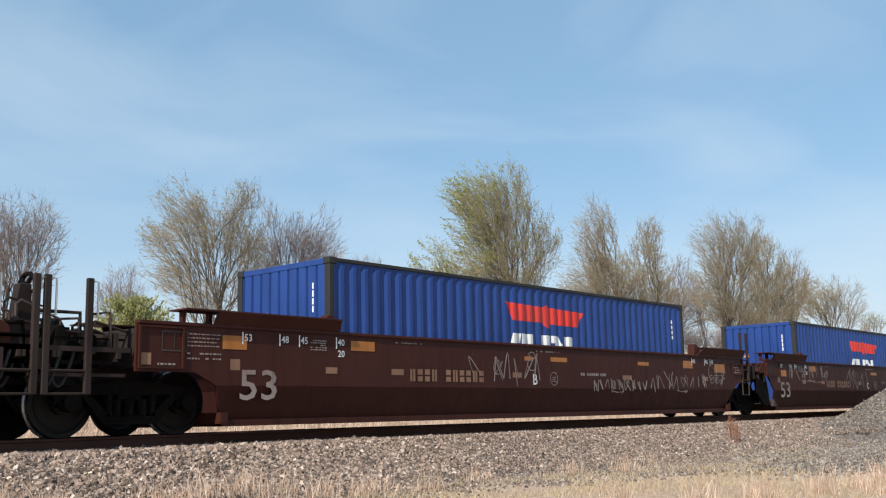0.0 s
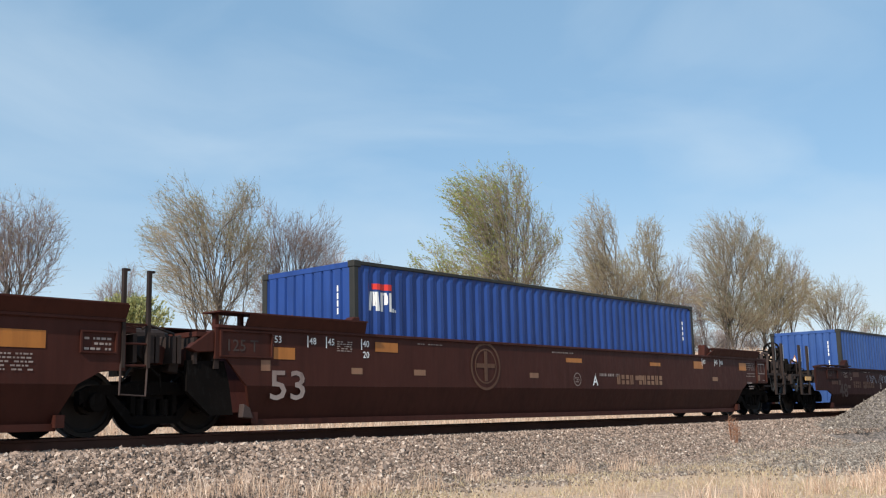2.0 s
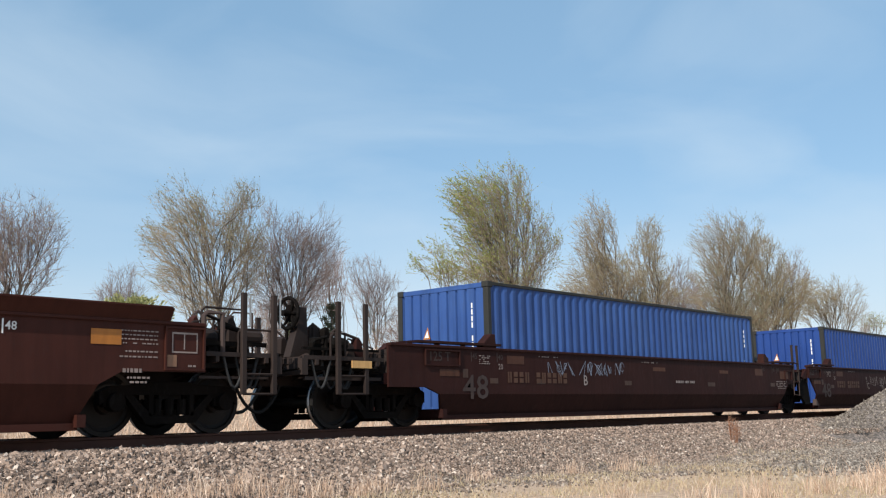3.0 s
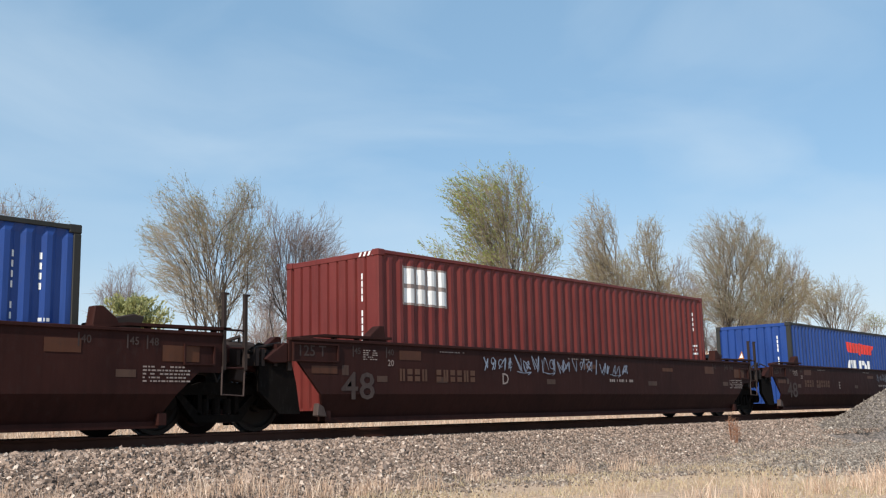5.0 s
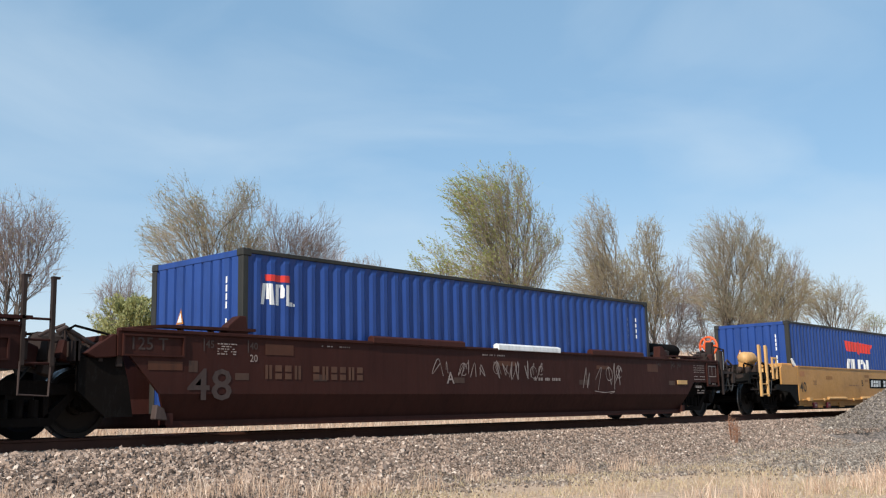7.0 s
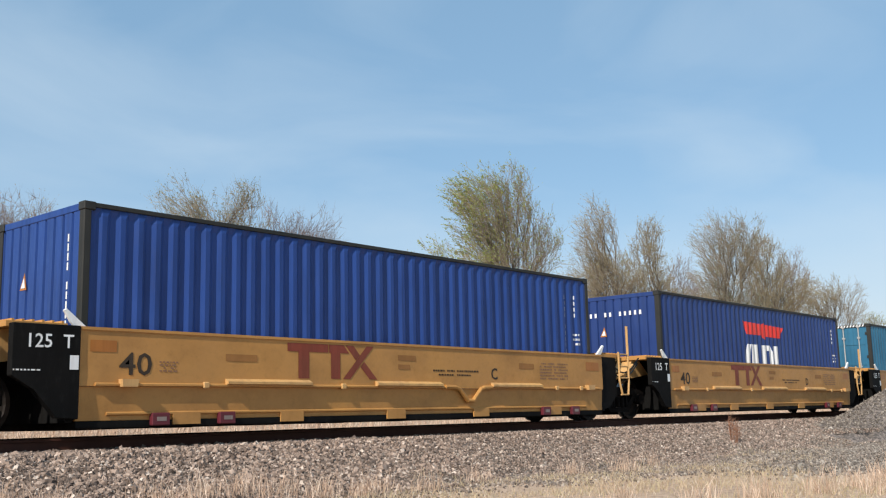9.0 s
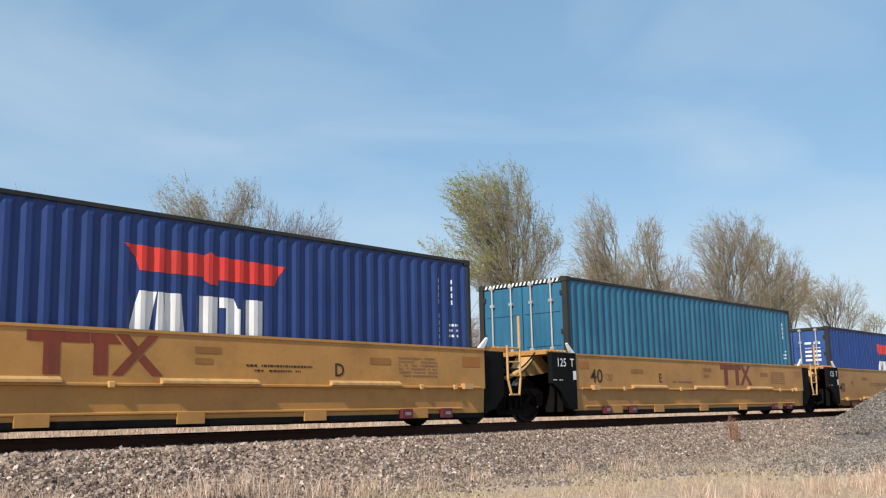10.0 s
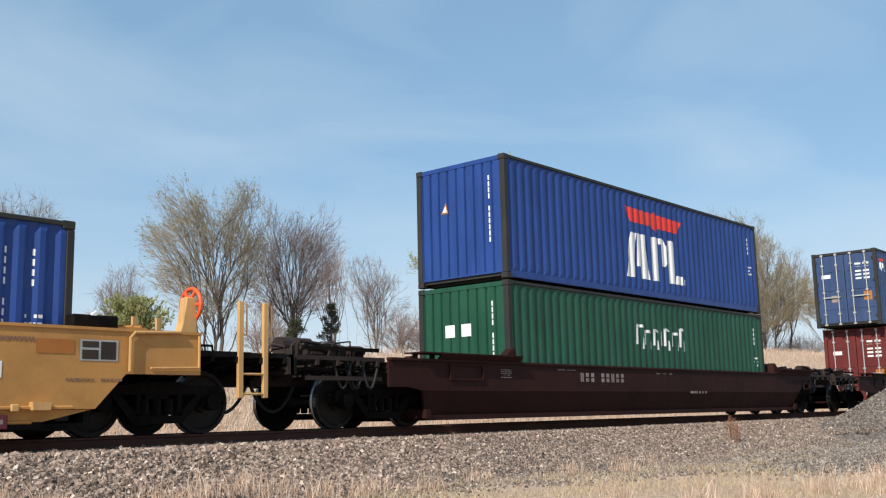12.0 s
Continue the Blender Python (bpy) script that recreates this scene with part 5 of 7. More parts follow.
            part("yellow_plate", bm, M_YELLOW_RAIL, th, "yellow plate on the end sill")
        bogie(th, tl)
    if right_end == "end":
        pz = {"new": ((0.70, 0.55), (1.27, 0.55)), "old": ((0.30, 0.55),), "fec": ()}[kind]
        clutter(th, rng, xr + 0.05, xr + 1.1, 1.2, 1.8 if kind != "fec" else 1.4, mat)
        end_platform(th, xr, 1, M_ENDGEAR, pz, kind, {"new": 1.32 if not stencilled else None, "old": 0.77, "fec": None}[kind], M_ENDGEAR, 2.05 if kind == "new" else 1.7, {"new": 1.72, "old": 1.35, "fec": 2.2}[kind], M_BRAKE_RED if kind == "old" else None)
        if kind == "old":
            bm = bmesh.new()
            lathe(bm, [(0.02, 12.75), (0.13, 12.8), (0.17, 12.95), (0.17, 14.2), (0.13, 14.35), (0.02, 14.4)], 14, "x", (0, -0.75, 1.68))
            part("air_tank", bm, M_GRIME_SHADE, th, "dusty grey air tank on the deck", True)
            bm = bmesh.new()
            box(bm, 13.0, 13.5, -1.475, -1.46, 0.80, 0.90)
            part("yellow_plate", bm, M_YELLOW_RAIL, th)
        bogie(th, xr - 0.2 if kind == "fec" else tr)
    elif joint_right:
        bogie(th, tr)
    # stencils, on the near side
    y = -yt - 0.009
    if kind != "fec":
        decal(th, "size_mark", text_flat(num, 0.62, -2.02 if kind == "new" else -1.12, 0.48, 0, 1.25), M_DUSTY if kind == "new" else M_FADED, y, "dusty pale number stencil")
        if mark:
            decal(th, "unit_letter", text_flat(mark, 0.30, {"B": 5.25, "C": 5.4, "A": 6.9}.get(mark, 3.1) if kind == "new" else {"B": 2.9, "A": 4.4}.get(mark, 3.1), 0.75), M_WHITE if kind == "new" else M_DUSTY, y)
        decal(th, "reporting_mark", code_blocks(0.25 if kind == "old" else 1.66 if mark != "A" else 7.9, 0.78, 0.21, 11, 0.13, 0.06, skip=(4,)), M_TAN if kind == "new" else M_GHOST, y, "faded tan lettering")
    else:
        decal(th, "reporting_mark", code_blocks(2.14, 0.82, 0.19, 9, 0.12, 0.085, skip=(3,)), M_DUSTY, y, "white lettering blocks")
    zs = zt - 0.72
    white = bmesh.new()
    if right_end != "end":
        bars(white, rng, 13.0, 13.75, zt - 0.66, zt - 0.42, 5)
    bars(white, rng, -0.62, -0.28, zt - 0.26, zt - 0.08, 5)
    bars(white, rng, 7.0, 8.0, zt - 0.55, zt - 0.42, 1)
    bars(white, rng, 5.4, 6.2, zt - 0.10, zt - 0.04, 1)
    bars(white, rng, 1.3, 2.0, zt - 0.08, zt - 0.04, 1)
    guides = ((-1.95, "53"), (-1.25, "48"), (-0.86, "45"), (-0.08, "40"), (12.05, "40"), (12.75, "45"), (13.05, "48"))
    for xx, body in guides if kind != "fec" else ():
        if kind == "old" and (body == "53" or xx == -1.25):
            continue
        bm = text_flat(body, 0.15, xx + 0.04, zt - 0.17)
        bm.faces.new([bm.verts.new(q) for q in ((xx, 0, zt - 0.22), (xx + 0.022, 0, zt - 0.22), (xx + 0.022, 0, zt - 0.04), (xx, 0, zt - 0.04))])
        decal(th, "length_guide", bm, M_WHITE if kind == "new" else M_FADED, y)
    if kind != "fec":
        decal(th, "length_guide", text_flat("20", 0.15, -0.04, zt - 0.35), M_WHITE if kind == "new" else M_DUSTY, y)
    decal(th, "stencil", white, M_DUSTY, y)
    strips(th, "reflector_strip", [] if kind == "fec" else [((-1.92, -1.5, zt - 0.42, zt - 0.24) if left_end == "joint" else (5.0, 5.3, zt - 0.28, zt - 0.2)) if kind == "new" else (-1.75, -1.2, zt - 0.50, zt - 0.38), (0.25, 0.80, zt - 0.24, zt - 0.08), (5.9, 6.5, zt - 0.28, zt - 0.19), (9.4, 9.9, zt - 0.28, zt - 0.2), (11.6, 12.1, zt - 0.3, zt - 0.12), (13.3, 13.9, zt - 0.38, zt - 0.16)][: 5 if right_end == "end" else 6], M_ORANGE if kind == "new" else M_ORANGE_DULL, y + 0.002, "orange reflective strip")
    strips(th, "faded_patch", [] if kind == "fec" else [(-2.16, -1.98, zt - 0.60, zt - 0.44) if kind == "new" else (-1.10, -0.95, zt - 0.52, zt - 0.36), (-0.3, -0.05, zt - 0.62, zt - 0.52), (1.2, 1.5, zt - 0.62, zt - 0.52), (4.6, 4.9, zt - 0.62, zt - 0.52), (8.7, 9.1, zt - 0.62, zt - 0.52), (12.6, 12.9, zt - 0.6, zt - 0.5)], M_TAN if kind == "new" else M_TAN_DULL, y + 0.004)
    # round test stencil
    if kind == "new":
        bm = bmesh.new()
        cx = 6.3 if mark != "B" else 6.0
        for k in range(16):
            a, b = k * math.tau / 16, (k + 1) * math.tau / 16
            bm.faces.new([bm.verts.new((cx + r * math.cos(q), 0, 0.87 + r * math.sin(q))) for r, q in ((0.125, a), (0.14, a), (0.14, b), (0.125, b))])
        bars(bm, rng, cx - 0.08, cx + 0.08, 0.81, 0.93, 3)
        decal(th, "test_stencil", bm, M_DUSTY, y)
    if emblem:
        cx, r0 = emblem
        bm = bmesh.new()
        for ra, rb in ((0.40, 0.45), (0.30, 0.33)):
            for k in range(28):
                a, b = k * math.tau / 28, (k + 1) * math.tau / 28
                bm.faces.new([bm.verts.new((cx + r * math.cos(q), 0, 1.08 + r * math.sin(q))) for r, q in ((ra, a), (rb, a), (rb, b), (ra, b))])
        for a, b, c, d in ((cx - 0.28, cx + 0.28, 1.05, 1.13), (cx - 0.05, cx + 0.05, 0.8, 1.36)):
            bm.faces.new([bm.verts.new(p) for p in ((a, -0.004 * (d - c), c), (b, -0.004 * (d - c), c), (b, -0.004 * (d - c), d), (a, -0.004 * (d - c), d))])
        decal(th, "round_emblem", bm, M_GHOST, y, "faded tan round emblem with a cross")
    for x0, x1, z0, z1, m, r in (scr or ()):
        decal(th, "graffiti", scrawl(rng, x0, x1, z0, z1, r), m, y - 0.004, "sprayed chalky scrawl")
    CARS.append((th, s))
    return th


def yellow_unit(s, mark, left_end, right_end, seed, plate=False):
    """One unit of a yellow articulated well car with black end sections."""
    rng = random.Random(seed)
    th = thing("well_car", pose(s, YC, 0), "yellow steel well car with black ends and dark stencils", "rail car", "well cars of the train")
    zt, yt = 1.38, 1.45
    # the end units carry their ledge lower than the middle ones
    lo = -0.29 if plate else 0.0
    zl = 0.66 + lo
    xl = -0.12
    xr = 12.25 if right_end == "joint" else 14.02
    for sg in (-1, 1):
        bm = bmesh.new()
        if right_end == "joint":
            prism(bm, [(xl, zl), (xr, zl), (xr, zt), (xl, zt)], "y", *sorted((sg * yt, sg * (yt - 0.05))))
        else:
            prism(bm, [(xl, zl), (12.42, zl), (12.85, 0.82), (xr, 0.82), (xr, zt + 0.03), (12.8, zt + 0.03), (12.7, zt), (xl, zt)], "y", *sorted((sg * yt, sg * (yt - 0.05))))
        part("side_panel", bm, M_YELLOW, th)
        bm = bmesh.new()
        x1 = 12.25 if right_end == "joint" else 12.4
        x2 = 12.25 if right_end == "joint" else 11.75
        pts = [(xl, zl - 0.005), (x1, zl - 0.005), (x2, 0.22), (xl, 0.22)]
        ys = [yt - 0.03, yt - 0.03, 1.395, 1.395]
        f = [bm.verts.new((p[0], sg * q, p[1])) for p, q in zip(pts, ys)]
        b = [bm.verts.new((p[0], sg * (q - 0.05), p[1])) for p, q in zip(pts, ys)]
        bm.faces.new(f)
        bm.faces.new(b[::-1])
        for i in range(4):
            bm.faces.new((f[i], b[i], b[(i + 1) % 4], f[(i + 1) % 4]))
        part("lower_panel", bm, M_YELLOW, th)
        bm = bmesh.new()
        box(bm, xl, x2, *sorted((sg * 1.24, sg * 1.405)), 0.13, 0.215)
        part("bottom_chord", bm, M_BLACK, th)
        bm = bmesh.new()
        box(bm, xl, xr, *sorted((sg * (yt - 0.08), sg * (yt + 0.02))), zt - 0.004, zt + 0.035)
        part("top_chord", bm, M_YELLOW, th)
        # ledge at mid height with longer and shorter lips; on one unit it dips for a bracket
        for l0, l1 in ((0.1, 7.0), (8.28, 12.1)) if mark == "C" else ((0.1, 12.1),):
            bm = bmesh.new()
            prism(bm, [(sg * yt, zl + 0.045), (sg * (yt + 0.03), zl + 0.03), (sg * (yt + 0.03), zl + 0.005), (sg * (yt - 0.06), zl - 0.01), (sg * (yt - 0.06), zl + 0.04)], "x", l0, l1)
            part("ledge", bm, M_YELLOW, th)
        if mark == "C":
            bm = bmesh.new()
            pipe(bm, [(6.96, sg * (yt + 0.01), 0.685), (7.25, sg * (yt + 0.01), 0.68), (7.36, sg * (yt + 0.01), 0.65), (7.60, sg * yt, 0.44), (7.76, sg * yt, 0.44), (7.98, sg * (yt + 0.01), 0.65), (8.08, sg * (yt + 0.01), 0.68), (8.30, sg * (yt + 0.01), 0.685)], 0.042, 8)
            part("dipped_rail", bm, M_YELLOW, th)
        for xx in (1.75, 4.4, 10.4, 11.3):
            bm = bmesh.new()
            box(bm, xx, xx + 0.10, *sorted((sg * (yt + 0.004), sg * (yt + 0.05))), zl - 0.025, zl + 0.065)
            part("ledge_collar", bevelled(bm, 0.012), M_YELLOW_RAIL, th)
        bm = bmesh.new()
        prism(bm, [(sg * 1.393, 0.335 + 0.3 * lo), (sg * 1.425, 0.315 + 0.3 * lo), (sg * 1.425, 0.295 + 0.3 * lo), (sg * 1.393, 0.275 + 0.3 * lo)], "x", 0.3, 11.6)
        part("lower_lip", bm, M_YELLOW, th)
        for a, b_ in ((2.15, 3.75), (5.2, 6.85), (8.3, 9.9)):
            bm = bmesh.new()
            prism(bm, [(sg * yt, zl + 0.115), (sg * (yt + 0.075), zl + 0.075), (sg * (yt + 0.075), zl + 0.04), (sg * yt, zl + 0.02)], "x", a, b_)
            part("ledge_lip", bm, M_YELLOW_RAIL, th)
        for xx in (0.45, 11.55):
            bm = bmesh.new()
            dz = lo - 0.05
            prism(bm, [(xx, 0.70 + dz), (xx + 0.22, 0.70 + dz), (xx + 0.24, 0.80 + dz), (xx - 0.01, 0.80 + dz)], "y", *sorted((sg * yt, sg * (yt + 0.10))))
            part("tie_bracket", bm, M_YELLOW_RAIL, th)
        for xx in (1.3, 3.2, 5.5, 7.8, 10.2):
            bm = bmesh.new()
            box(bm, xx, xx + 0.45, *sorted((sg * 1.30, sg * 1.43)), 0.15, 0.30)
            part("side_bracket", bm, M_YELLOW, th)
        for xx in (0.95, 2.05, 9.95, 11.0):
            bm = bmesh.new()
            box(bm, xx, xx + 0.28, *sorted((sg * 1.36, sg * 1.47)), 0.14, 0.31)
            rb = part("reflector_box", bevelled(bm, 0.012), M_MAROON, th)
            if sg < 0:
                decal(rb, "tag", rects([(xx + 0.07, xx + 0.22, 0.20, 0.255)]), M_DUSTY, -1.473, "pale worn tag")
        if left_end == "joint":
            bm = bmesh.new()
            prism(bm, [(xl - 0.004, zt + 0.04), (-1.02, zt + 0.04), (-1.02, 0.78), (-0.72, 0.62), (-0.42, 0.26), (xl - 0.004, 0.24)], "y", *sorted((sg * (yt + 0.03), sg * (yt - 0.08))))
            part("end_panel", bevelled(bm, 0.01), M_BLACK, th)
        if right_end == "joint":
            bm = bmesh.new()
            prism(bm, [(xr + 0.004, zt), (12.92, zt - 0.02), (12.92, 0.55), (12.6, 0.28), (xr + 0.004, 0.22)], "y", *sorted((sg * (yt - 0.06), sg * (yt - 0.30))))
            part("end_panel", bm, M_BLACK, th)
    well_floor(th, 0.2, 12.0, M_BLACK, 1.15)
    for sx, xe in ((-1, -0.15), (1, 12.3)):
        bm = bmesh.new()
        box(bm, *sorted((xe, xe + sx * 0.10)), -1.38, 1.38, 0.20, zt)
        box(bm, *sorted((xe, xe + sx * 1.0)), -0.5, 0.5, 0.74, 1.12)
        part("bulkhead", bm, M_BLACK, th)
        bm = bmesh.new()
        prism(bm, [(xe + sx * 0.1, zt), (xe + sx * 0.9, zt), (xe + sx * 0.9, zt + 0.07), (xe + sx * 0.1, zt + 0.07)], "y", -1.36, 1.36)
        part("walkway", bm, M_YELLOW, th)
        for k in range(6):
            bm = bmesh.new()
            xx = xe + sx * (0.15 + 0.13 * k)
            box(bm, *sorted((xx, xx + sx * 0.03)), -1.36, 1.36, zt + 0.07, zt + 0.10)
            part("tread", bm, M_YELLOW, th)
        bm = bmesh.new()
        prism(bm, [(xe + sx * 0.1, 1.05), (xe + sx * 0.55, 1.42), (xe + sx * 0.8, 1.42), (xe + sx * 1.05, 1.1), (xe + sx * 0.9, 0.95)], "y", -0.95, -0.55)
        pipe(bm, [(xe + sx * 0.9, -1.0, 1.25), (xe + sx * 1.2, -0.9, 1.05), (xe + sx * 1.3, -0.6, 0.9)], 0.05, 8)
        part("end_casting", bm, M_YELLOW_RAIL, th)
        bm = bmesh.new()
        rod(bm, (xe + sx * 0.85, -0.4, 1.25), (xe + sx * 0.85, 0.4, 1.25), 0.14, 12)
        part("air_tank", bm, M_YELLOW if sx > 0 else M_BLACK, th)
        bm = bmesh.new()
        prism(bm, [(xe - sx * 0.16, zt + 0.03), (xe + sx * 0.02, zt + 0.03), (xe + sx * 0.07, zt + 0.09), (xe + sx * 0.17, zt + 0.24), (xe + sx * 0.13, zt + 0.26)], "y", -1.39, -1.34)
        part("guide_bracket", bevelled(bm, 0.008), M_WHITE, th, "white flared guide blade")
    if right_end == "joint":
        bm = bmesh.new()
        for xx in (12.98, 13.38):
            pipe(bm, [(xx, -1.44, 1.5), (xx, -1.44, 0.85), (xx + (0.1 if xx < 13.2 else -0.05), -1.44, 0.55)], 0.024, 8)
        for z in (0.55, 0.92, 1.18, 1.45):
            pipe(bm, [(13.02, -1.44, z), (13.35, -1.44, z)], 0.018)
        pipe(bm, [(13.38, -1.44, 1.45), (13.38, -1.44, 2.1)], 0.03, 8)
        part("ladder", bm, M_YELLOW_RAIL, th, "bright yellow steel ladder")
        bm = bmesh.new()
        for k in range(2):
            pts = [(12.7 + 0.1 * j + 0.02 * k, -1.30 + 0.05 * k, 1.40 - 0.35 * math.sin(j / 14 * math.pi) - 0.12 * k) for j in range(15)]
            pipe(bm, pts, 0.017, 6)
        part("brake_hose", bm, M_HOSE, th)
        bogie(th, 13.55)
    else:
        # the car's own end: full-height body, cut up over the wheels, with posts and brake wheel
        bm = bmesh.new()
        box(bm, 12.8, 14.0, -1.38, 1.38, zt - 0.06, zt)
        box(bm, 13.92, 14.0, -1.38, 1.38, 0.84, zt)
        part("end_deck", bm, M_YELLOW, th)
        bm = bmesh.new()
        pipe(bm, [(12.88, -1.49, 0.85), (12.88, -1.49, 1.30), (12.95, -1.49, 1.37), (13.65, -1.49, 1.40)], 0.022, 8)
        pipe(bm, [(13.97, -1.48, 1.36), (13.97, -1.48, 0.92), (13.2, -1.48, 0.90)], 0.018, 8)
        part("grab_iron", bm, M_YELLOW_RAIL, th)
        end_platform(th, 14.02, 1, M_BLACK, ((0.72, 0.5), (1.18, 0.5)), "yellow", 0.15, M_YELLOW_RAIL, 1.92, 2.1, M_BRAKE_RED)
        bm = bmesh.new()
        box(bm, 12.1, 12.75, -1.40, -0.6, zt + 0.03, zt + 0.20)
        part("grating_box", bevelled(bm, 0.02), M_GRIME_SHADE, th)
        bogie(th, 13.62)
        y = -yt - 0.006
        decal(th, "notice_plate", rects([(12.18, 12.72, 0.98, 1.25)]), M_GALV, y)
        decal(th, "notice_text", rects([(12.21, 12.44, 1.15, 1.23), (12.21, 12.44, 1.0, 1.12), (12.47, 12.69, 1.0, 1.23)]), M_DARKTXT, y - 0.004)
        decal(th, "defect_card", rects([(11.0, 11.18, 0.75, 0.95)]), M_WHITE, y)
    if left_end == "end":
        bm = bmesh.new()
        for sg in (-1, 1):
            prism(bm, [(xl - 0.004, zt), (-1.25, zt), (-1.35, zt - 0.06), (-1.35, 0.85), (xl - 0.004, 0.85)], "y", *sorted((sg * (yt - 0.003), sg * (yt - 0.06))))
        part("end_panel", bm, M_YELLOW, th)
        for sg in (-1, 1):
            bm = bmesh.new()
            prism(bm, [(-1.7, 0.846), (-1.7, 0.70), (-0.75, 0.62), (-0.3, 0.3), (xl - 0.004, 0.24), (xl - 0.004, 0.846)], "y", *sorted((sg * (yt - 0.02), sg * (yt - 0.09))))
            part("end_web", bm, M_BLACK, th)
        end_platform(th, -1.72, -1, M_BLACK, ((0.55, 0.5), (1.0, 0.5)), "yellow", None, M_YELLOW_RAIL, 1.95, 2.1)
        bm = bmesh.new()
        lathe(bm, [(0.02, -2.95), (0.12, -2.93), (0.19, -2.83), (0.20, -2.4), (0.15, -2.28), (0.09, -2.25), (0.08, -2.0), (0.02, -1.99)], 16, "x", (0, -1.0, 1.58))
        part("brake_cylinder", bm, M_YELLOW_RAIL, th, "", True)
        for xx in (-2.85, -2.45):
            bm = bmesh.new()
            prism(bm, [(xx - 0.12, 1.15), (xx + 0.12, 1.15), (xx + 0.07, 1.5), (xx - 0.07, 1.5)], "y", -1.12, -0.88)
            part("cylinder_bracket", bm, M_YELLOW, th)
        clutter(th, rng, -3.2, -1.7, 1.1, 1.45, M_YELLOW_RAIL)
        bm = bmesh.new()
        for q in ((-1.95, -1.90, 1.0, 1.62), (-1.68, -1.63, 1.0, 1.62), (-1.895, -1.685, 1.57, 1.62), (-1.895, -1.685, 1.30, 1.35)):
            box(bm, q[0], q[1], -1.47, -1.42, q[2], q[3])
        part("step_frame", bm, M_YELLOW_RAIL, th)
        bogie(th, -1.45)
    y = -yt - 0.006
    decal(th, "size_mark", text_flat("40", 0.42, -0.02 if plate else 0.44, 0.64 if plate else 0.81, 0, 1.2), M_DARKTXT, y, "dark number stencil")
    decal(th, "unit_letter", text_flat(mark, 0.30, {"E": 3.42, "D": 8.40, "C": 8.30, "A": 5.4, "B": 5.4}[mark], 0.84), M_DARKTXT, y)
    if left_end == "joint":
        decal(th, "load_mark", text_flat("125  T", 0.24, -0.86, 1.13, 0, 1.0), M_WHITE, -yt - 0.036, "white load stencil")
        decal(th, "defect_card", rects([(-0.27, -0.11 - 0.04, 0.86, 1.04)]), M_WHITE, -yt - 0.036)
        bm = bmesh.new()
        bars(bm, rng, -1.0, -0.65, 0.84, 0.88, 1)
        decal(th, "stencil", bm, M_WHITE, -yt - 0.036)
    if plate:
        x0 = 6.2
        decal(th, "number_panel", rects([(x0, x0 + 3.16, 0.77, 1.10)]), M_BLACK, y, "black panel with white slanted blocks")
        decal(th, "panel_mark", code_blocks(x0 + 0.14, 0.82, 0.22, 11, 0.20, 0.062, 0.18, (4,)), M_WHITE, y - 0.004)
    else:
        # worn dark red mark: bars and slanting strokes
        x0, z0 = 6.70, 0.80
        if mark in "CD":
            x0 = 3.30
        shapes = [[(0, 0.41), (0.84, 0.41), (0.84, 0.54), (0, 0.54)], [(0.22, 0), (0.44, 0), (0.44, 0.41), (0.22, 0.41)], [(0.86, 0.41), (1.30, 0.41), (1.18, 0.54), (0.86, 0.54)],
                  [(0.90, 0), (1.10, 0), (1.10, 0.41), (0.90, 0.41)], [(1.16, 0), (1.32, 0), (1.86, 0.54), (1.70, 0.54)], [(1.22, 0.54), (1.40, 0.54), (1.54, 0.39), (1.45, 0.30)], [(1.55, 0.20), (1.64, 0.285), (1.94, 0), (1.76, 0)]]
        for sh in shapes:
            decal(th, "road_mark", flat_polys([sh], x0, z0), M_OLD_RED, y, "dull red worn bar")
    bm = bmesh.new()
    bars(bm, rng, 9.9, 10.9, 0.86, 1.22, 6, 0.9)
    bars(bm, rng, 1.05, 1.35, 0.86, 1.02, 4, 0.9)
    if mark not in "CDA":
        bars(bm, rng, 4.1, 5.1, 0.84, 0.92, 1, 0.9)
    strips(th, "faded_patch", [(2.15, 2.72, 1.03, 1.13), (5.75, 6.2, 1.13, 1.22), (5.75, 6.05, 0.98, 1.06), (9.2, 9.7, 1.05, 1.16)], M_YELLOW_DULL, y, "patch of dulled yellow paint")
    if mark in "CD":
        decal(th, "stencil", bars(bars(bmesh.new(), rng, 6.65, 7.93, 0.96, 1.03, 1, 0.9), rng, 6.8, 7.7, 0.89, 0.95, 1, 0.9), M_DARKTXT, y)
    if mark == "A":
        bars(bm, rng, 3.0, 4.8, 0.86, 0.98, 2, 0.9)
        bars(bm, rng, 10.2, 11.6, 1.20, 1.32, 1, 0.95)
        bars(bm, rng, 12.0, 12.8, 0.72, 0.80, 1, 0.9)
    decal(th, "stencil", bm, M_TAN, y)
    strips(th, "reflector_strip", [(0.02, 0.40, 1.10, 1.25), (11.6, 12.1, 1.06, 1.24)], M_ORANGE, y, "faded orange strip")
    CARS.append((th, s))
    return th


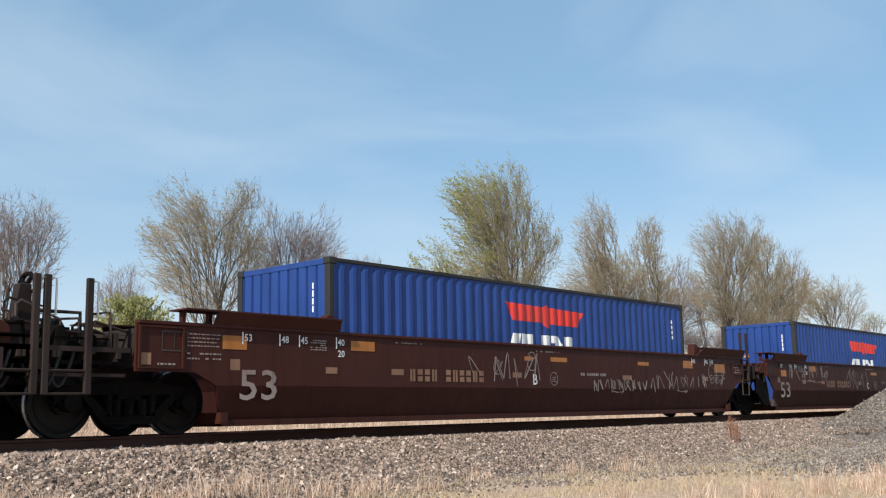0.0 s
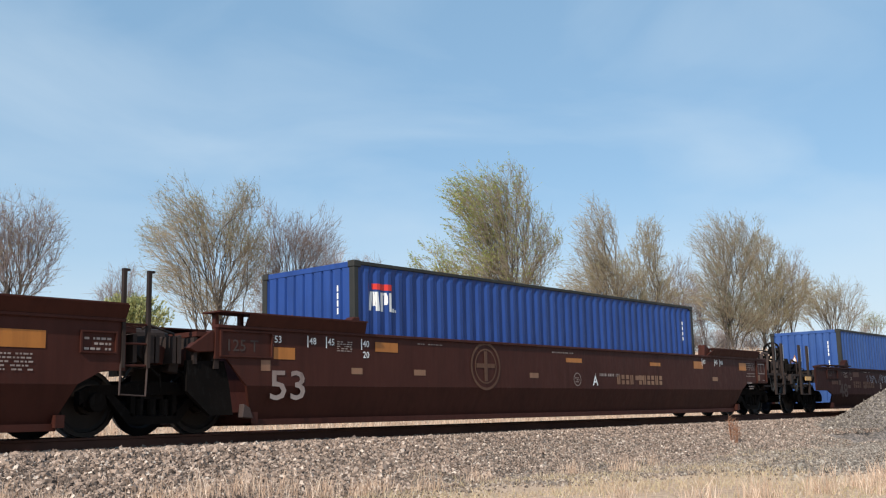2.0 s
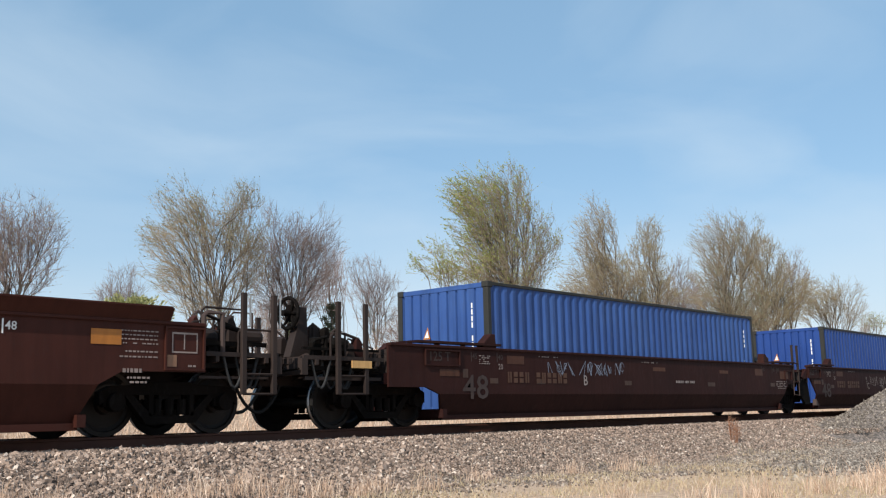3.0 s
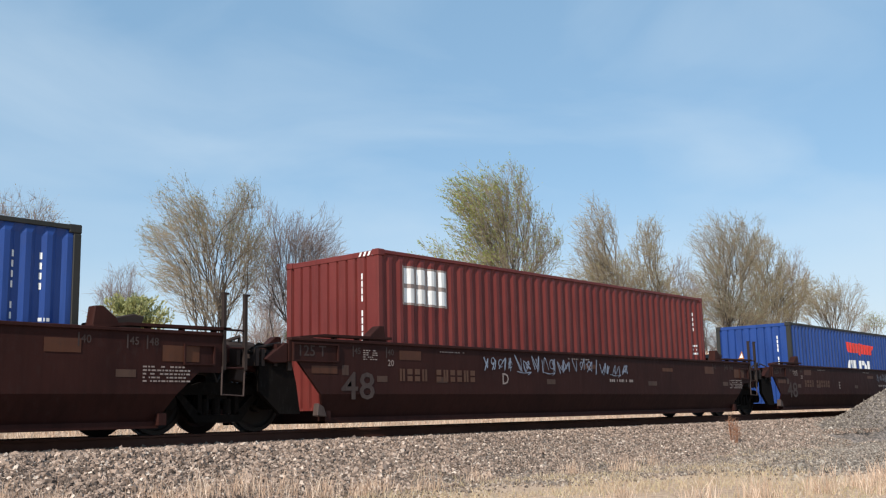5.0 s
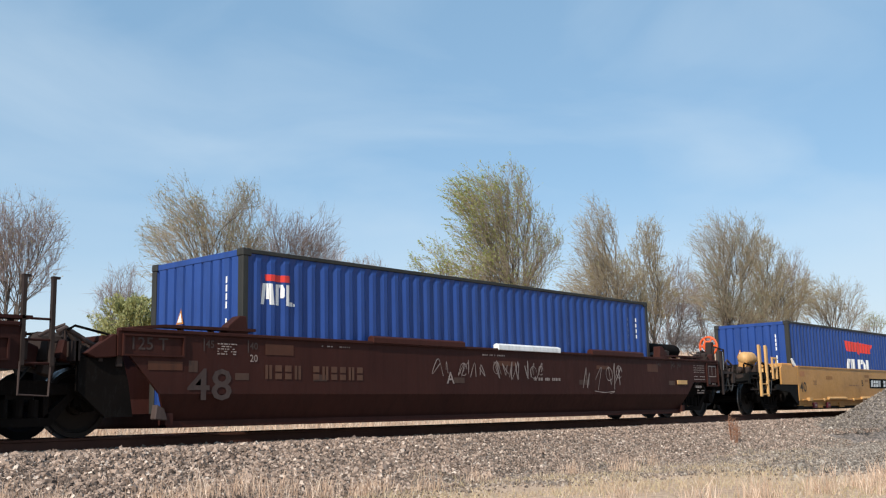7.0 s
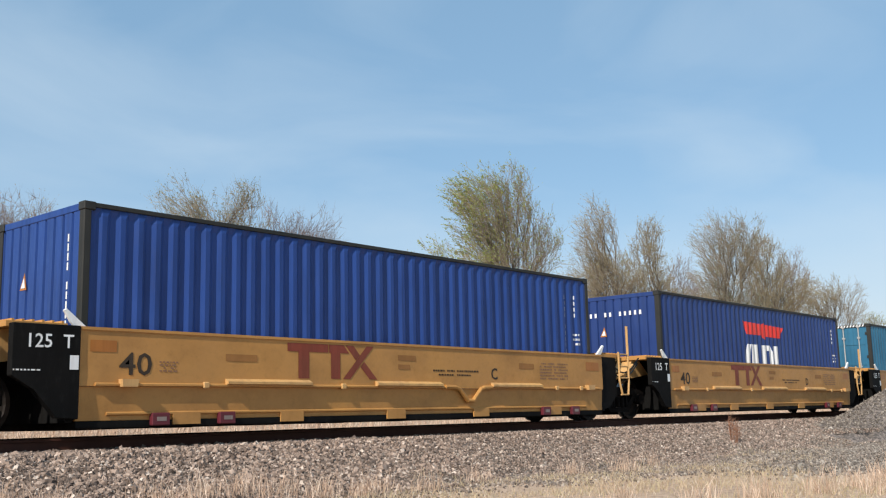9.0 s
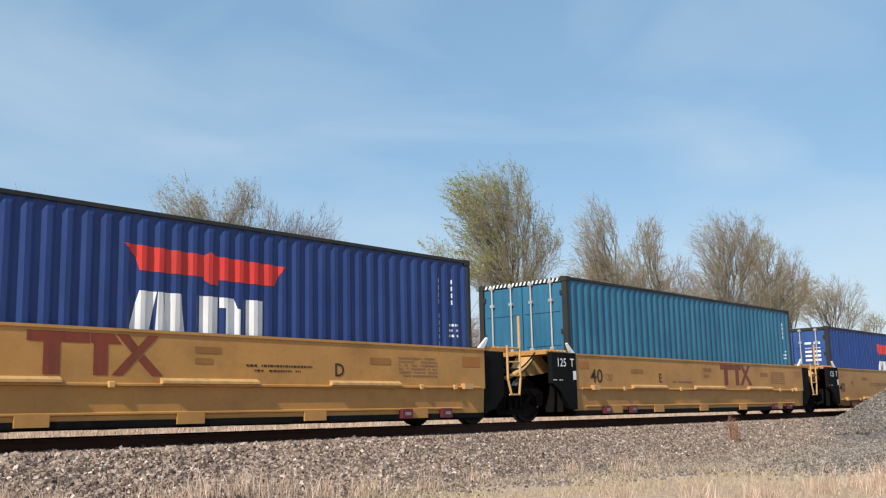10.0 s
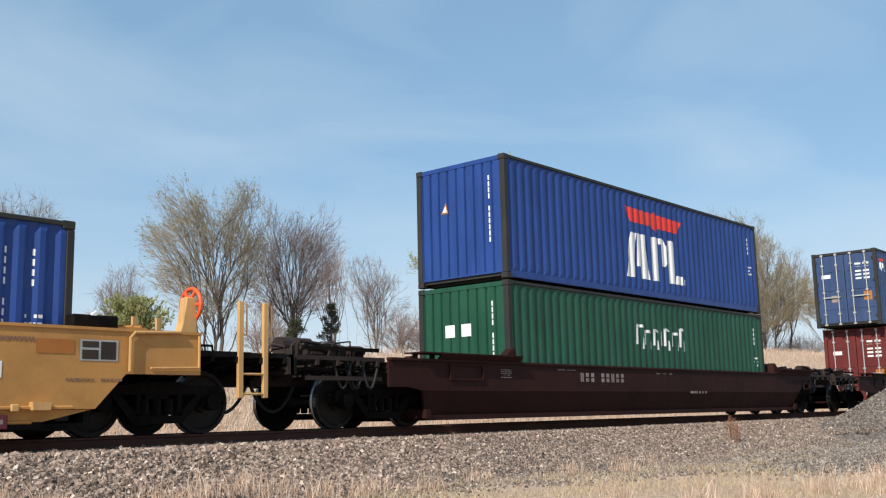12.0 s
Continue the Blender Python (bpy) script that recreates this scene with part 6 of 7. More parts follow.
def build_train():
    W, D = M_WHITE, M_DUSTY
    brown_unit(-11.2, "new", "A", "joint", "end", 20, stencilled=False)
    brown_unit(11.162, "new", "B", "end", "joint", 21, scr=((3.2, 5.1, 0.80, 1.38, D, 0.014), (7.4, 10.2, 0.62, 0.92, D, 0.014), (10.2, 12.6, 0.70, 1.10, D, 0.014), (12.8, 13.6, 0.7, 1.3, D, 0.014)))
    brown_unit(30.63, "new", "C", "joint", "joint", 22, scr=((-1.3, 1.6, 1.0, 1.42, D, 0.014), (3.2, 5.2, 0.72, 1.40, D, 0.014)), emblem=(10.0, 0.45))
    brown_unit(50.065, "new", "A", "joint", "end", 23, emblem=(3.2, 0.45))
    brown_unit(72.837, "old", "B", "end", "joint", 24, "48", scr=((1.6, 4.6, 0.95, 1.26, M_CHALK, 0.010),))
    brown_unit(90.467, "old", "C", "joint", "joint", 25, "48", scr=((3.0, 5.0, 0.9, 1.2, D, 0.012),))
    brown_unit(108.21, "old", "D", "joint", "joint", 26, "48", scr=((2.5, 6.4, 1.0, 1.30, M_CHALK, 0.016), (6.6, 7.6, 0.98, 1.22, M_CHALK, 0.014)))
    brown_unit(126.143, "old", "E", "joint", "joint", 27, "48", scr=((6.9, 9.1, 1.0, 1.28, M_CHALK, 0.008), (7.5, 8.5, 0.68, 0.90, M_CHALK, 0.008), (10.2, 11.2, 0.92, 1.18, M_CHALK, 0.008)))
    a = brown_unit(143.965, "old", "A", "joint", "end", 28, "48", scr=((4.0, 7.4, 0.85, 1.2, D, 0.011), (8.6, 10.4, 0.70, 1.22, D, 0.012)))
    for x0, x1, m in ((2.5, 4.9, M_BROWN), (5.9, 8.0, M_WHITE), (9.2, 11.4, M_BROWN)):
        bm = bmesh.new()
        prism(bm, [(-1.50, 1.40), (-1.36, 1.40), (-1.36, 1.50), (-1.42, 1.53), (-1.50, 1.50)], "x", x0, x1)
        part("ledge_lip", bevelled(bm, 0.01), m, a, "pale fresh lip" if m is M_WHITE else "")
    yellow_unit(164.694, "B", "end", "joint", 30, True)
    yellow_unit(180.27, "C", "joint", "joint", 31)
    yellow_unit(195.652, "D", "joint", "joint", 32)
    yellow_unit(211.10, "E", "joint", "joint", 33)
    yellow_unit(226.427, "A", "joint", "end", 34, True)
    brown_unit(247.961, "fec", "", "end", "end", 35)
    brown_unit(270.99, "fec", "", "end", "end", 36)


build_train()


# ---- trees ----
ACROSS = Vector((0.6527, -0.7576, 0.0))   # along the tree row as seen from the camera's side
INTO = Vector((0.7576, 0.6527, 0.0))


def tubes(a, b, ra, rb, n, cone=False):
    """Short tapering tubes between points, n-sided; with cone they run to a point."""
    d = b - a
    d /= np.maximum(np.linalg.norm(d, axis=1, keepdims=True), 1e-6)
    ref = np.where(np.abs(d[:, 2:3]) < 0.8, [[0.0, 0.0, 1.0]], [[1.0, 0.0, 0.0]])
    u = np.cross(d, ref)
    u /= np.linalg.norm(u, axis=1, keepdims=True)
    w = np.cross(d, u)
    t = np.arange(n) * math.tau / n
    ring = u[:, None] * np.cos(t)[None, :, None] + w[:, None] * np.sin(t)[None, :, None]
    lo = a[:, None] + ring * ra[:, None, None]
    hi = b[:, None] if cone else b[:, None] + ring * rb[:, None, None]
    v = np.concatenate([lo, hi], 1)
    m, k = v.shape[1], np.arange(n)
    f = np.stack([k, (k + 1) % n, np.full(n, n)], -1) if cone else np.stack([k, (k + 1) % n, n + (k + 1) % n, n + k], -1)
    f = (m * np.arange(len(a))[:, None, None] + f[None]).reshape(-1, f.shape[1])
    return v.reshape(-1, 3), f


def joined(name, pieces, parent):
    """One mesh of several (vertices, faces, material) pieces, as a part of parent."""
    verts, faces, mats, idx, base = [], [], [], [], 0
    for v, f, m in pieces:
        if not len(v):
            continue
        if m not in mats:
            mats.append(m)
        verts.append(v)
        faces += (f + base).tolist()
        idx += [mats.index(m)] * len(f)
        base += len(v)
    me = bpy.data.meshes.new(name)
    me.from_pydata(np.concatenate(verts).tolist(), [], faces)
    for m in mats:
        me.materials.append(m)
    me.polygons.foreach_set("material_index", np.array(idx, np.int32))
    ob = new(name, me)
    ob.parent = parent
    return ob


def leaf_quads(c, d, size, rng):
    """Pointed leaves at c that lie roughly along d."""
    n = len(c)
    u = d + rng.normal(0, 0.5, (n, 3))
    u /= np.maximum(np.linalg.norm(u, axis=1, keepdims=True), 1e-6)
    w = np.cross(u, rng.normal(0, 1, (n, 3)))
    w /= np.maximum(np.linalg.norm(w, axis=1, keepdims=True), 1e-6)
    s = size * rng.uniform(0.6, 1.4, (n, 1))
    v = np.stack([c - u * s * 0.3, c + u * s * 0.6 + w * s * 0.42, c + u * s * 1.7, c + u * s * 0.6 - w * s * 0.42], 1)
    return v.reshape(-1, 3), np.arange(4 * n).reshape(n, 4)


def crown_points(rng, lobes, count):
    """Points through the lobes of a crown, thinned in drifts so that the sky shows between the boughs."""
    pts, leafy = [], []
    vol = [ru * ru * rz for _, _, ru, rz, _ in lobes]
    for (u, z, ru, rz, leaf), w in zip(lobes, vol):
        n = max(int(count * 1.9 * w / sum(vol)), 3)
        q = rng.normal(0, 1, (n, 3))
        q /= np.linalg.norm(q, axis=1, keepdims=True)
        q *= rng.random((n, 1)) ** 0.40
        p = (u + q[:, :1] * ru) * np.array(ACROSS) + q[:, 1:2] * ru * 0.9 * np.array(INTO) + (z + q[:, 2:] * rz) * np.array([[0, 0, 1.0]])
        keep = [noise.noise(Vector(a) * 0.85 + Vector((u, z, ru))) > -0.02 for a in p]
        pts.append(p[keep])
        leafy.append(np.full(sum(keep), leaf))
    return np.concatenate(pts), np.concatenate(leafy)


def grow(rng, lobes, stems, wind, spacing):
    """Limbs fan out from the foot to the lobes; from them branch off longer, then finer boughs, each leaving its
    parent at a narrow angle and sweeping up to its own place in the crown."""
    pos, par, way, leafy = [], [], [], []
    up = np.array([0, 0, 1.0])
    lee = -np.array(ACROSS)

    def sweep(last, start, first_way, tip, wobble, leaf):
        long = np.linalg.norm(tip - start)
        n = int(np.clip(long / (spacing * 1.5), 2, 12))
        bend = start + first_way * long * 0.30 + up * 0.05 * long + (tip - start) * 0.14 + rng.normal(0, 0.12, 3) * long
        for i in range(1, n + 1):
            f = i / n
            p = start * (1 - f) ** 2 + bend * 2 * f * (1 - f) + tip * f * f + rng.normal(0, wobble, 3) * (f < 1)
            d = p - (pos[last] if last >= 0 else start)
            pos.append(p)
            way.append(d / max(np.linalg.norm(d), 1e-6))
            par.append(last)
            leafy.append(leaf)
            last = len(pos) - 1

    order = sorted(lobes, key=lambda q: -q[3] * q[2])
    for k in range(max(stems, len(lobes)) + 2):
        u, z, ru, rz, _ = order[k % len(order)]
        tip = np.array(ACROSS) * (u + rng.uniform(-0.5, 0.5) * ru) + np.array(INTO) * rng.normal(0, 0.4) * ru + up * (z + rng.uniform(-0.1, 0.6) * rz)
        foot = np.array([0.13 * math.cos(k * 2.4), 0.13 * math.sin(k * 2.4), 0])
        pos.append(foot)
        out = tip * np.array([1, 1, 0])
        w = up + 0.9 * out / max(np.linalg.norm(out), 0.5) * min(np.linalg.norm(out) / tip[2] * 2, 0.8) + rng.normal(0, 0.12, 3)
        way.append(w / np.linalg.norm(w))
        par.append(-1)
        leafy.append(0.0)
        sweep(len(pos) - 1, foot, way[-1], tip, 0.05, 0.0)
    total = sum(4.19 * ru * ru * rz for _, _, ru, rz, _ in lobes) / (spacing ** 3 * 6.0)
    for level, (share, lo, hi, narrow) in enumerate(((0.045, 0.25, 0.62, 0.35), (0.18, 0.55, 0.86, 0.66), (1.0, 0.80, 0.97, 0.86))):
        tips, leaf = crown_points(rng, lobes, total * share)
        base = np.array(pos)
        for t, lf in zip(tips, leaf):
            q = rng.uniform(lo, hi)
            aim = t * np.array([q * narrow, q * narrow, q]) - lee * wind * 0.5 + rng.normal(0, 0.16, 3)
            j = int(np.argmin(((base - aim) ** 2).sum(1) + np.maximum(base[:, 2] - t[2] + 0.1, 0) * 4))
            sweep(j, base[j], way[j], t, 0.035, lf if level == 2 else 0.3 * lf)
    return np.array(pos), np.array(par), dict(enumerate(leafy))


TREES = []


def tree(x, y, lobes, stems, seed, bud, kind, wind, spacing=0.252):
    label, twig_mat, bark, leaf_size = kind
    far = max(math.hypot(x, y) / 55.0, 0.85)
    spacing *= far ** 0.5
    rng = np.random.default_rng(seed)
    z = float(ground_height(np.array(x), np.array(y))) - 0.1
    pos, par, leaf_of = grow(rng, lobes, stems, wind, spacing)
    n = len(pos)
    load = np.zeros(n)
    tip_r = 0.0062 * far ** 0.5
    kids = np.bincount(par[par >= 0], minlength=n)
    for i in range(n - 1, -1, -1):
        if kids[i] == 0:
            load[i] = 1.0
        if par[i] >= 0:
            load[par[i]] += load[i]
    tall = max(q[1] + q[3] for q in lobes)
    rad = tip_r * load ** (math.log(0.0098 * tall / tip_r) / math.log(load.max()))
    has = np.flatnonzero(par >= 0)
    a, b = pos[par[has]], pos[has]
    ra, rb = np.minimum(rad[par[has]], rad[has] * 1.25), rad[has]
    th = thing("tree", pose(x, y, z), label, "tree", "trees beyond the track")
    thick = rb > 0.35 * rad.max()
    fine = ~thick
    joined("trunk", [(*tubes(a[thick], b[thick], ra[thick], rb[thick], 7), bark)], th).data.shade_smooth()
    mid = fine & (rb > 0.0125 * far ** 0.5)
    thin = fine & ~mid
    # last twigs, drawn up and to the lee side
    src = np.flatnonzero(thin)
    ends = src[kids[has[src]] == 0]
    src = np.concatenate([src, ends, ends])
    base = b[src]
    d = (b - a)[src]
    d /= np.linalg.norm(d, axis=1, keepdims=True)
    e = d + rng.normal(0, 0.40, d.shape) + np.array([0, 0, 0.22]) - wind * 1.8 * np.array(ACROSS)
    e /= np.linalg.norm(e, axis=1, keepdims=True)
    long = spacing * rng.uniform(1.2, 3.0, (len(src), 1))
    tip = base + e * long
    tw = np.full(len(src), tip_r * 1.25)
    pieces = [(*tubes(a[mid], b[mid], ra[mid], rb[mid], 5), bark), (*tubes(a[thin], b[thin], ra[thin], rb[thin], 3), twig_mat), (*tubes(base, tip, tw, tw, 3, True), twig_mat)]
    dens = np.array([leaf_of.get(int(has[i]), 0.0) for i in src])
    dens *= 1.5
    count = rng.poisson(dens)
    k = np.repeat(np.arange(len(src)), count)
    if len(k):
        c = base[k] + e[k] * long[k] * rng.uniform(0.15, 1.05, (len(k), 1)) + rng.normal(0, 0.02, (len(k), 3))
        pieces.append((*leaf_quads(c, e[k], leaf_size * far ** 0.6, rng), bud))
    joined("crown", pieces, th)
    TREES.append((th, x, y, z))
    return th


def bush(x, y, height, width, seed, mat, label, loose=False):
    """A dense evergreen: a short stem, upswept boughs and many pointed leaf sprays."""
    rng = np.random.default_rng(seed)
    z = float(ground_height(np.array(x), np.array(y))) - 0.1
    th = thing("bush", pose(x, y, z), label, "shrub", "bushes beyond the track")
    bm = bmesh.new()
    rod(bm, (0, 0, 0), (0.05, 0, height * 0.9), 0.09, 7, 0.015)
    cs, ds = [], []
    for k in range(90 if loose else 70):
        f = 0.05 + 0.88 * rng.random()
        a = rng.uniform(0, math.tau)
        r = width * 0.5 * ((1 - f ** 2.6) if loose else (1 - f) ** 0.85 + 0.06) * rng.uniform(0.45, 1.15)
        p = np.array([0, 0, height * f * (0.75 if loose else 0.92)])
        q = p + np.array([r * math.cos(a), r * math.sin(a), r * (0.85 if loose else 0.12) + 0.1])
        rod(bm, p, q, 0.02, 4, 0.006)
        m = 120 if loose else 70
        s = rng.uniform(0.25, 1.1, (m, 1)) ** 0.7
        cs.append(p + (q - p) * s + rng.normal(0, 0.055 if loose else 0.06, (m, 3)))
        ds.append(np.repeat((q - p)[None] / np.linalg.norm(q - p), m, 0))
    tagged(part("stem", bm, M_BARK, th), kind="stuff")
    joined("foliage", [(*leaf_quads(np.concatenate(cs), np.concatenate(ds) + (0, 0, 0.4), 0.05, rng), mat)], th)
    return th


def build_trees():
    green = ("leaning spring tree with fresh yellow-green leaves on fine twigs", M_TWIG, M_BARK, 0.058)
    tan = ("spring tree with tan buds and fine upswept twigs", M_TWIG, M_BARK, 0.042)
    bare = ("bare tree with grey spreading branches", M_TWIG_GREY, M_BARK, 0.036)
    tree(17.3, 35.8, ((-0.18, 4.67, 2.06, 2.07, 0.5), (-2.44, 4.09, 2.13, 1.96, 0.5)), 3, 40, M_BUD_DULL, bare, 0.10)
    tree(25.8, 35.3, ((-1.55, 6.27, 1.62, 2.08, 1.0), (0.65, 6.22, 1.88, 2.19, 1.1), (-1.80, 4.30, 1.36, 1.14, 0.7), (1.23, 4.23, 1.31, 1.47, 0.7), (-0.32, 3.05, 1.57, 1.02, 0.4)), 4, 41, M_BUD_GREY, tan, 0.22)
    tree(30.0, 35.7, ((0.17, 5.86, 1.64, 2.14, 0.2), (1.61, 5.78, 1.30, 1.98, 0.0), (1.22, 3.59, 1.69, 1.24, 0.0), (-0.74, 4.03, 1.13, 1.37, 0.2)), 4, 42, M_BUD_DULL, bare, 0.02)
    tree(46.3, 45.8, ((-0.51, 5.32, 1.60, 2.40, 0.0), (0.96, 4.55, 1.28, 1.86, 0.2)), 3, 43, M_BUD_DULL, bare, 0.00)
    tree(46.4, 35.0, ((-1.68, 9.43, 2.14, 2.49, 2.0), (0.37, 9.04, 1.64, 2.98, 0.8), (2.10, 7.20, 1.21, 2.28, 0.5), (-1.80, 6.29, 2.14, 1.45, 1.5), (0.15, 5.24, 2.35, 1.56, 0.4)), 4, 44, M_BUD, green, 0.30)
    tree(38.9, 33.0, ((-0.77, 5.07, 1.25, 1.28, 2.0), (0.81, 4.45, 1.13, 1.10, 1.4)), 3, 45, M_BUD, green, 0.25)
    tree(59.6, 36.0, ((-0.95, 8.50, 1.69, 3.20, 1.1), (-2.11, 5.56, 1.60, 2.46, 1.0), (0.05, 5.90, 2.02, 2.38, 1.0), (-2.96, 4.01, 2.02, 1.64, 0.8)), 3, 46, M_BUD_DULL, tan, 0.25)
    tree(65.9, 36.8, ((0.27, 7.60, 1.82, 3.27, 2.0), (-0.05, 4.85, 2.36, 2.21, 1.6), (-1.62, 3.63, 2.50, 1.59, 1.2)), 4, 47, M_BUD_DULL, tan, 0.06)
    tree(77.5, 41.9, ((1.65, 6.95, 1.79, 2.46, 0.3), (0.74, 4.77, 2.32, 1.74, 0.2), (2.89, 4.23, 1.90, 1.54, 0.3)), 2, 48, M_BUD_DULL, bare, 0.00)
    tree(78.3, 36.2, ((-1.22, 9.73, 1.94, 2.77, 0.5), (1.34, 9.86, 2.34, 2.67, 0.6), (-0.44, 5.99, 3.36, 2.38, 0.7), (0.80, 3.60, 3.06, 1.78, 1.0)), 4, 49, M_BUD_GREY, tan, 0.25)
    tree(91.8, 39.0, ((-0.05, 8.90, 2.45, 3.51, 1.8), (2.34, 6.41, 3.03, 2.72, 1.8), (-0.16, 4.58, 3.50, 2.04, 1.4)), 4, 50, M_BUD_DULL, tan, 0.06)
    tree(99.3, 39.5, ((0.61, 9.52, 1.98, 2.41, 0.2),), 2, 51, M_BUD_DULL, bare, 0.05)
    tree(121.4, 43.0, ((-0.87, 8.69, 2.65, 2.72, 1.2), (1.78, 7.94, 2.36, 3.29, 0.4), (-2.73, 7.50, 2.50, 1.86, 1.2)), 3, 52, M_BUD_DULL, tan, 0.10)
    tree(191.2, 61.5, ((0.19, 10.96, 2.95, 1.77, 1.0),), 2, 53, M_BUD, tan, 0.10)
    # a looser, lower row behind, from the same few kinds turned about
    rng = random.Random(8)
    for k in range(13):
        src = TREES[(3, 8, 11, 3, 8, 13, 11)[k % 7]][0]
        y = rng.uniform(50, 62)
        x = 30 + 12 * k + rng.uniform(-2, 2)
        z = float(ground_height(np.array(x), np.array(y))) - 0.6 - rng.uniform(0, 1.6)
        tagged(copy_thing(src, pose(x, y, z, 0, 0, rng.uniform(0, 360))), "bare tree in the looser row behind", group="trees of the row behind")
    # low brown thicket under and between the trees
    brush = ("low bare brown thicket under the trees", M_TWIG_GREY, M_BARK, 0.036)
    first = [tree(47.0, 41.0, ((-1.3, 1.9, 1.7, 1.5, 0.3), (1.2, 2.2, 1.6, 1.7, 0.5)), 6, 71, M_BUD_DULL, brush, 0.05, 0.29),
             tree(56.0, 41.5, ((-1.5, 1.6, 1.6, 1.3, 0.5), (0.9, 2.0, 1.9, 1.6, 0.3)), 6, 72, M_BUD_DULL, brush, 0.05, 0.29)]
    for k in range(14):
        x, y = 41.5 + 5.2 * k + rng.uniform(-1.2, 1.2), 39.5 + 0.035 * 5.2 * k + rng.uniform(-1.5, 2.5)
        z = float(ground_height(np.array(x), np.array(y))) - 0.1
        copy_thing(first[k % 2], pose(x, y, z, 0, 0, rng.uniform(0, 360)))
    bush(16.8, 27.0, 2.5, 2.2, 70, M_NEEDLE, "dull green bushy evergreen beyond the track", True)
    bush(29.0, 33.6, 2.4, 1.8, 71, M_CEDAR, "small dark cedar under bare trees")
    bush(33.3, 36.0, 3.5, 1.7, 72, M_CEDAR, "small dark cedar under bare trees")


build_trees()


# ---- grass ----
def blades(name, label, roots, h, lean, width, material, seed):
    """Blades of grass, each a bent strip of two pieces, in one mesh."""
    rng = np.random.default_rng(seed)
    n = len(roots)
    hh = h * rng.lognormal(0, 0.35, n)
    a = rng.uniform(0, 2 * np.pi, n)
    out = lean * rng.uniform(0.2, 1.2, n) * hh
    dx, dy = np.cos(a) * out, np.sin(a) * out
    b = rng.uniform(0, np.pi, n)
    wx, wy = np.cos(b) * width, np.sin(b) * width
    p0 = roots
    mid = roots + np.stack([dx * 0.35, dy * 0.35, hh * 0.6], -1)
    tip = roots + np.stack([dx, dy, hh], -1)
    w = np.stack([wx, wy, np.zeros(n)], -1)
    v = np.stack([p0 - w, p0 + w, mid + w * 0.7, mid - w * 0.7, tip], 1).reshape(-1, 3)
    k = 5 * np.arange(n)[:, None]
    quads = (k + np.array([[0, 1, 2, 3]])).tolist()
    tris = (k + np.array([[3, 2, 4]])).tolist()
    return tagged(soup(name, v.tolist(), quads + tris, material), label, "grass", "", "stuff")


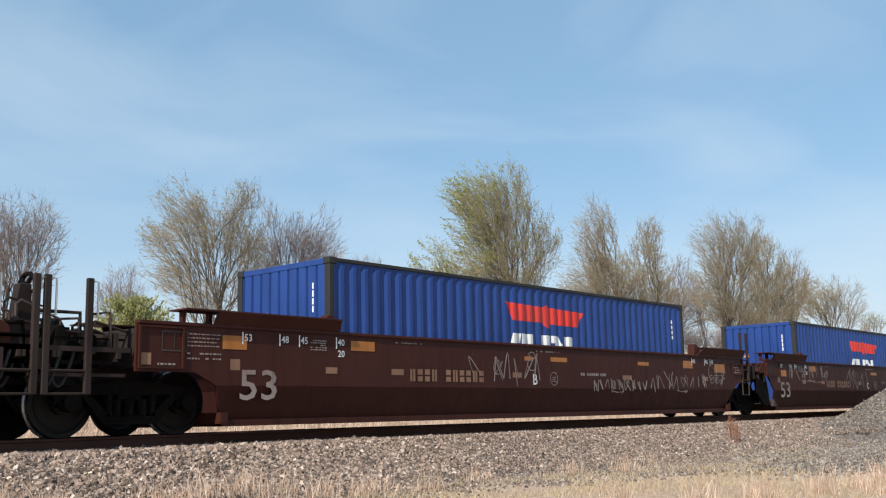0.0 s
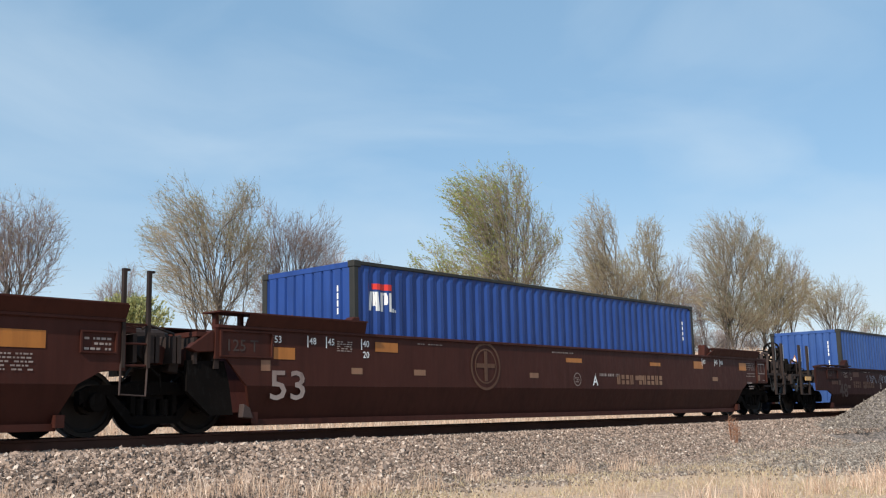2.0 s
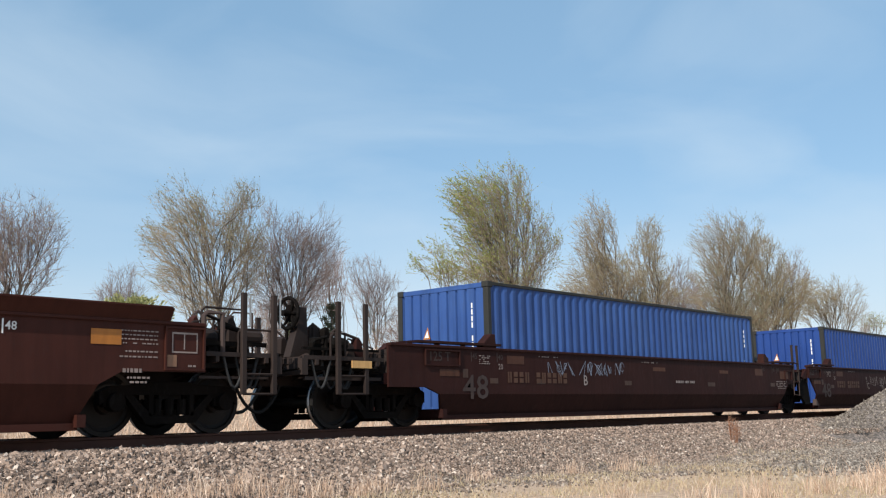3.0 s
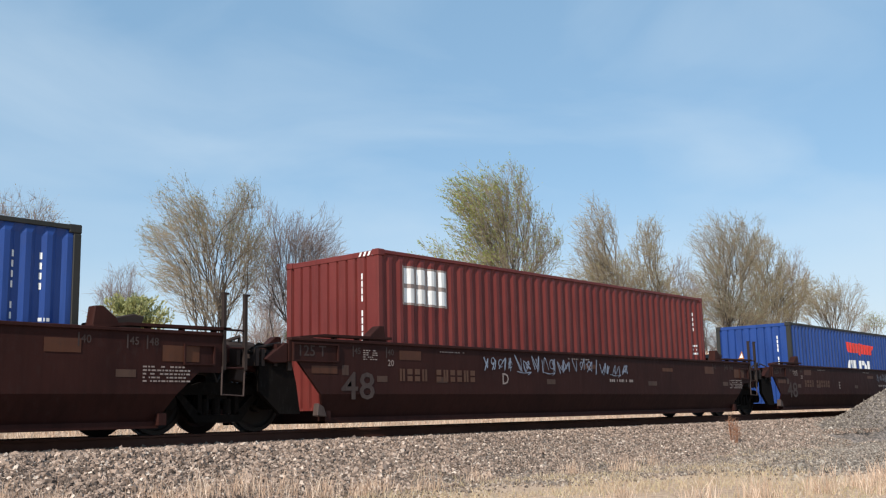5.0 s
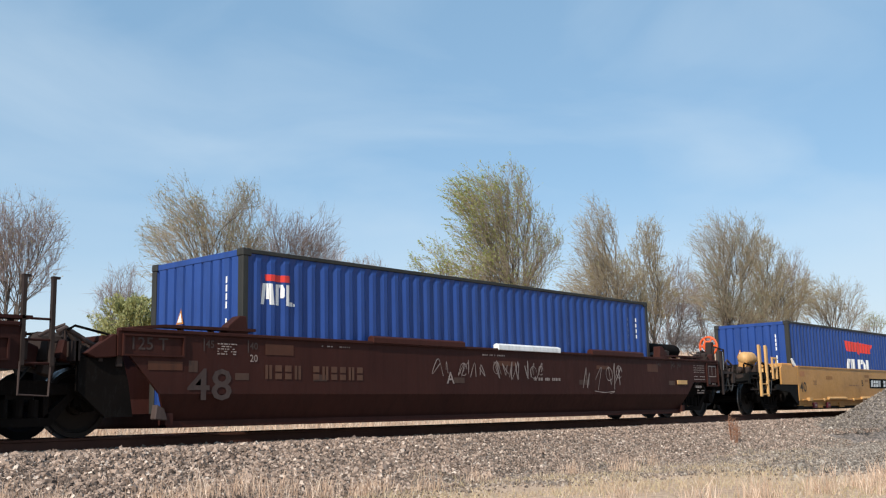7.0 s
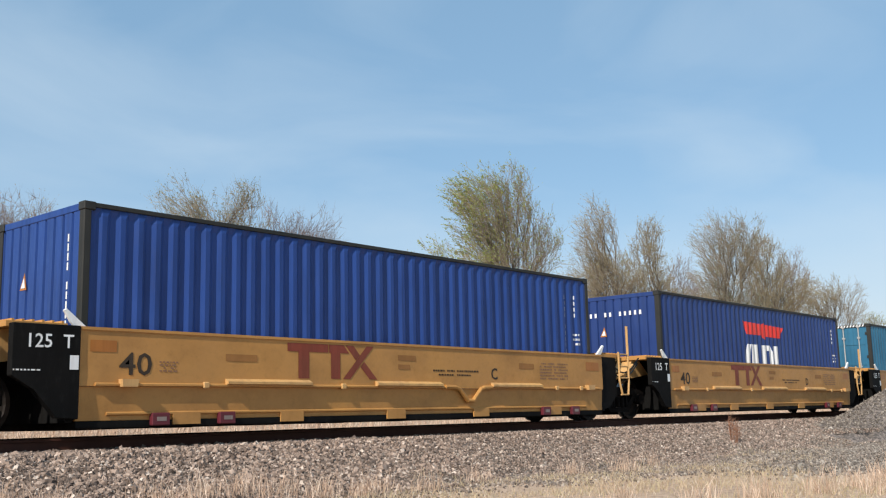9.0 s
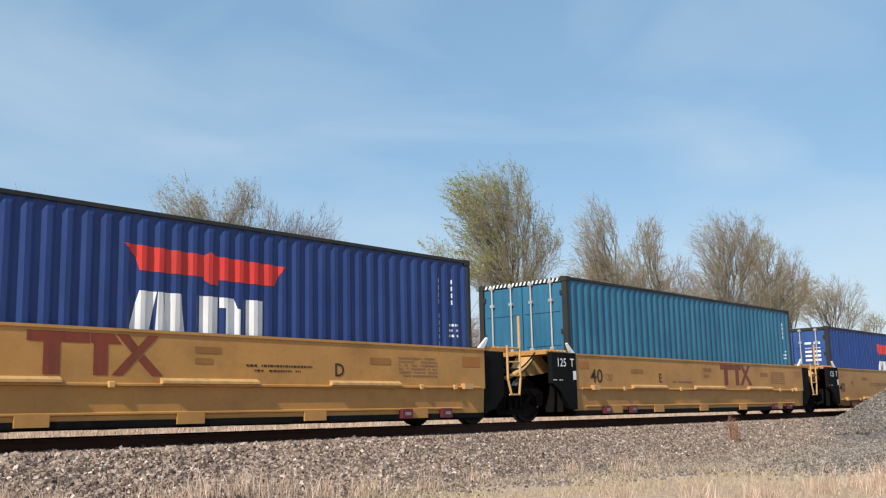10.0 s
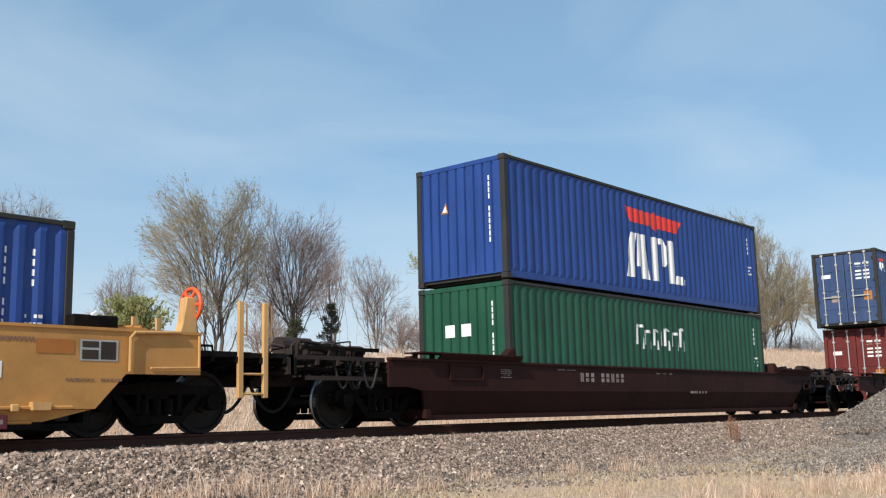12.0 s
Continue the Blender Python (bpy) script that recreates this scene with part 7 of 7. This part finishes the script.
def build_grass():
    rng = np.random.default_rng(11)
    # short turf in front of the ballast
    n = 95000
    x = rng.uniform(4, 30, n)
    y = 9.75 - 6.0 * rng.random(n) ** 1.3
    clump = np.sin(x * 1.7 + 1.3 * np.sin(y * 2.1)) + np.sin(y * 2.9 + x * 0.6) + rng.normal(0, 0.7, n)
    ok = (clump > -0.4) & (pile_height(x, y) < 0.02) & (y < 9.3 + 0.3 * np.sin(x * 1.3) + 0.2 * np.sin(x * 3.1))
    ok &= (gravel_apron(x, y) ** 2 < rng.random(n))
    ok &= rng.random(n) < np.where(y > 9.45 - 0.20 * np.clip(x - 9.0, 0, 14), 0.30, 0.85)
    x, y = x[ok], y[ok]
    blades("grass", "short dry grass with a little new green", np.stack([x, y, ground_height(x, y) - 0.01], -1), 0.06, 0.9, 0.004, M_BLADE_MIX, 12)
    # tall bleached tufts
    spots = [(4.5, 9.5), (4.7, 9.7), (4.9, 9.4), (5.2, 9.6), (6.3, 9.5), (6.6, 9.3), (6.9, 9.55), (7.3, 9.5), (7.7, 9.3), (8.0, 9.45), (8.3, 9.2), (8.6, 9.35), (8.9, 9.0), (9.3, 9.2), (9.8, 8.8), (7.6, 9.6),
             (11.3, 9.2), (13.5, 9.0), (14.6, 8.7), (15.0, 9.0), (16.2, 9.1), (10.4, 4.6), (11.0, 4.9), (11.8, 4.5), (12.6, 4.4), (13.2, 4.2), (12.0, 3.9), (13.8, 4.5), (14.2, 4.0), (9.8, 5.0), (15.5, 4.8), (9.2, 5.6)]
    pts = []
    for cx, cy in spots:
        m = int(rng.integers(60, 150))
        pts.append(np.stack([cx + rng.normal(0, 0.13, m), cy + rng.normal(0, 0.10, m)], -1))
    p = np.concatenate(pts)
    blades("grass", "tall bleached dry grass tufts beside the ballast", np.concatenate([p, (ground_height(p[:, 0], p[:, 1]) - 0.01)[:, None]], 1), 0.20, 0.55, 0.0035, M_BLADE, 13)
    # rough dry grass on the bank beyond the track
    n = 52000
    x = 4 + 66 * rng.random(n) ** 1.3
    y = 16.6 + 10 * rng.random(n) ** 1.6
    blades("grass", "rough dry tan grass on the bank beyond the track", np.stack([x, y, ground_height(x, y) - 0.01], -1), 0.24, 0.8, 0.008, M_BLADE, 14)


build_grass()


def build_weed():
    """A dry reddish weed standing in the ballast."""
    rng = random.Random(3)
    x, y = 21.2, 9.9
    th = thing("weed", pose(x, y, float(ground_height(np.array(x), np.array(y)))), "dry rust-red weed standing in the ballast", "weed")
    for k in range(16):
        bm = bmesh.new()
        a = rng.uniform(0, math.tau)
        top = Vector((0.12 * math.cos(a), 0.12 * math.sin(a), rng.uniform(0.3, 0.62)))
        foot = Vector((0.08 * math.cos(a), 0.08 * math.sin(a), 0))
        rod(bm, foot, top, 0.007, 5, 0.003)
        for j in range(7):
            q = foot.lerp(top, 0.3 + 0.1 * j)
            b = rng.uniform(0, math.tau)
            rod(bm, q, q + Vector((0.09 * math.cos(b), 0.09 * math.sin(b), 0.07)), 0.004, 4, 0.002)
        tagged(part("stem", bm, M_WEED, th), kind="stuff")


build_weed()


# ---- what moves ----
def motions():
    times = [0.5 * k for k in range(25)]
    for th, s in CARS:
        walk(th, [(t, pose(s - travel(t), YC, 0)) for t in times])
    for th, s, z in CONTAINERS:
        walk(th, [(t, pose(s - travel(t), YC, z)) for t in times])
    # the trees give in the wind; the tall green one leans over between the third and the fifth second
    for k, (th, x, y, z) in enumerate(TREES):
        gust = 0.55 if k == 4 else 0.08
        rows = [(t, pose(x, y, z, 0, 0.10 * math.sin(1.3 * t + k) + gust * min(max((t - 2.8) / 2.4, 0), 1))) for t in times]
        walk(th, rows)
    steps = [k / FPS for k in range(12 * FPS + 1)]
    turn = [math.degrees(travel(t) / WHEEL_R) for t in steps]
    for w, dx in WHEELS:
        walk(w, [(t, pose(dx, 0, WHEEL_R, 0, -a, 0)) for t, a in zip(steps, turn)])


motions()
